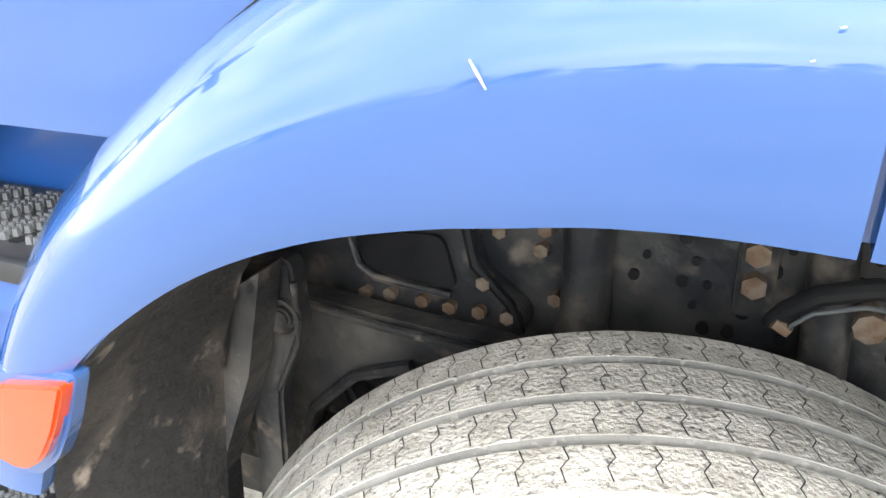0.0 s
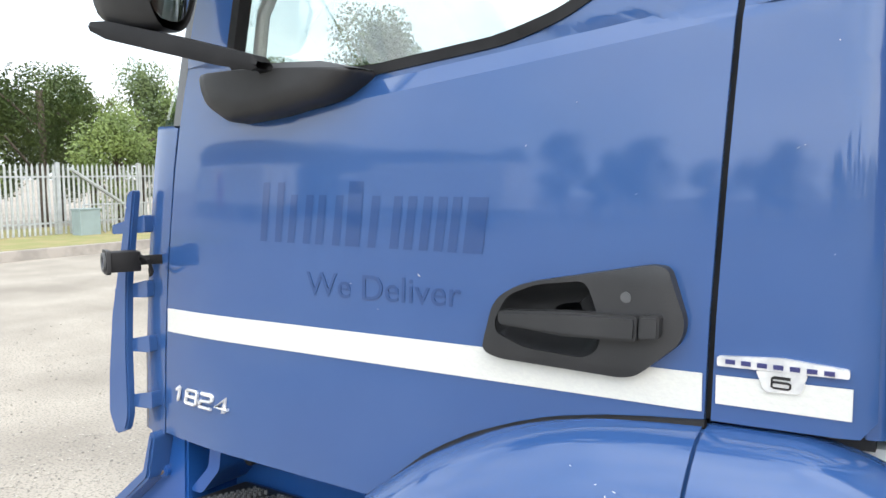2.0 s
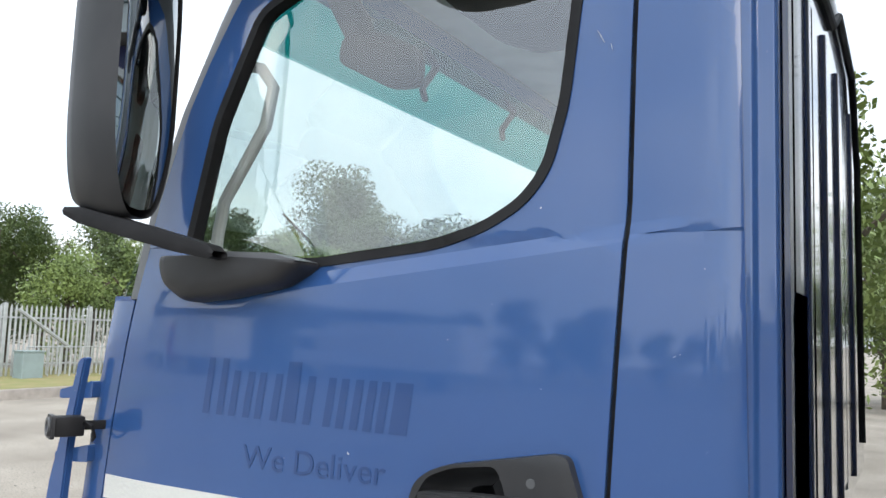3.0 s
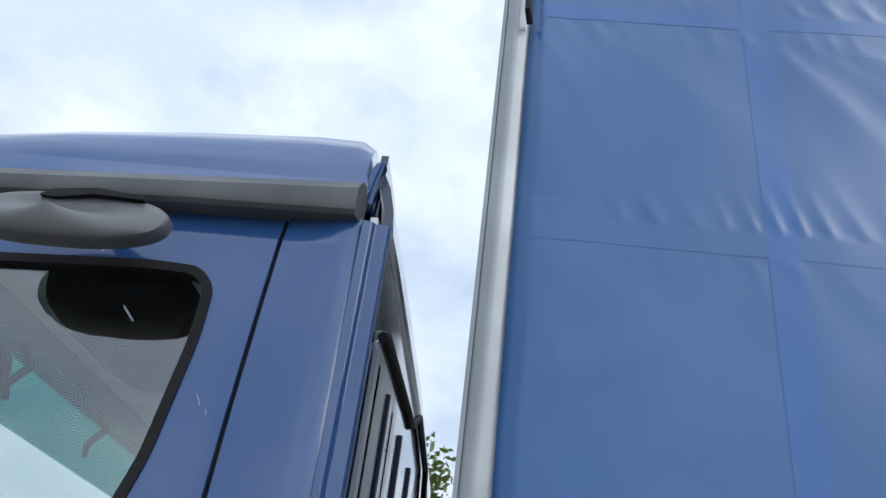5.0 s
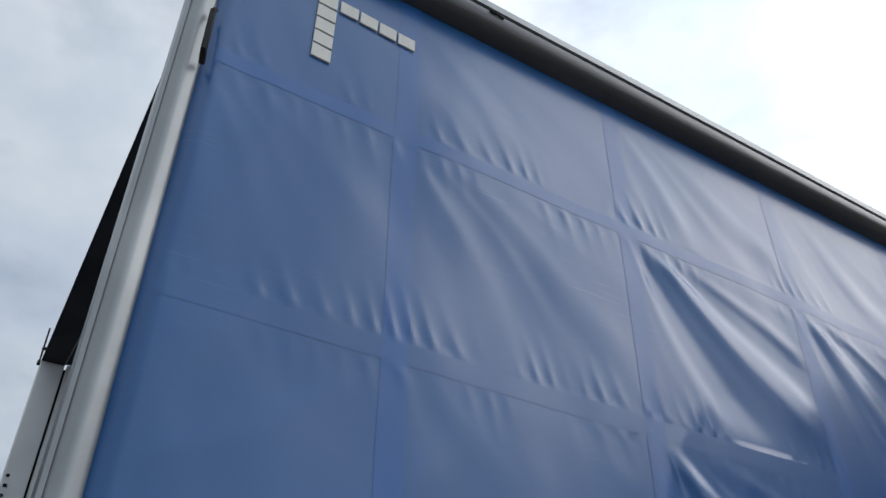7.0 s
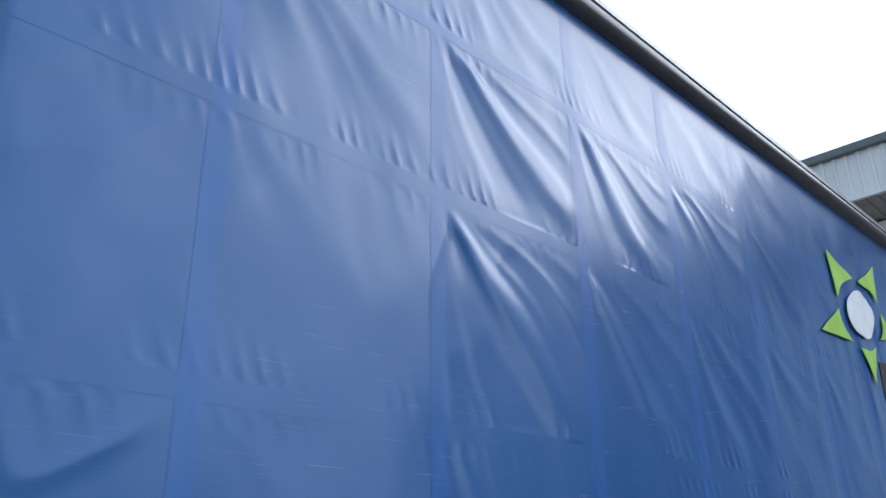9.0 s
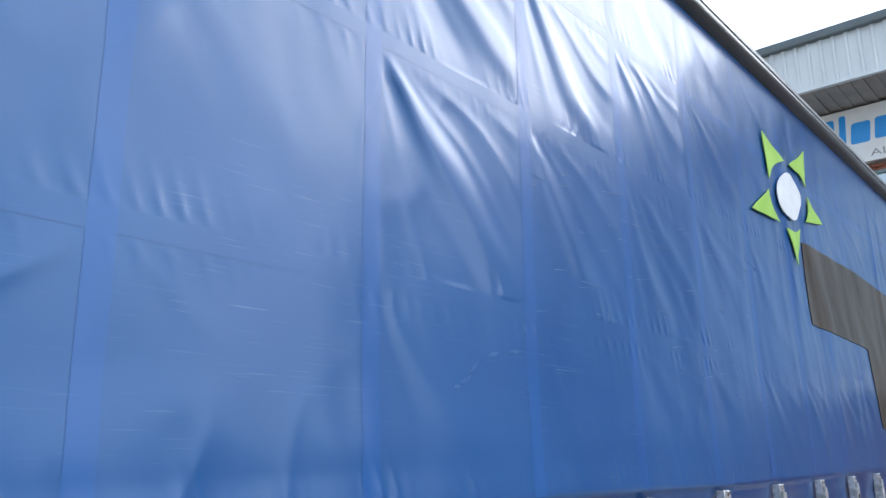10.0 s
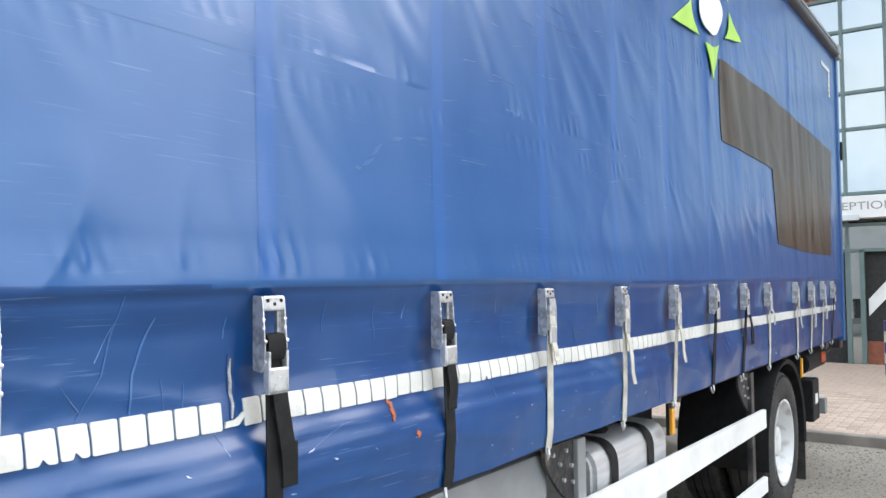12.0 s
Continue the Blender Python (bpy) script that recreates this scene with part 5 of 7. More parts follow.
def curtain_w(x, z):
    """How far the curtain stands out from its plane (outwards positive), in metres."""
    w = 0.010 * noise.noise(Vector((x * 1.1, z * 0.9, 4.0)))
    near = smooth(2.3, 1.5, x)
    w += near * (0.007 * noise.noise(Vector((x * 2.3 + z * 1.3, z * 1.7, 31.0))) + 0.003 * noise.noise(Vector((x * 6.0 - z * 3.0, z * 4.0, 41.0))))
    # crumples with fairly sharp crests
    v = noise.noise(Vector((x * 4.1 - z * 2.5, z * 2.7 + x * 0.6, 51.0)))
    r = 1.0 - 2.6 * (math.sqrt(v * v + 0.0016) - 0.04)
    if r > 0:
        w += (0.0010 + 0.0030 * near) * r ** 3 * smooth(0.0, 0.4, noise.noise(Vector((x * 2.1, z * 1.9, 61.0))) + 0.08)
    # drag folds that fan out from the upper corner of each panel
    if z > 1.66:
        col = 0
        while col < len(COLS) - 2 and x > COLS[col + 1]:
            col += 1
        xw, xe = COLS[col], COLS[col + 1]
        for row, (lo, hi) in enumerate(ROWS):
            if lo < z < hi:
                amp = DRAG[col][row] if col in DRAG else 0.22
                pucker = 0.75 if row < 2 else 0.55
                u, v = (x - xw) / (xe - xw), (hi - z) / (hi - lo)
                fan = math.atan2(u + 0.10, v + 0.22)
                wob = noise.noise(Vector((x * 3.0, z * 2.2, 70.0 + row)))
                reach = smooth(0.0, 0.10, u) * smooth(1.0, 0.85, u) * smooth(0.0, 0.16, v) * (0.35 + 0.65 * smooth(1.0, 0.72, v))
                lead = math.exp(-((fan - 0.60) / 0.30) ** 2)
                w += amp * reach * (0.0125 * lead * ridge(fan * 12.5 + 1.6 * wob + col * 1.7 + row + 0.4) + 0.0022 * ridge(fan * 27.0 + 3.0 * wob + col * 2.1))
                # short puckers on the seams below and above
                tooth = noise.noise(Vector((x * 7.0, lo * 3.0, 81.0)))
                up = (z - lo)
                if up < 0.11:
                    w += 0.0075 * pucker * math.exp(-up / 0.036) * smooth(0.0, 0.012, up) * max(0.0, 0.30 + 1.9 * tooth) * ridge((x + 0.35 * up) * 128 + 5 * noise.noise(Vector((x * 5, lo, 3.0))))
                down = hi - z
                if down < 0.11:
                    tooth = noise.noise(Vector((x * 6.0, hi * 3.0, 91.0)))
                    w += 0.0050 * pucker * math.exp(-down / 0.035) * smooth(0.0, 0.012, down) * max(0.0, 0.3 + 1.6 * tooth) * ridge((x - 0.3 * down) * 118 + 5 * noise.noise(Vector((x * 5, hi, 9.0))))
    # long upright folds towards the rear
    env = smooth(3.1, 4.6, x)
    if env > 0:
        q = 2.2 * noise.noise(Vector((x * 0.9, z * 0.5, 7.0))) + 0.8 * noise.noise(Vector((x * 3.0, z * 1.1, 3.0)))
        s3 = x - 0.12 * (3.4 - z)
        amp = max(0.0, 0.35 + noise.noise(Vector((x * 1.6, z * 0.45, 12.0))))
        w += env * amp * (0.011 * ridge(s3 * 14.0 + 2.2 * q) + 0.0045 * ridge(s3 * 33.0 + 3.0 * q)) * (0.25 + 0.75 * smooth(1.65, 2.2, z))
    w += 0.0045 * noise.noise(Vector((x * 4.2 + z, z * 1.6, 9.0))) * smooth(1.2, 2.6, x) + 0.0010 * noise.noise(Vector((x * 11 + z * 3, z * 5.0, 19.0)))
    # slack skirt below the buckles: drawn in under the seam, then bellying out
    k = max(0.35, min(1.0, (5.4 - x) / 2.4))
    w += k * knots(SKIRT, z + 0.012 * math.sin(x * 1.7))
    if z < 1.632:
        t = smooth(1.63, 1.5, z)
        w += t * (0.013 * noise.noise(Vector((x * 2.6 + z, z * 3.8, 5.0))) + 0.004 * noise.noise(Vector((x * 6.0 - z * 4, z * 8, 15.0))))
        r = 1.0 - 2.4 * abs(noise.noise(Vector((x * 1.6 + z * 2.0, z * 5.0, 25.0))))
        w += t * 0.005 * max(0.0, r) ** 2
        for xb in WEBS[:8]:
            if abs(x - xb) < 0.16:
                w -= 0.011 * math.exp(-((x - xb) / 0.055) ** 2) * smooth(1.63, 1.59, z) * smooth(1.24, 1.40, z)
    # pulled in at the top and the edges, with a rippled front hem
    e = min((rail_z(x) - z) / 0.25, (x - X0) / 0.10, (X1 - x) / 0.15, 1.0)
    hem = smooth(0.06, 0.0, x - X0)
    return w * max(0.0, e) - hem * (0.034 + 0.003 * noise.noise(Vector((3.0, z * 7.0, 2.0)))) + 0.0035 * smooth(0.22, 0.05, x - X0) * noise.noise(Vector((x * 14.0, z * 6.0, 12.0)))


def curtain_y(x, z, off=0.0):
    return YB - curtain_w(x, z) - off


body = lorry


def make_curtain():
    xs = [X0 + 2.9 * i / 480 for i in range(480)] + [X0 + 2.9 + (X1 - X0 - 2.9) * i / 440 for i in range(441)]
    nz = 290
    verts, faces = [], []
    for x in xs:
        top = rail_z(x) + 0.055
        for j in range(nz + 1):
            z = ZB + (top - ZB) * j / nz
            verts.append((x, curtain_y(x, z), z))
    m = nz + 1
    for i in range(len(xs) - 1):
        for j in range(nz):
            a = i * m + j
            faces.append((a, a + m, a + m + 1, a + 1))
    # the hem turns under
    base = len(verts)
    for i, x in enumerate(xs):
        verts.append((x, curtain_y(x, ZB) + 0.03, ZB - 0.004))
    for i in range(len(xs) - 1):
        faces.append((i * m, base + i, base + i + 1, (i + 1) * m))
    ob = raw("side_curtain", verts, faces, CURTAIN, body, "creased blue fabric side curtain, scuffed and patched", smooth=True)
    # the skirt strip is a darker fabric, deepened for dark reflections under the seam
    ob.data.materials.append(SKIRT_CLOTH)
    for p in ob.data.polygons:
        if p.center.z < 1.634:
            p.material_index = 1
    return ob


curtain = make_curtain()


def on_curtain(name, x0, x1, z0, z1, off, mat, nx, nz, label=""):
    verts, faces = [], []
    for i in range(nx + 1):
        for j in range(nz + 1):
            x, z = x0 + (x1 - x0) * i / nx, z0 + (z1 - z0) * j / nz
            verts.append((x, curtain_y(x, z, off), z))
    for i in range(nx):
        for j in range(nz):
            a = i * (nz + 1) + j
            faces.append((a, a + nz + 1, a + nz + 2, a + 1))
    return raw(name, verts, faces, mat, curtain, label, smooth=True)


for x in WEBS:
    on_curtain("webbing_band", x - 0.026, x + 0.026, 1.645, rail_z(x) + 0.03, 0.0006, WEB, 10, 240)
for zb, hb in BANDS:
    for a, b in zip([X0 + 0.02] + WEBS, WEBS + [X1 - 0.02]):
        on_curtain("seam_band", a + 0.026, b - 0.026, zb - hb, zb + hb, 0.0005, WEB if zb > 3.0 else CURTAIN, max(8, int((b - a) / 0.009)), 7)


def vinyl(name, outline, mat, off=0.006, label="", holes=()):
    return part(name, skin(outline, holes, lambda x, z: curtain_y(x, z, off), 0.004, 0.03), mat, curtain, label, smooth=50)


# printed sun sign: five points round a white disc
SC = (5.15, 3.065)


def skew(p):
    return (SC[0] + p[0], SC[1] + p[1] + 0.16 * p[0])


def ring(a, r=1.0):
    return (0.345 * r * math.cos(a), 0.195 * r * math.sin(a))


vinyl("sun_disc", [skew((0.215 * math.cos(2 * math.pi * k / 32), 0.132 * math.sin(2 * math.pi * k / 32))) for k in range(32)], WHITE_VINYL, 0.015, label="white disc of the printed sun")
for tip, a0, a1 in (((-0.355, 0.325), 100, 158), ((0.41, 0.315), 25, 78), ((0.617, -0.122), -40, 8), ((0.0, -0.374), -112, -62), ((-0.612, -0.105), 176, 232)):
    loop = [skew(ring(radians(a0 + (a1 - a0) * k / 6))) for k in range(7)] + [skew(tip)]
    vinyl("sun_point", loop, LIME, 0.013, label="lime green point of the printed sun")
vinyl("patch", rounded([(5.32, 2.40), (5.34, 2.855), (6.40, 2.86), (7.10, 2.83), (8.72, 2.775), (8.62, 1.835), (7.6, 1.838), (6.60, 1.875), (6.50, 2.37)], 0.02), BROWN, 0.005, "large brown patch covering old lettering")
for i in range(5):
    vinyl("corner_mark", [(1.207, 3.465 - i * 0.0405), (1.249, 3.463 - i * 0.0405), (1.249, 3.497 - i * 0.0405), (1.207, 3.5 - i * 0.0405)], TAPE, 0.005)
for i in range(1, 5):
    vinyl("corner_mark", [(1.209 + i * 0.0475, 3.468 - i * 0.003), (1.251 + i * 0.0475, 3.466 - i * 0.003), (1.251 + i * 0.0475, 3.5 - i * 0.003), (1.209 + i * 0.0475, 3.502 - i * 0.003)], TAPE, 0.005)
for i in range(5):
    vinyl("corner_mark", [(8.42 + i * 0.08, 3.50), (8.49 + i * 0.08, 3.50), (8.49 + i * 0.08, 3.535), (8.42 + i * 0.08, 3.535)], TAPE, 0.005)
for i in range(1, 6):
    vinyl("corner_mark", [(8.74, 3.50 - i * 0.045), (8.81, 3.50 - i * 0.045), (8.81, 3.535 - i * 0.045), (8.74, 3.535 - i * 0.045)], TAPE, 0.005)

# segmented reflective tape along the skirt
PITCH = 0.0538
rng = random.Random(11)
x = 1.02
while x < 8.75:
    ztop = 1.409 + 0.002 * math.sin(x * 1.3) - (0.0 if x < 6 else 0.002 * (x - 6))
    wd = PITCH - 0.005
    if not 1.90 < x < 1.965:
        lo = 1.357 + rng.uniform(-0.0015, 0.0015)
        lp = [(x, lo), (x + wd, lo), (x + wd, ztop), (x, ztop)]
        if rng.random() < 0.06:
            lp = [(x, lo), (x + wd * 0.4, lo), (x + wd * 0.5, lo + 0.012), (x + wd * 0.7, lo), (x + wd, lo), (x + wd, ztop), (x, ztop)]
        vinyl("tape_segment", rounded(lp, 0.004, 2), TAPE, 0.004)
    x += PITCH

# chafed mark, scratches and wear on the curtain
for sx, sz, ln, tl in ((2.34, 1.915, 0.05, 0.5), (2.37, 1.94, 0.06, 0.7), (2.45, 1.99, 0.05, 0.3), (2.53, 2.008, 0.07, 0.1), (2.31, 1.905, 0.03, 0.2)):
    vinyl("scuff_mark", [(sx, sz), (sx + ln * 0.5 * math.cos(tl) + 0.004, sz + ln * 0.5 * math.sin(tl) - 0.005), (sx + ln * math.cos(tl), sz + ln * math.sin(tl)), (sx + ln * 0.45 * math.cos(tl) - 0.003, sz + ln * 0.45 * math.sin(tl) + 0.005)], SCUFF, 0.0015, "pale chafed mark")
rng = random.Random(33)
for i in range(70):
    x, z = rng.uniform(1.2, 6.0), rng.choice((rng.uniform(1.2, 1.6), rng.uniform(1.9, 2.6)))
    if z > 1.7:
        x = rng.uniform(2.6, 4.4)
    ln, tilt = rng.uniform(0.03, 0.14), rng.uniform(-0.25, 0.25) if z > 1.7 else rng.uniform(1.2, 2.2)
    dx, dz = ln * math.cos(tilt), ln * math.sin(tilt) * (0.6 if z < 1.7 else 1)
    nx, nz = -0.0008 * math.sin(tilt), 0.0008 * math.cos(tilt)
    vinyl("scratch", [(x - nx, z - nz), (x + dx, z + dz), (x + nx, z + nz)], SCRATCH, 0.0012)

# small pale wear marks low on the skirt
for i in range(70):
    x, z = rng.uniform(1.2, 7.5), 1.11 + 0.22 * rng.random() ** 1.6
    ln, tilt = rng.uniform(0.004, 0.022), rng.uniform(-0.6, 0.6)
    dx, dz = ln * math.cos(tilt), ln * math.sin(tilt)
    vinyl("wear_mark", [(x, z), (x + dx * 0.5 + dz * 0.2, z + dz * 0.5 - 0.0018), (x + dx, z + dz), (x + dx * 0.4, z + dz * 0.4 + 0.0016)], SCRATCH if i % 3 else CHIP, 0.0015)

# pillars, headboard, roof rail, roof, rear frame
part("front_pillar", prism(rounded([(0.966, -0.112), (0.986, -0.128), (1.012, -0.118), (1.018, -0.08), (0.966, -0.06)], 0.008), 1.10, 3.66, plane="xy"), ALU_PAINT, body, "silver grey corner pillar", smooth=True)
part("pillar_trim", prism([(0.960, -0.110), (0.967, -0.113), (0.967, -0.06), (0.960, -0.06)], 1.10, 3.64, plane="xy"), ALU_PAINT, body)
part("bulkhead", box(1.33, 1.36, -0.06, 2.36, 1.10, 3.63), WHITE, body, "white front bulkhead set back behind the pillars")
# underside of the front overhang, its shade put into the dark colour
part("front_beam", loft([[(x0, y, 3.632), (1.128, y, 3.632), (1.128, y, 3.69), (x0 + 0.05, y, 3.69), (x0, y, 3.642)] for y, x0 in ((-0.10, 0.992), (2.40, 1.036))], None, True), SHADE_DARK, body, "front roof beam, darkened as its shaded underside")
part("beam_inner", box(1.134, 1.33, -0.06, 2.36, 3.640, 3.70), SHADE_DARK, body)
part("beam_seam", tube([(1.131, -0.05, 3.641), (1.131, 2.36, 3.641)], 0.004, 6), ALU_PAINT, body)
far_pillar = part("far_pillar", box(1.035, 1.131, 2.355, 2.43, 1.08, 3.645, 0.004), WHITE, body, "white far corner pillar")
part("far_pillar_inner", box(1.141, 1.33, 2.360, 2.43, 1.08, 3.64, 0.003), WHITE, body)
part("far_pillar_joint", box(1.1315, 1.1405, 2.372, 2.42, 1.08, 3.62), BLACK, body)
for z in (3.05, 3.09, 3.13):
    part("pillar_hole", cyl((1.052, 2.350, z), (1.052, 2.358, z), 0.007, n=10), BLACK, far_pillar)
part("pillar_bolt", cyl((1.022, 2.38, 3.63), (1.036, 2.38, 3.63), 0.012, n=8), BLACK, far_pillar)
part("pillar_bolt", cyl((1.024, 2.38, 3.70), (1.05, 2.38, 3.70), 0.008, n=8), BLACK, far_pillar)
part("pillar_rod", tube([(1.03, 2.38, 3.62), (1.028, 2.38, 3.80)], 0.004, 6), BLACK, far_pillar)
bm = loft([[(x, YB - 0.030 * k, rail_z(x) + 0.034), (x, YB - 0.045 * k, rail_z(x) + 0.042), (x, YB - 0.052 * k, rail_z(x) + 0.066), (x, YB - 0.046 * k, rail_z(x) + 0.092), (x, YB - 0.03 * k, rail_z(x) + 0.110), (x, YB + 0.02, rail_z(x) + 0.114), (x, YB + 0.05, rail_z(x) + 0.114), (x, YB + 0.05, rail_z(x) + 0.030), (x, YB + 0.01, rail_z(x) + 0.026)] for x, k in ((1.185, 0.0), (1.20, 0.55), (1.235, 0.9), (1.30, 1.0), (3.0, 1.0), (5.0, 1.0), (7.0, 1.0), (9.16, 1.0))], None, True)
part("roof_rail", bm, RAIL, body, "dark rounded curtain rail, scratched", smooth=50)
# dark block painted as the shaded opening before the rail's end
part("rail_recess", loft([[(x, YB - 0.004, rail_z(x) + 0.04), (x, YB + 0.05, rail_z(x) + 0.03), (x, YB + 0.05, rail_z(x) + 0.114), (x, YB - 0.004, rail_z(x) + 0.114)] for x in (1.0, 1.25)], None, True), SHADE_DARK, body)
part("rail_dent", tube([(1.62, YB - 0.050, rail_z(1.62) + 0.088), (1.645, YB - 0.054, rail_z(1.64) + 0.080), (1.66, YB - 0.050, rail_z(1.66) + 0.084)], 0.004, 6), BLACK, body)
bm = loft([[(x, YB - 0.040, rail_z(x) + 0.116), (x, YB - 0.040, rail_z(x) + 0.138), (x, YB - 0.02, rail_z(x) + 0.146), (x, YB + 0.06, rail_z(x) + 0.146), (x, YB + 0.06, rail_z(x) + 0.116)] for x in (0.99, 9.18)], None, True)
part("roof_edge", bm, ALU_PAINT, body, "silver roof edge", smooth=30)
part("roof_skin", loft([[(x, YB + 0.05, rail_z(x) + 0.143), (x, 2.42, rail_z(x) + 0.143), (x, 2.42, rail_z(x) + 0.13), (x, YB + 0.05, rail_z(x) + 0.13)] for x in (1.09, 9.18)], None, True), WHITE, body)
part("far_curtain", box(1.34, 9.1, 2.40, 2.42, 1.10, 3.66), CURTAIN, body)
part("load_floor", box(1.04, 9.15, -0.06, 2.40, 1.09, 1.16), BLACK, body, "dark load floor and cross members")
part("side_raft", box(1.04, 9.1, -0.07, -0.03, 1.07, 1.11), BLACK, body)
part("rear_pillar", prism(rounded([(9.10, -0.15), (9.17, -0.15), (9.17, 0.0), (9.10, 0.0)], 0.01), 1.06, 3.84, plane="xy"), CURTAIN, body, smooth=True)
part("rear_corner_cap", box(9.06, 9.20, -0.18, 0.05, 3.70, 3.83, 0.01), ALU_PAINT, body, "pale rear roof corner cap")
part("rear_doors", box(9.15, 9.18, -0.05, 2.38, 1.08, 3.80), WHITE, body)
part("rear_hinge", box(9.16, 9.21, -0.165, -0.13, 2.75, 2.92, 0.005), BLACK, body)
part("pillar_latch", tube([(1.012, -0.13, 3.16), (1.006, -0.155, 3.17), (1.004, -0.158, 3.27), (1.010, -0.135, 3.30)], 0.006, 8), BLACK, body, "black pillar latch", smooth=True)


# buckles with straps
def ribbon(name, rows, half, mat, parent, thick=0.003):
    """A woven strap through (x, y, z) points, with its width along x."""
    sv, sf = [], []
    for px, py, pz in rows:
        for dx, dy in ((-half, 0.0), (half, 0.0), (half, thick), (-half, thick)):
            sv.append((px + dx, py + dy, pz))
    for i in range(len(rows) - 1):
        for j in range(4):
            a, b = i * 4 + j, i * 4 + (j + 1) % 4
            sf.append((a, b, b + 4, a + 4))
    sf += [(3, 2, 1, 0), tuple(len(sv) - 4 + k for k in range(4))]
    return raw(name, sv, sf, mat, parent)


def buckle(x, z, strap, tail, closed):
    """An over-centre buckle riveted to the curtain, its strap hooked under the hem."""
    yb = min(curtain_y(x, z - 0.01), curtain_y(x, z - 0.10), curtain_y(x, z + 0.01)) - 0.012
    bk = sub("curtain_buckle", "galvanised over-centre buckle with a " + ("cream" if strap is STRAP_W else "black") + " strap")
    bk.location = (x, yb, z)
    w = 0.029
    side = [(0.013, 0.004), (-0.014, 0.002), (-0.017, -0.03), (-0.020, -0.075), (-0.022, -0.105), (-0.020, -0.132), (-0.014, -0.150), (0.013, -0.146)]
    for s in (-1, 1):
        part("side_plate", prism(rounded(side, 0.006), s * w - 0.0016, s * w + 0.0016, plane="yz"), STEEL, bk)
        part("side_flange", box(min(s * w, s * (w - 0.009)), max(s * w, s * (w - 0.009)), -0.004, -0.001, -0.146, 0.0, 0.001), STEEL, bk)
        for zz in (-0.045, -0.062, -0.088, -0.128):
            part("rivet", cyl((s * w - 0.004, -0.015 - (0.006 if zz < -0.08 else 0), zz), (s * w + 0.003, -0.015 - (0.006 if zz < -0.08 else 0), zz), 0.0040, n=10), STEEL, bk)
    top = box(-w, w, -0.017, -0.004, -0.028, 0.003, 0.004)
    part("top_bar", top, STEEL, bk)
    for hx, hz in ((-0.018, -0.007), (0.018, -0.007), (0.0, -0.014)):
        part("top_hole", cyl((hx, -0.0185, hz), (hx, -0.0165, hz), 0.0038, n=10), BLACK, bk)
    wrap = loft([[(dx, y, zz) for y, zz in ((-0.006, -0.072), (-0.020, -0.074), (-0.026, -0.086), (-0.027, -0.112), (-0.022, -0.126), (-0.006, -0.128))] for dx in (-0.0235, -0.008, 0.008, 0.0235)], None, True)
    part("strap_wrap", wrap, strap, bk, smooth=True)
    lever = bmesh.new()
    z0, z1 = (-0.150, -0.030) if closed else (-0.190, -0.140)
    if closed:
        box(-0.021, 0.021, -0.027, -0.022, -0.086, z1, 0.003, bm=lever)
        box(-0.023, 0.023, -0.029, -0.022, z0 - 0.026, -0.118, 0.004, bm=lever)
        for s in (-1, 1):
            box(min(s * 0.0225, s * 0.017), max(s * 0.0225, s * 0.017), -0.028, -0.016, -0.13, z1 - 0.02, 0.001, bm=lever)
    else:
        box(-0.026, 0.026, -0.033, -0.026, z0, z1, 0.004, bm=lever)
        box(-0.027, 0.027, -0.029, -0.018, z0 - 0.003, z0 + 0.006, 0.002, bm=lever)
        for s in (-1, 1):
            box(min(s * 0.027, s * 0.021), max(s * 0.027, s * 0.021), -0.030, -0.014, z0 + 0.005, -0.108, 0.001, bm=lever)
    part("lever", lever, STEEL, bk, "galvanised lever plate")
    part("lever_slot", box(-0.003, 0.003, -0.0338 if not closed else -0.0298, -0.032 if not closed else -0.028, z0 + (0.018 if not closed else -0.016), z0 + (0.032 if not closed else -0.004), 0.001), STEEL, bk)
    # the strap runs straight down over the belly of the skirt to its hook
    low = ZB - z - 0.012
    y_hem = curtain_y(x, ZB + 0.02) - yb - 0.006
    lean = 0.004 * math.sin(x * 5.0)
    line = [(-0.115 + (low + 0.115) * i / 24, 0.0) for i in range(25)]
    line = [(zz, -0.016 if i == 0 else curtain_y(x, max(z + zz, ZB)) - yb - 0.005) for i, (zz, _) in enumerate(line)]
    taut = []
    for zz, yy in line:
        while len(taut) > 1 and (taut[-1][1] - taut[-2][1]) * (zz - taut[-2][0]) < (yy - taut[-2][1]) * (taut[-1][0] - taut[-2][0]):
            taut.pop()
        taut.append((zz, yy))
    rows = [(lean * (zz + 0.115) / (low + 0.115), yy, zz) for zz, yy in taut]
    ribbon("strap", rows, 0.0215 if strap is STRAP_B else 0.019, strap, bk)
    part("hook", tube([(-0.014, y_hem, low + 0.010), (-0.016, y_hem - 0.004, low - 0.012), (-0.006, y_hem + 0.006, low - 0.030), (0.010, y_hem + 0.016, low - 0.026), (0.014, y_hem + 0.022, low - 0.004)], 0.0045, 8), STEEL, bk, smooth=True)
    if tail:
        ln, shift, curl = tail
        rows = []
        for i in range(17):
            t = i / 16
            zz = -0.145 - ln * t
            yy = min(-0.022 - 0.010 * math.sin(t * math.pi), curtain_y(x + shift * t, max(z + zz, ZB)) - yb - 0.010)
            if curl and t > 0.7:
                yy -= 0.05 * (t - 0.7)
                zz += 0.22 * (t - 0.7) ** 2
            rows.append((shift * t + 0.003 * math.sin(t * 7 + x), yy, zz))
        tail_ob = ribbon("strap_tail", rows, 0.0195 if strap is STRAP_B else 0.015, strap, bk)
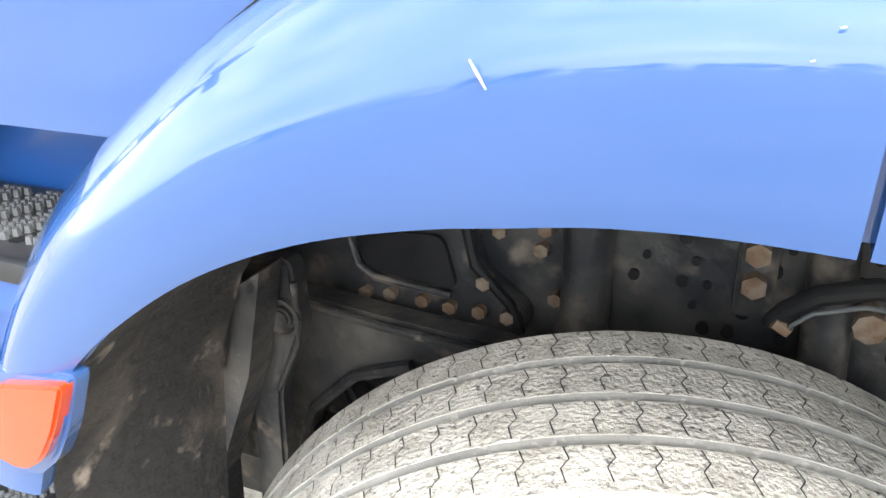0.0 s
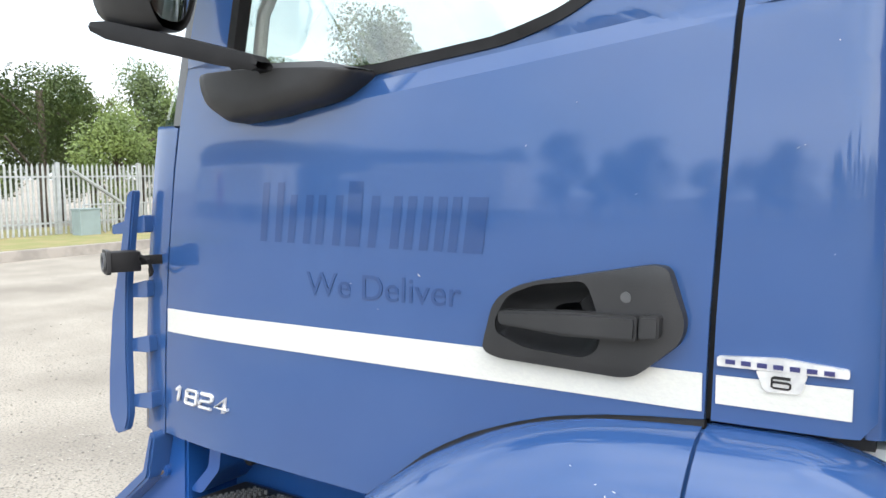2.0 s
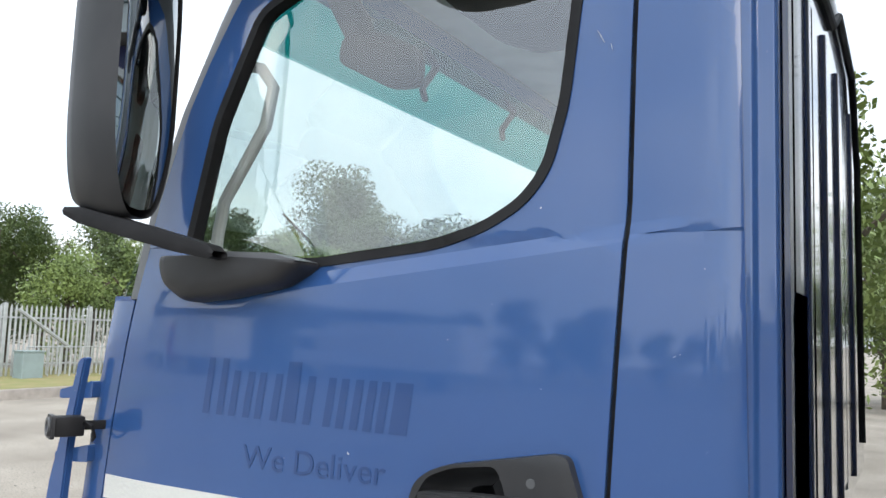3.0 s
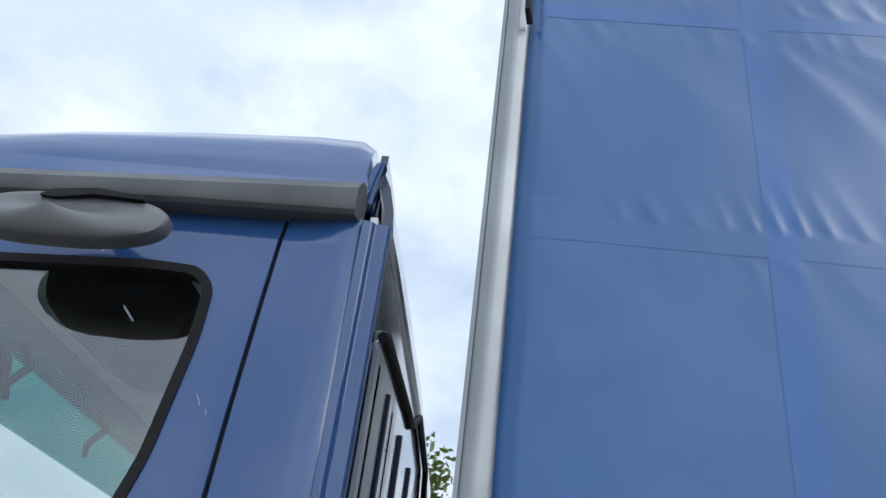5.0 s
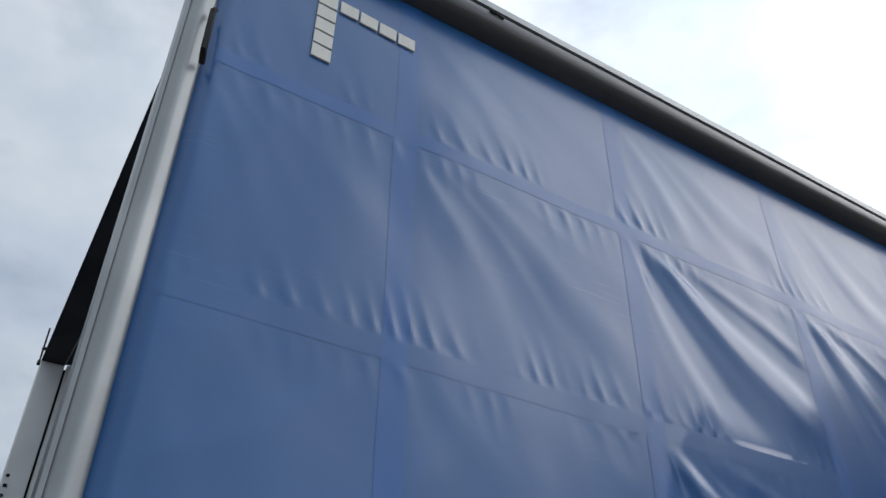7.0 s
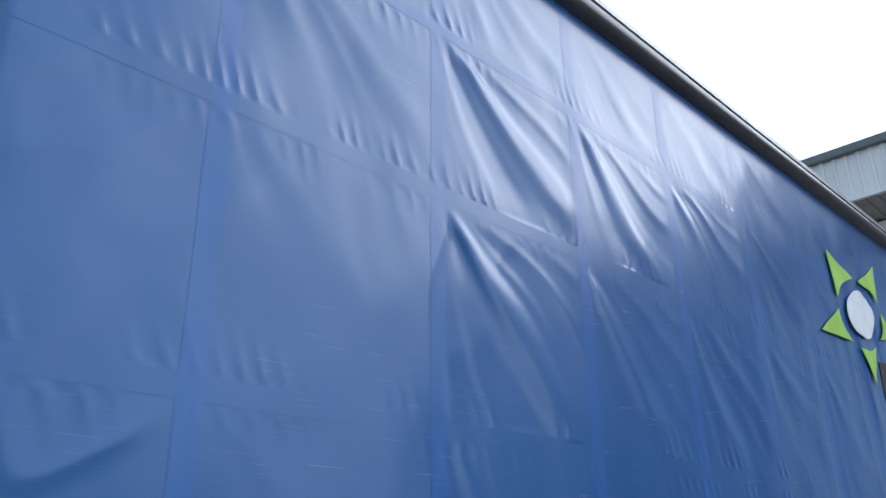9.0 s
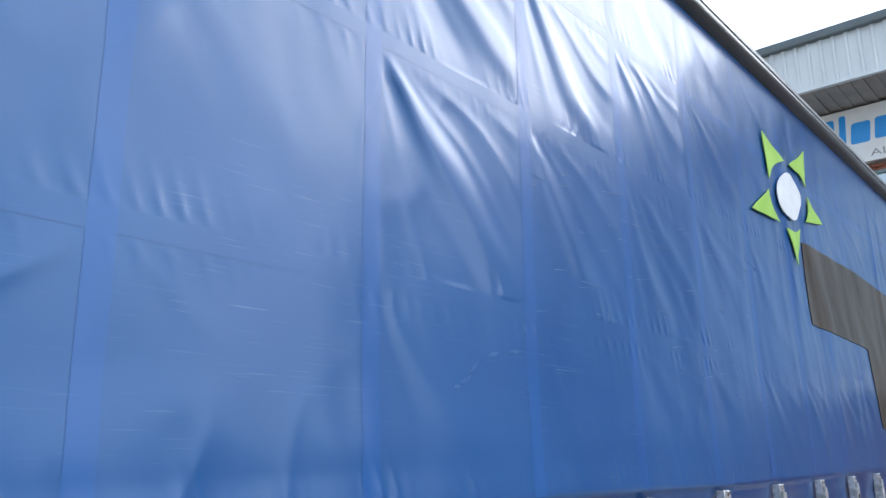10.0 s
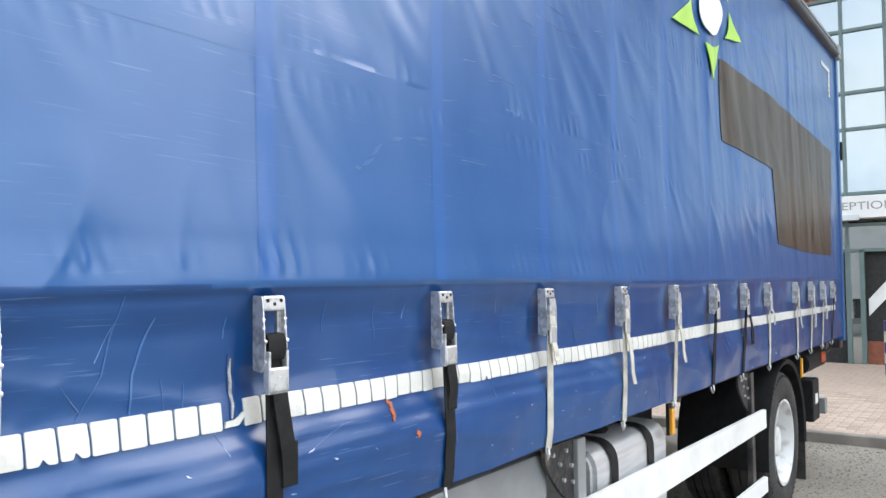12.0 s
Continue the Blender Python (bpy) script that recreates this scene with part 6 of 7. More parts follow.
        if not curl and ln > 0.15:
            end = rows[-1]
            part("tail_pad", box(end[0] - 0.021, end[0] + 0.021, end[1] - 0.004, end[1] + 0.006, end[2] - 0.004, end[2] + 0.085, 0.002), strap, tail_ob, "folded stitched strap end")
    return bk


BUCKLES = [(1.462, STRAP_W, None, 0), (2.035, STRAP_B, (0.235, 0.035, 0), 0), (2.645, STRAP_B, (0.16, 0.012, 0), 0), (3.235, STRAP_W, (0.105, 0.015, 1), 1), (3.835, STRAP_W, (0.25, 0.045, 1), 1), (4.445, STRAP_W, (0.22, 0.05, 1), 1), (5.03, STRAP_B, None, 1), (5.62, STRAP_B, (0.20, 0.09, 0), 1), (6.21, STRAP_W, (0.12, 0.10, 0), 1), (7.03, STRAP_W, (0.20, 0.06, 1), 1), (7.55, STRAP_W, (0.20, 0.05, 0), 1), (8.06, STRAP_W, (0.16, 0.05, 0), 1), (8.52, STRAP_B, None, 1)]
for x, strap, tail, closed in BUCKLES:
    buckle(x, 1.611, strap, tail, closed)

# tear, rust scuffs and scrapes on the skirt
def scrape(name, points, half, mat, off=0.0014, label=""):
    """A tapering scratch along a few points."""
    k = len(points) - 1
    wide = [half * (0.35 + 0.65 * math.sin(math.pi * (i + 0.3) / (k + 0.6))) for i in range(k + 1)]
    vinyl(name, [(x - w, z) for (x, z), w in zip(points, wide)] + [(x + w, z) for (x, z), w in reversed(list(zip(points, wide)))], mat, off, label)


rr = random.Random(240)
for cx, cz, tall, wide, n in ((2.428, 1.332, 0.052, 0.011, 22), (2.512, 1.265, 0.020, 0.009, 8)):
    for i in range(n):
        v = rr.uniform(-0.5, 0.5)
        px, pz, pr = cx + rr.uniform(-1, 1) * wide * (0.55 - v * -0.6), cz + v * tall, rr.uniform(0.0018, 0.0058)
        vinyl("paint_scuff", [(px + pr * math.cos(a * 0.9) * rr.uniform(0.5, 1.3), pz + 1.3 * pr * math.sin(a * 0.9) * rr.uniform(0.5, 1.3)) for a in range(7)], RUST_MARK, 0.003 + 0.0001 * i, "orange paint scuff on the curtain")
scrape("tear_lens", [(1.960, 1.500), (1.963, 1.470), (1.966, 1.440), (1.962, 1.405), (1.956, 1.372)], 0.011, GHOST, 0.0022, "dark sunken edge of the tear")
scrape("curtain_tear", [(1.961, 1.492), (1.959, 1.466), (1.962, 1.444), (1.958, 1.424), (1.959, 1.400), (1.955, 1.376)], 0.0040, PRIMER, 0.0040, "torn gash showing pale backing")
vinyl("torn_tape", [(1.934, 1.361), (1.970, 1.362), (1.990, 1.378), (1.984, 1.386), (1.962, 1.374), (1.936, 1.372)], TAPE, 0.006)
for pts, half in (([(1.731, 1.618), (1.715, 1.55), (1.703, 1.486), (1.659, 1.415)], 0.0022), ([(1.796, 1.58), (1.775, 1.53), (1.760, 1.48), (1.755, 1.414)], 0.0045), ([(1.960, 1.573), (1.957, 1.532)], 0.004),
                  ([(1.866, 1.455), (1.861, 1.407)], 0.0020), ([(1.817, 1.468), (1.823, 1.412)], 0.0014), ([(2.271, 1.325), (2.22, 1.305), (2.163, 1.284)], 0.0016), ([(2.235, 1.60), (2.232, 1.53)], 0.0016),
                  ([(2.40, 1.59), (2.41, 1.50)], 0.0016), ([(4.245, 1.215), (4.247, 1.12)], 0.004), ([(4.245, 1.214), (4.38, 1.212), (4.515, 1.206)], 0.003), ([(3.02, 1.56), (3.01, 1.46)], 0.0018), ([(3.46, 1.50), (3.50, 1.42)], 0.0018)):
    scrape("scrape_mark", [(x - 0.016, z) for x, z in pts], half * 0.6, SCUFF)

# ---- under the body ----
def tank_shape(y0, y1, z0, z1, r):
    return rounded([(y0, z0), (y1, z0), (y1, z1), (y0, z1)], r, 8)


tank = sub("fuel_tank", "polished aluminium fuel tank with black straps")
part("tank_shell", prism(tank_shape(-0.06, 0.55, 0.45, 0.99, 0.10), 3.76, 4.56, None, 0.02, plane="yz"), ALU, tank, smooth=True)
for xx in (3.90, 4.30):
    part("tank_band", loft([[(x, p[0], p[1]) for p in tank_shape(-0.068, 0.558, 0.442, 0.998, 0.105)] for x in (xx, xx + 0.07)], None, True), BLACK, tank, "black rubber tank strap", smooth=True)
part("filler_cap", cyl((4.10, 0.10, 0.985), (4.10, 0.07, 1.03), 0.045, n=20, bevel=0.006), BLACK, tank, smooth=True)
part("filler_hose", tube([(4.10, 0.12, 1.0), (4.2, 0.14, 1.05), (4.35, 0.2, 1.02)], 0.015), BLACK, tank, smooth=True)
locker = sub("side_locker", "plain grey metal side locker under the body")
part("locker_box", box(2.2, 3.40, -0.05, 0.5, 0.50, 1.05, 0.02), ALU_PAINT, locker, smooth=True)
air = sub("air_tanks", "black air tanks and boxes between the chassis rails")
part("battery_box", box(4.75, 5.75, 0.45, 1.0, 0.42, 1.02, 0.02), BLACK, air)
for z in (0.58, 0.86):
    part("air_tank", cyl((4.2, 1.25, z), (6.1, 1.25, z), 0.13, n=20, bevel=0.02), BLACK, air, smooth=True)
part("far_skirt", box(2.2, 6.2, 2.30, 2.36, 0.35, 1.08, 0.01), BLACK, air)
guard = sub("side_guard", "white side guard rails on steel posts")
for z0, z1 in ((0.72, 0.835), (0.325, 0.42)):
    part("guard_rail", prism([(3.45, z0 - 0.01), (6.17, z0 - 0.012), (6.17, z1 - 0.014), (3.45, z1 + 0.02)], -0.125, -0.095, None, 0.003), WHITE, guard, "white guard rail")
for xx in (3.58, 5.98):
    part("guard_post", box(xx - 0.035, xx + 0.03, -0.095, -0.06, 0.30, 1.07, 0.004), GRIME if xx > 5 else ALU_PAINT, guard, "steel guard post")
    part("post_bracket", prism(rounded([(xx - 0.26, 1.07), (xx, 1.07), (xx, 0.84), (xx - 0.05, 0.84), (xx - 0.14, 0.90), (xx - 0.24, 1.0)], 0.04), -0.075, -0.062), GRIME, guard, "perforated steel bracket")
    for dx, dz in ((-0.2, 1.04), (-0.15, 1.0), (-0.1, 1.04), (-0.05, 0.92), (-0.06, 0.98), (-0.12, 0.94)):
        part("bracket_bolt", cyl((xx + dx, -0.085, dz), (xx + dx, -0.07, dz), 0.008, n=8), STEEL, guard)
for xx, zt, zz in ((4.50, 1.055, 0.935), (7.36, 1.04, 0.90)):
    lm = sub("side_marker", "small amber side marker hanging under the curtain")
    part("marker_lens", box(xx - 0.018, xx + 0.018, -0.115, -0.10, zz, zt, 0.003), AMBER, lm)
    part("marker_back", box(xx - 0.022, xx + 0.022, -0.10, -0.085, zz - 0.004, zt + 0.02, 0.002), BLACK, lm)
RX = 6.93
wheel("rear_wheel", "rear lorry wheel with white rim and black tyre", TYRE, RX, -0.07, 0.22, 0.492, 0.485, False)
wheel("inner_rear_wheel", "inner rear wheel behind the outer one", TYRE, RX, 0.26, 0.54, 0.492, 0.485, False)
mud = sub("rear_mudguard", "black plastic rear mudguard with flap")
secs = []
for i in range(25):
    a = radians(190 - 200 * i / 24)
    secs.append([(RX + 0.575 * math.cos(a), -0.085, 0.49 + 0.545 * math.sin(a)), (RX + 0.60 * math.cos(a), -0.095, 0.49 + 0.575 * math.sin(a)), (RX + 0.60 * math.cos(a), -0.05, 0.49 + 0.58 * math.sin(a)), (RX + 0.60 * math.cos(a), 0.5, 0.49 + 0.58 * math.sin(a)), (RX + 0.58 * math.cos(a), 0.5, 0.49 + 0.55 * math.sin(a))])
part("guard_shell", loft(secs, None, True), BLACK, mud, smooth=True)
part("mud_flap", box(RX + 0.60, RX + 0.62, -0.08, 0.5, 0.10, 0.55), TYRE, mud)
lift = sub("tail_lift", "folded tail lift gear with black boxes under the rear")
part("lift_ram", cyl((8.0, 0.05, 0.93), (8.9, 0.05, 0.93), 0.09, n=20, bevel=0.01), BLACK, lift, smooth=True)
part("lift_label", box(8.55, 8.72, -0.045, -0.038, 0.90, 0.99), ORANGE, lift)
part("control_box", box(8.02, 8.28, -0.06, 0.2, 0.46, 0.80, 0.01), BLACK, lift)
part("box_label", box(8.10, 8.20, -0.064, -0.060, 0.60, 0.68), WHITE, lift)
part("lift_arm", box(8.35, 9.9, 0.25, 0.33, 0.52, 0.63, 0.005), ALU_PAINT, lift)
part("rear_bumper", box(8.9, 9.0, 0.0, 2.3, 0.40, 0.54, 0.006), ALU_PAINT, lift)
part("lift_link", tube([(8.9, 0.0, 0.95), (9.15, 0.0, 0.98), (9.3, 0.02, 1.03)], 0.02), GRIME, lift, smooth=True)
part("rear_latch", box(9.15, 9.30, -0.10, 0.0, 0.98, 1.08, 0.01), GRIME, lift)

# ---- behind the cab ----
gear = sub("cab_rear_gear", "glossy dark ribs with painted silver sheen, pipes and wind deflector behind the cab")
# some ribs are silver grey to stand in for bright streaks reflected in the gloss
for y, x, mt in ((0.12, 0.800, BLACK_GLOSS), (0.20, 0.797, ALU_PAINT), (0.30, 0.806, BLACK_GLOSS), (0.40, 0.800, BLACK_GLOSS), (0.48, 0.797, ALU_PAINT), (0.60, 0.808, BLACK_GLOSS), (0.76, 0.798, ALU_PAINT), (0.92, 0.808, BLACK_GLOSS), (1.15, 0.800, ALU_PAINT), (1.40, 0.808, BLACK_GLOSS)):
    part("vertical_rib", prism(rounded([(0.785, y - 0.03), (x, y - 0.018), (x, y + 0.018), (0.785, y + 0.03)], 0.006), 1.58, 2.54 + 0.05 * y, None, 0.0, "xy"), mt, gear, smooth=True)
part("rear_press", prism(rounded([(0.10, 1.60), (0.36, 1.60), (0.40, 1.72), (0.40, 1.98), (0.30, 2.02), (0.10, 2.02)], 0.03), 0.785, 0.80, plane="yz"), PAINT_IN, gear, smooth=True)
for z in (1.93, 1.98):
    part("bolt", cyl((0.79, 0.10, z), (0.80, 0.10, z), 0.008, n=8), GRIME, gear)
part("deflector", loft([[(0.774 + (x - 0.774) * k + dx, y, 2.84 + (z - 2.84) * k + dz) for x, z in rounded([(0.744, 2.938), (0.757, 2.944), (0.776, 2.905), (0.790, 2.85), (0.797, 2.79), (0.793, 2.764), (0.780, 2.745), (0.773, 2.765), (0.772, 2.80), (0.764, 2.86), (0.752, 2.912)], 0.004)] for y, dx, dz, k in ((0.080, -0.006, 0.0, 0.02), (0.078, -0.006, 0.0, 0.96), (0.086, -0.006, 0.0, 1.0), (0.20, -0.004, 0.006, 1.0), (1.15, 0.0, 0.03, 1.0), (2.10, -0.004, 0.006, 1.0), (2.22, -0.006, 0.0, 1.0))], None, True), BLACK_GLOSS, gear, "black roof rear deflector", smooth=40)
part("deflector_flange", prism(rounded([(0.720, 2.845), (0.731, 2.925), (0.739, 2.943), (0.757, 2.947), (0.748, 2.900), (0.744, 2.842)], 0.004), 0.050, 0.080, None, 0.002), PAINT, gear, "blue folded flange at the roof's rear corner")
part("flange_rib", tube([(0.734, 0.047, 2.85), (0.741, 0.047, 2.905), (0.749, 0.049, 2.942)], 0.003, 6), PAINT, gear, smooth=True)
part("rear_outer_panel", prism(rounded([(0.07, 1.60), (0.07, 2.57), (0.12, 2.60), (0.65, 2.65), (0.80, 2.66), (0.93, 2.73), (1.38, 2.71), (1.57, 2.48), (1.60, 1.60)], 0.02), 0.792, 0.800, plane="yz"), BLACK_GLOSS, gear, "glossy dark pressed rear panel", smooth=True)
part("panel_edge", tube([(0.803, 0.08, 2.585), (0.803, 0.12, 2.605), (0.805, 0.65, 2.655), (0.806, 0.80, 2.665), (0.810, 0.93, 2.735), (0.812, 1.38, 2.715), (0.812, 1.57, 2.48), (0.812, 1.60, 1.65)], 0.010, 8), BLACK, gear, smooth=True)
part("silencer", cyl((0.86, 0.45, 1.45), (0.86, 1.0, 1.45), 0.075, n=24, bevel=0.01), PLASTIC_MID, gear, smooth=True)
part("gear_frame", box(0.80, 0.93, 0.25, 1.9, 1.28, 1.34), GRIME, gear)
for y in (0.30, 0.36):
    part("bolt", cyl((0.80, y, 1.31), (0.79, y, 1.31), 0.008, n=8), GRIME, gear)

# ---- yard surroundings ----
def leaf_cloud(name, r, h, z0, n, mat, parent, seed, size=0.115):
    """A crown of many small leaf clumps with an uneven outline and gaps."""
    rr = random.Random(seed)
    blobs = []
    for _ in range(16):
        a, q = rr.uniform(0, 6.283), rr.uniform(0, 1) ** 0.6
        zz = rr.uniform(0, 1)
        wide = r * (0.45 + 0.75 * math.sin(math.pi * min(0.95, zz + 0.12)))
        blobs.append((wide * 0.65 * q * math.cos(a), wide * 0.65 * q * math.sin(a), z0 + h * zz, r * rr.uniform(0.28, 0.5)))
    verts, faces = [], []
    for i in range(n):
        bx, by, bz, br = rr.choice(blobs)
        d = Vector((rr.gauss(0, 1), rr.gauss(0, 1), rr.gauss(0, 1))).normalized() * br * rr.uniform(0.55, 1.05)
        c = Vector((bx, by, bz)) + d * (1.0 if rr.random() < 0.8 else 0.6)
        u = Vector((rr.gauss(0, 1), rr.gauss(0, 1), rr.gauss(0, 1))).normalized()
        v = u.orthogonal().normalized()
        s = size * rr.uniform(0.5, 1.2)
        k = len(verts)
        verts += [c - u * s * 0.5, c + v * s * 0.3, c + u * s * 0.6, c - v * s * 0.3]
        faces.append((k, k + 1, k + 2, k + 3))
    return raw(name, [tuple(p) for p in verts], faces, mat, parent)


def tree(seed, h, r, mat, n):
    t = thing("tree", "bushy green broadleaf tree behind the fence", "tree", "trees behind the yard")
    rr = random.Random(seed)
    part("trunk", tube([(0, 0, 0), (0.05, 0.02, h * 0.25), (-0.03, 0.05, h * 0.5), (0.0, 0.0, h * 0.8)], 0.11, 8), BARK, t, smooth=True)
    for i in range(5):
        a = rr.uniform(0, 6.283)
        z = h * rr.uniform(0.25, 0.6)
        part("limb", tube([(0, 0, z), (r * 0.4 * math.cos(a), r * 0.4 * math.sin(a), z + h * 0.14), (r * 0.75 * math.cos(a), r * 0.75 * math.sin(a), z + h * 0.25)], 0.035, 6), BARK, t)
    leaf_cloud("crown", r, h * 0.72, h * 0.25, n, mat, t, seed)
    return t


protos = [tree(1, 6.2, 2.2, LEAF, 12500), tree(2, 5.4, 2.0, LEAF, 11000), tree(3, 4.2, 1.7, LEAF_Y, 8500)]
protos[0].location = (-31.0, 18.0, 0)
protos[1].location = (-29.0, 22.0, 0)
protos[2].location = (-26.0, 20.5, 0)
rng = random.Random(21)
spots = []
for i in range(30):
    f = i / 29
    a = radians(172 - 92 * f)
    d = 31 + rng.uniform(-2, 2) - 3 * f
    spots.append((d * math.cos(a), d * math.sin(a) * 0.95, rng.choice((0, 0, 1, 1, 2)), rng.uniform(0.9, 1.2)))
    if i % 3 == 0:
        spots.append(((d - 4) * math.cos(a + 0.03), (d - 4) * math.sin(a + 0.03) * 0.95, 2, rng.uniform(0.7, 0.95)))
for i in range(6):
    spots.append((7 + i * 3.2, 29 + rng.uniform(-1, 1), rng.choice((0, 1)), rng.uniform(0.9, 1.15)))
for i in range(7):
    spots.append((-25 + i * 2.0, 26 + rng.uniform(-1, 1), rng.choice((0, 1, 2)), rng.uniform(1.2, 1.4)))
spots.append((-0.6, 14.5, 2, 1.5))
for x, y, k, s in spots:
    copy_thing(protos[k], pose(x, y, 0, 0, 0, rng.uniform(0, 360)) @ Matrix.Scale(s, 4))
# the row of trees on the other side of the yard, mirrored in the paint
for i in range(46):
    copy_thing(protos[rng.choice((0, 1, 2))], pose(-62 + i * 2.5, -46 + rng.uniform(-3, 3), 0, 0, 0, rng.uniform(0, 360)) @ Matrix.Scale(rng.uniform(0.75, 1.1), 4))


# palisade fence with a gate brace, posts and a utility cabinet
FP, FD = Vector((-20.65, 11.75, 0.12)), Vector((-0.05, 1.0, 0)).normalized()
fence = thing("palisade_fence", "galvanised steel palisade fence along the yard edge", "fence")
FN = Vector((FD.y, -FD.x, 0))
ang = math.atan2(FD.y, FD.x)
pale_me = None
for i in range(-60, 90):
    p = FP + FD * (i * 0.155)
    if pale_me is None:
        bm = prism([(-0.034, 0.12), (0.034, 0.12), (0.034, 2.02), (0.0, 2.12), (-0.034, 2.02)], -0.006, 0.006)
        ob = part("pale", bm, GALV, fence)
        pale_me = ob.data
    else:
        ob = new("pale", pale_me)
        ob.parent = fence
    ob.location, ob.rotation_euler = p, (0, 0, ang)
for z in (0.45, 1.75):
    part("fence_rail", box(-9.5, 14, 0.01, 0.05, z - 0.025, z + 0.025), GALV, fence).matrix_local = Matrix.Translation(FP) @ Matrix.Rotation(ang, 4, "Z")
for i in range(-4, 6):
    p = FP + FD * (i * 2.75)
    ob = part("post", box(-0.06, 0.06, 0.0, 0.1, 0, 2.15, 0.005), GALV, fence)
    ob.matrix_local = Matrix.Translation(p - FN * 0.0) @ Matrix.Rotation(ang, 4, "Z")
brace = part("gate_brace", tube([(0.35, -0.04, 1.98), (2.1, -0.04, 0.9)], 0.05, 6), GALV, fence, "diagonal gate brace")
brace.matrix_local = Matrix.Translation(FP) @ Matrix.Rotation(ang, 4, "Z")
for i in range(10):
    ob = part("hoop_rail_upright", cyl((0.3 + i * 0.35, -0.6, 0), (0.3 + i * 0.35, -0.6, 0.95), 0.02, n=6), GALV, fence)
    ob.matrix_local = Matrix.Translation(FP) @ Matrix.Rotation(ang, 4, "Z")
ob = part("hoop_rail", cyl((0.3, -0.6, 0.95), (3.5, -0.6, 0.95), 0.02, n=6), GALV, fence)
ob.matrix_local = Matrix.Translation(FP) @ Matrix.Rotation(ang, 4, "Z")
cab_box = thing("utility_cabinet", "small grey green utility cabinet by the fence", "cabinet")
m = Matrix.Translation(FP + FD * 0.25 + FN * 0.8) @ Matrix.Rotation(ang, 4, "Z")
part("cabinet_body", box(-0.32, 0.32, -0.2, 0.2, 0.0, 0.82, 0.02), CONCRETE, cab_box).matrix_local = m
part("cabinet_lid", box(-0.34, 0.34, -0.22, 0.22, 0.82, 0.86, 0.01), CONCRETE, cab_box).matrix_local = m
verge = link("verge", box(-26, 30, -3.3, 3.5, -0.2, 0.12), GRASS)
verge.matrix_world = Matrix.Translation(FP) @ Matrix.Rotation(ang, 4, "Z") @ Matrix.Translation((0, -0.2, 0))
tagged(verge, "strip of dry grass along the fence", "verge", kind="structure")
kerb = link("verge_kerb", box(-26, 30, -3.5, -3.3, -0.2, 0.11, 0.01), KERB)
kerb.matrix_world = Matrix.Translation(FP) @ Matrix.Rotation(ang, 4, "Z") @ Matrix.Translation((0, -0.2, 0))
tagged(kerb, "worn concrete kerb of the verge", "kerb", kind="structure")

# ---- reception building ----
FX = 17.0
bld = thing("reception_building", "brick and glass reception building with a white clad canopy", "building")
part("wall_core", box(FX + 0.12, FX + 8, -15, 12, 0, 9.2), MORTAR, bld, "brick wall with pale joints")
# brick band over the glazing and piers
brick_me = None
for row in range(16):
    z = 6.86 + row * 0.075
    if 7.0 < z < 8.05:
        continue
    for i in range(15):
        y = -1.0 + i * 0.225 + (0.112 if row % 2 else 0)
        if brick_me is None:
            ob = part("brick", box(-0.02, 0.04, 0.005, 0.215, 0.005, 0.065, 0.004, seg=1), BRICK, bld)
            brick_me = ob.data
        else:
            ob = new("brick", brick_me)
            ob.parent = bld
        ob.location = (FX + 0.1, y, z)
verts, faces = [], []
for row in range(122):
    z = row * 0.075
    for i in range(120):
        y = -15 + i * 0.225 + (0.112 if row % 2 else 0)
        if -6.2 < y < 4.3 and (z > 2.7 or y > -1.55) and z < 8.2:
            continue
        k = len(verts)
        for px in (FX + 0.10, FX + 0.14):
            verts += [(px, y + 0.005, z + 0.005), (px, y + 0.215, z + 0.005), (px, y + 0.215, z + 0.065), (px, y + 0.005, z + 0.065)]
        faces += [(k + 3, k + 2, k + 1, k), (k, k + 1, k + 5, k + 4), (k + 2, k + 3, k + 7, k + 6), (k + 1, k + 2, k + 6, k + 5), (k + 3, k, k + 4, k + 7)]
bw = raw("brickwork", verts, faces, BRICK, bld, "red brickwork")
bw["kind"] = "stuff"
# glazing
YM = [-6.0, -5.06, -4.12, -3.18, -2.24, -1.30, -0.5, 0.22, 0.93, 1.70, 2.5, 3.3, 4.1]
ZM = [2.14, 2.60, 3.17, 4.35, 5.02, 6.17, 6.80]
for z in ZM:
    part("transom", box(FX - 0.05, FX + 0.06, (YM[0] if z > 2.6 else YM[5]) - 0.03, YM[-1] + 0.03, z - 0.03, z + 0.03, 0.004), FRAME, bld, "grey green window transom")
for y in YM:
    part("mullion", box(FX - 0.06, FX + 0.06, y - 0.028, y + 0.028, 2.1 if y > -1.4 else 2.62, 6.83, 0.004), FRAME, bld, "grey green window mullion")
for y0, y1 in zip(YM, YM[1:]):
    for z0, z1 in zip(ZM, ZM[1:]):
        if z0 == 2.60 or (z0 < 2.6 and y1 < -1.2):
            continue
        part("pane", box(FX + 0.005, FX + 0.015, y0 + 0.028, y1 - 0.028, z0 + 0.03, z1 - 0.03), DARKGLASS, bld)
# reception canopy band with its lettering
part("entrance_canopy", box(FX - 0.35, FX + 0.04, -6.1, 4.2, 2.70, 3.10, 0.01), SIGN, bld, "white entrance canopy band")
part("canopy_lip", box(FX - 0.42, FX - 0.35, 0.68, 4.2, 2.66, 2.76, 0.01), CLAD, bld)
text("reception_lettering", "RECEPTION", 0.20, SIGN_GREY, bld, pose(FX - 0.352, 1.42, 2.85, 0, 0, -90), 0.004, "grey lettering", 0, 1.25)
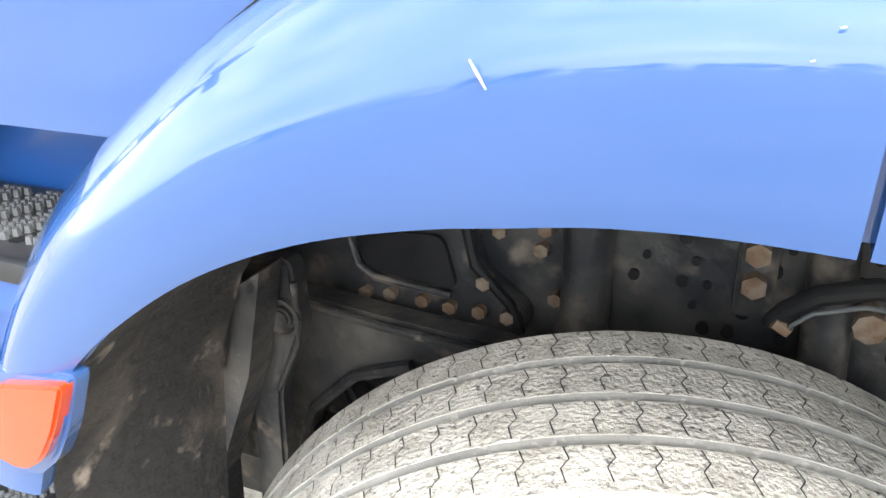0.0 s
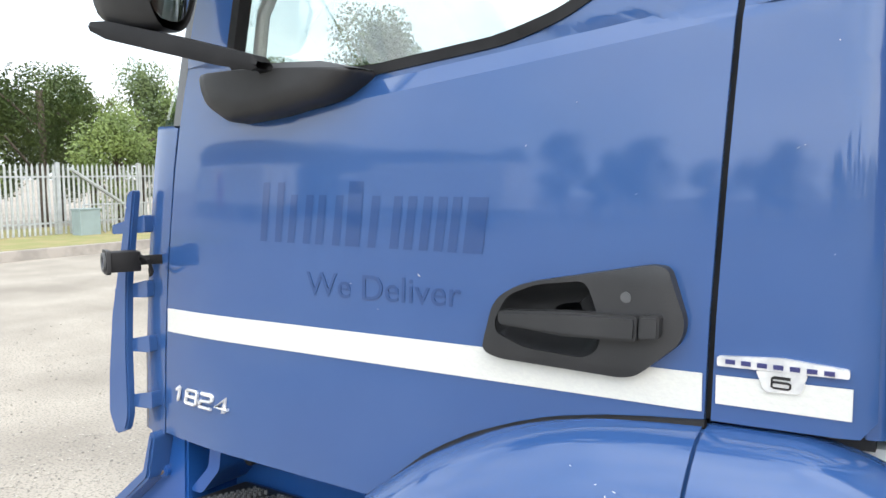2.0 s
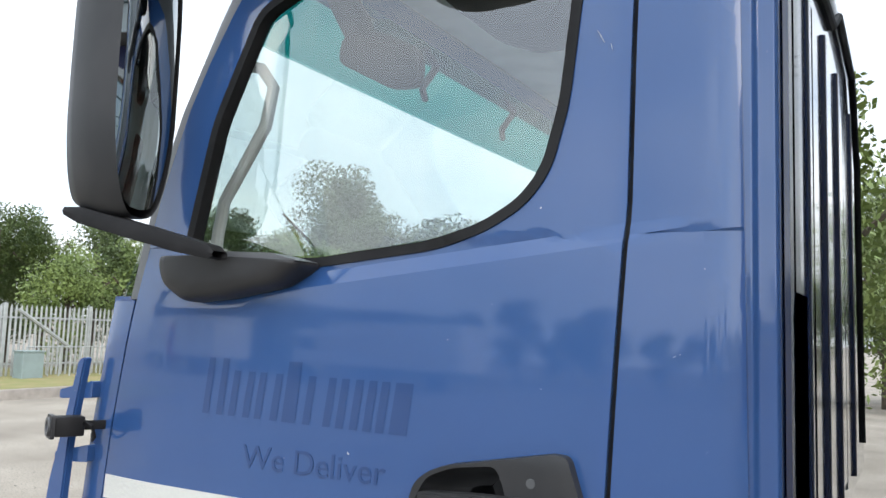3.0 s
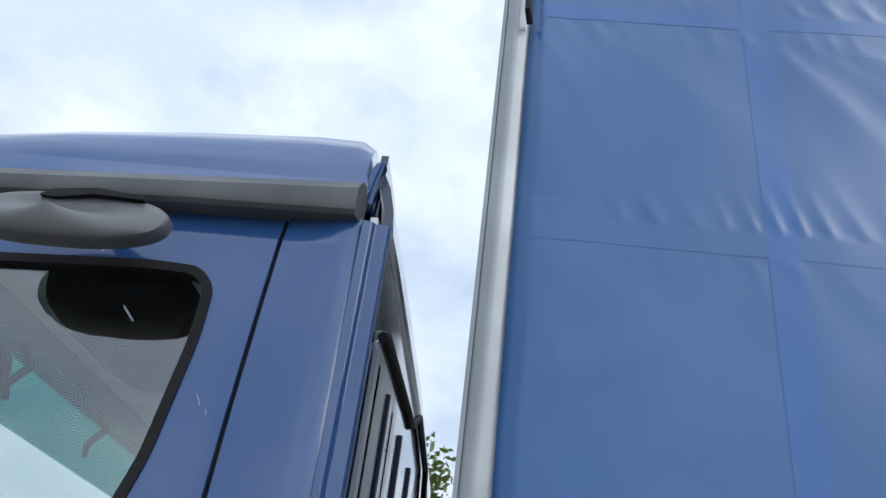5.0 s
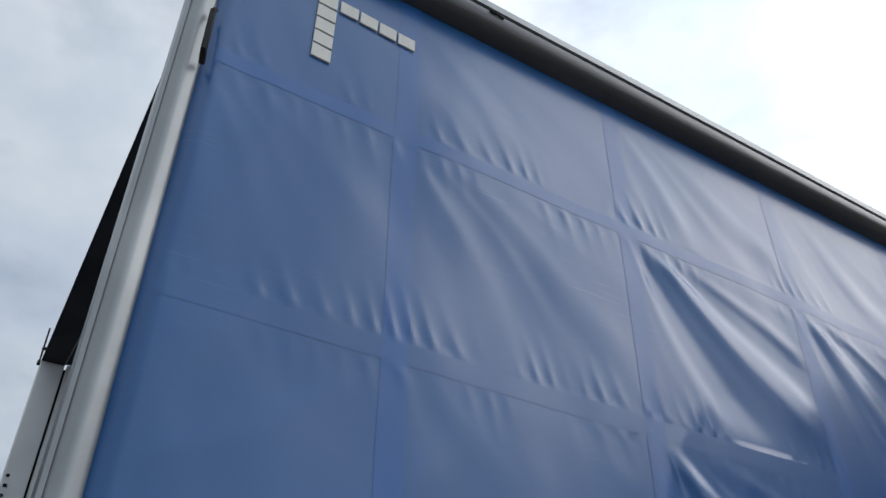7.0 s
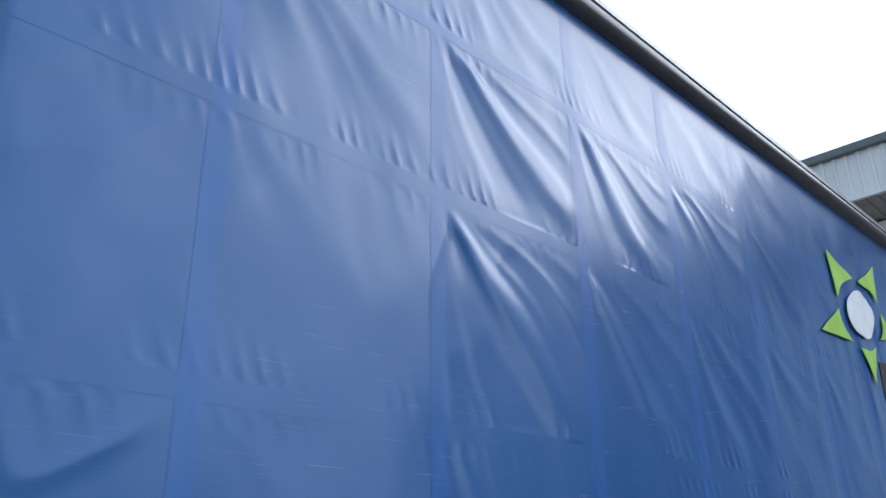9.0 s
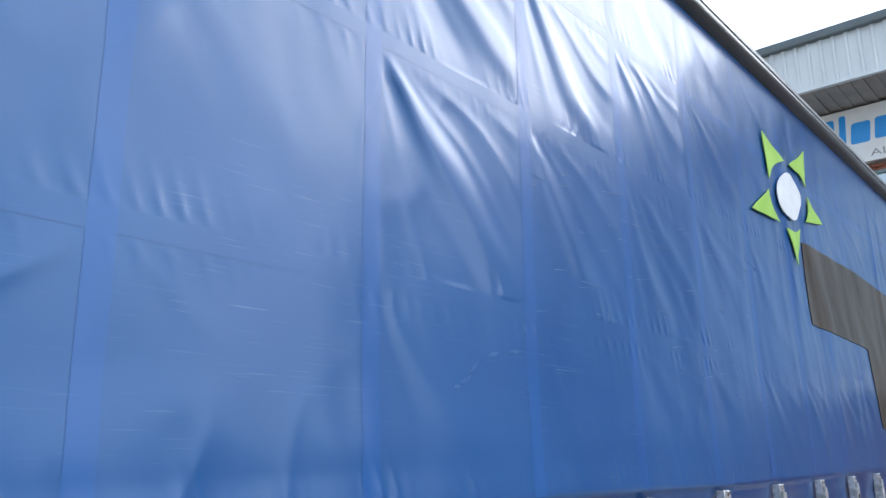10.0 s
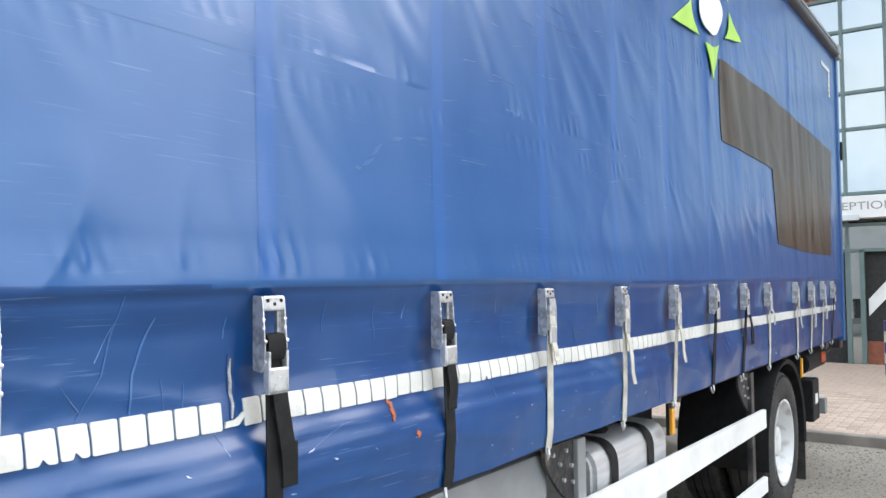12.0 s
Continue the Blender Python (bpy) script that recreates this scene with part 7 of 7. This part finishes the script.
# entrance: door frames, a stair and a dark sheet for the unlit lobby
part("lobby_back", box(FX + 3.0, FX + 3.1, -3, 4, 0, 2.6), TRIM_IN, bld)
part("lobby_ceiling", box(FX + 0.1, FX + 3.0, -3, 4, 2.58, 2.62), SOFFIT, bld)
for y in (0.93, 0.70, -1.0, 1.9):
    part("door_jamb", box(FX - 0.05, FX + 0.06, y - 0.04, y + 0.04, 0.0, 2.14, 0.004), FRAME, bld)
part("door_leaf", box(FX + 0.0, FX + 0.03, 0.72, 0.90, 0.0, 2.10), DARKGLASS, bld, "glazed door leaf")
# flat dark sheet whose colour stands in for the gloom indoors
part("lobby_shade", box(FX + 0.075, FX + 0.115, -1.3, 4.0, 0.05, 2.66), SEAT, bld)
part("lobby_stair", prism([(0.62, 0.95), (0.0, 1.65), (0.0, 1.80), (0.30, 1.62), (0.62, 1.25)], FX + 0.06, FX + 0.074, plane="yz"), WHITE, bld, "white stair flank in the lobby")
part("lobby_mat", box(FX + 0.06, FX + 0.074, -1, 0.66, 0.05, 0.5), BRICK, bld)
# sign board
part("sign_board", box(FX - 0.08, FX + 0.05, -5.0, 3.4, 7.03, 8.15, 0.006), SIGN, bld, "long white sign board")
for y, w2, h, z in ((2.45, .30, .62, 7.38), (2.06, .12, .64, 7.40), (1.86, .34, .42, 7.42), (1.44, .34, .42, 7.44), (1.00, .13, .64, 7.46)):
    part("sign_shape", prism(rounded([(y, z), (y - w2, z), (y - w2 - 0.05, z + h), (y - 0.05, z + h)], 0.06), FX - 0.09, FX - 0.078, plane="yz"), SIGN_BLUE, bld, "blue sign shape")
part("sign_shape", prism(rounded([(1.12, 7.90), (0.72, 7.93), (0.70, 8.01), (1.10, 7.98)], 0.02), FX - 0.096, FX - 0.0915, plane="yz"), SIGN_BLUE, bld)
part("sign_block", box(FX - 0.09, FX - 0.078, -5.0, 0.50, 7.36, 8.15), SIGN_NAVY, bld, "navy sign block")
part("sign_block_mark", box(FX - 0.095, FX - 0.088, 0.20, 0.32, 7.42, 8.08), SIGN, bld)
text("sign_lettering", "AL VEHICLE", 0.19, SIGN_GREY, bld, pose(FX - 0.082, 1.55, 7.12, 0, 0, -90), 0.003, "grey lettering", 0, 1.55)
# canopy: soffit and profiled fascia
part("soffit", box(FX - 1.3, FX + 0.2, -15, 12, 8.22, 8.27), SOFFIT, bld, "grey soffit under the eaves")
verts, faces = [], []
y, prof = -15.0, []
while y < 12:
    prof += [(y, 0.0), (y + 0.13, 0.0), (y + 0.15, 0.035), (y + 0.19, 0.035), (y + 0.21, 0.0)]
    y += 0.22
for py, d in prof:
    verts += [(FX - 1.30 - d, py, 8.25), (FX - 1.30 - d, py, 9.18)]
for i in range(len(prof) - 1):
    faces.append((2 * i, 2 * i + 1, 2 * i + 3, 2 * i + 2))
raw("fascia_sheet", verts, faces, CLAD, bld, "white profiled cladding")
part("fascia_back", box(FX - 1.28, FX + 0.1, -15, 12, 8.28, 9.16), CLAD, bld)
part("eaves_trim", box(FX - 1.42, FX - 1.22, -15, 12, 9.15, 9.32, 0.02), CLAD_D, bld)
part("fascia_drip", box(FX - 1.36, FX - 1.26, -15, 12, 8.20, 8.26), CLAD, bld)
for i in range(40):
    part("soffit_rib", box(FX - 1.25, FX, -4 + i * 0.22, -3.93 + i * 0.22, 8.19, 8.222), SOFFIT, bld)

# paving and kerb before the building
pav = link("pavement", box(9.75, FX + 0.1, -12, 11, -0.06, 0.085), MORTAR)
tagged(pav, "buff pink block paving before the entrance", "pavement", kind="structure")
kb = link("pavement_kerb", box(9.62, 9.748, -12, 11, -0.06, 0.10, 0.012), KERB)
tagged(kb, "pale concrete kerb edging the paving", "kerb", kind="structure")
blk = None
cnt = 0
vs2, fs2 = [], []
for i in range(72):
    for j in range(52):
        x, y = 9.76 + i * 0.1, -4.0 + j * 0.2 + (0.1 if i % 2 else 0)
        if 9.7 < x < 13.2 and -0.6 < y < 1.3 and cnt < 300:
            if blk is None:
                ob = part("paving_block", box(0.003, 0.097, 0.003, 0.197, 0.0, 0.012, 0.004, seg=1), PAVER, pav)
                blk = ob.data
            else:
                ob = new("paving_block", blk)
                ob.parent = pav
            ob.location = (x, y, 0.083)
            cnt += 1
        else:
            k = len(vs2)
            vs2 += [(x + 0.004, y + 0.004, 0.093), (x + 0.096, y + 0.004, 0.093), (x + 0.096, y + 0.196, 0.093), (x + 0.004, y + 0.196, 0.093)]
            fs2.append((k, k + 1, k + 2, k + 3))
pb = raw("paving_blocks", vs2, fs2, PAVER, pav)
pb["kind"] = "stuff"
bol = thing("striped_bollard", "navy and cream striped bollard on the paving", "bollard")
for i in range(6):
    part("bollard_band", cyl((14.0, 0.0, 0.09 + i * 0.155), (14.0, 0.0, 0.09 + (i + 1) * 0.155), 0.065, n=20), SIGN_NAVY if i % 2 else STRAP_W, bol)

# ---- across the yard, mirrored in the paint ----
def far_lorry(x, y, mat, ln, label):
    t = thing("parked_lorry", label, "lorry", "lorries across the yard")
    part("lorry_box", box(x, x + ln, y, y + 2.5, 1.0, 3.4, 0.03), WHITE, t)
    part("lorry_cab_shell", box(x - 2.0, x - 0.15, y + 0.1, y + 2.4, 0.6, 2.9, 0.12), mat, t)
    part("lorry_window", box(x - 1.7, x - 0.7, y + 2.38, y + 2.42, 1.8, 2.5), BLACK_GLOSS, t)
    for dx in (-1.2, ln - 1.2):
        part("lorry_wheel", cyl((x + dx, y + 2.1, 0.5), (x + dx, y + 2.45, 0.5), 0.5, n=20), TYRE, t)
    return t


far_lorry(-33.0, -29.0, RED, 5.0, "red lorry with a white box parked across the yard")
far_lorry(-41.5, -29.5, WHITE, 5.0, "white lorry parked across the yard")
far_lorry(-22.0, -30.0, WHITE, 7.0, "white lorry with a long box parked across the yard")
shed = thing("far_warehouse", "dark blue workshop with a white stripe across the yard", "warehouse")
part("warehouse_wall", box(-54, -33, -46, -35, 0, 4.9), CLAD_NAVY, shed)
part("warehouse_roof", prism([(-54.5, 4.9), (-32.5, 4.9), (-36, 5.7), (-50, 5.7)], -46.5, -34.6), CLAD_D, shed)
part("warehouse_stripe", box(-50, -33.5, -34.98, -34.94, 3.5, 3.95), WHITE, shed)
for i in range(4):
    part("warehouse_door", box(-52 + i * 4.6, -48.6 + i * 4.6, -34.98, -34.93, 0, 3.0), CLAD, shed)
unit = thing("far_unit", "grey trade unit across the yard", "warehouse")
part("unit_wall", box(-32, -23, -44, -35, 0, 4.6), CLAD_D, unit)
part("unit_door", box(-30, -26.5, -34.98, -34.93, 0, 3.2), CLAD, unit)
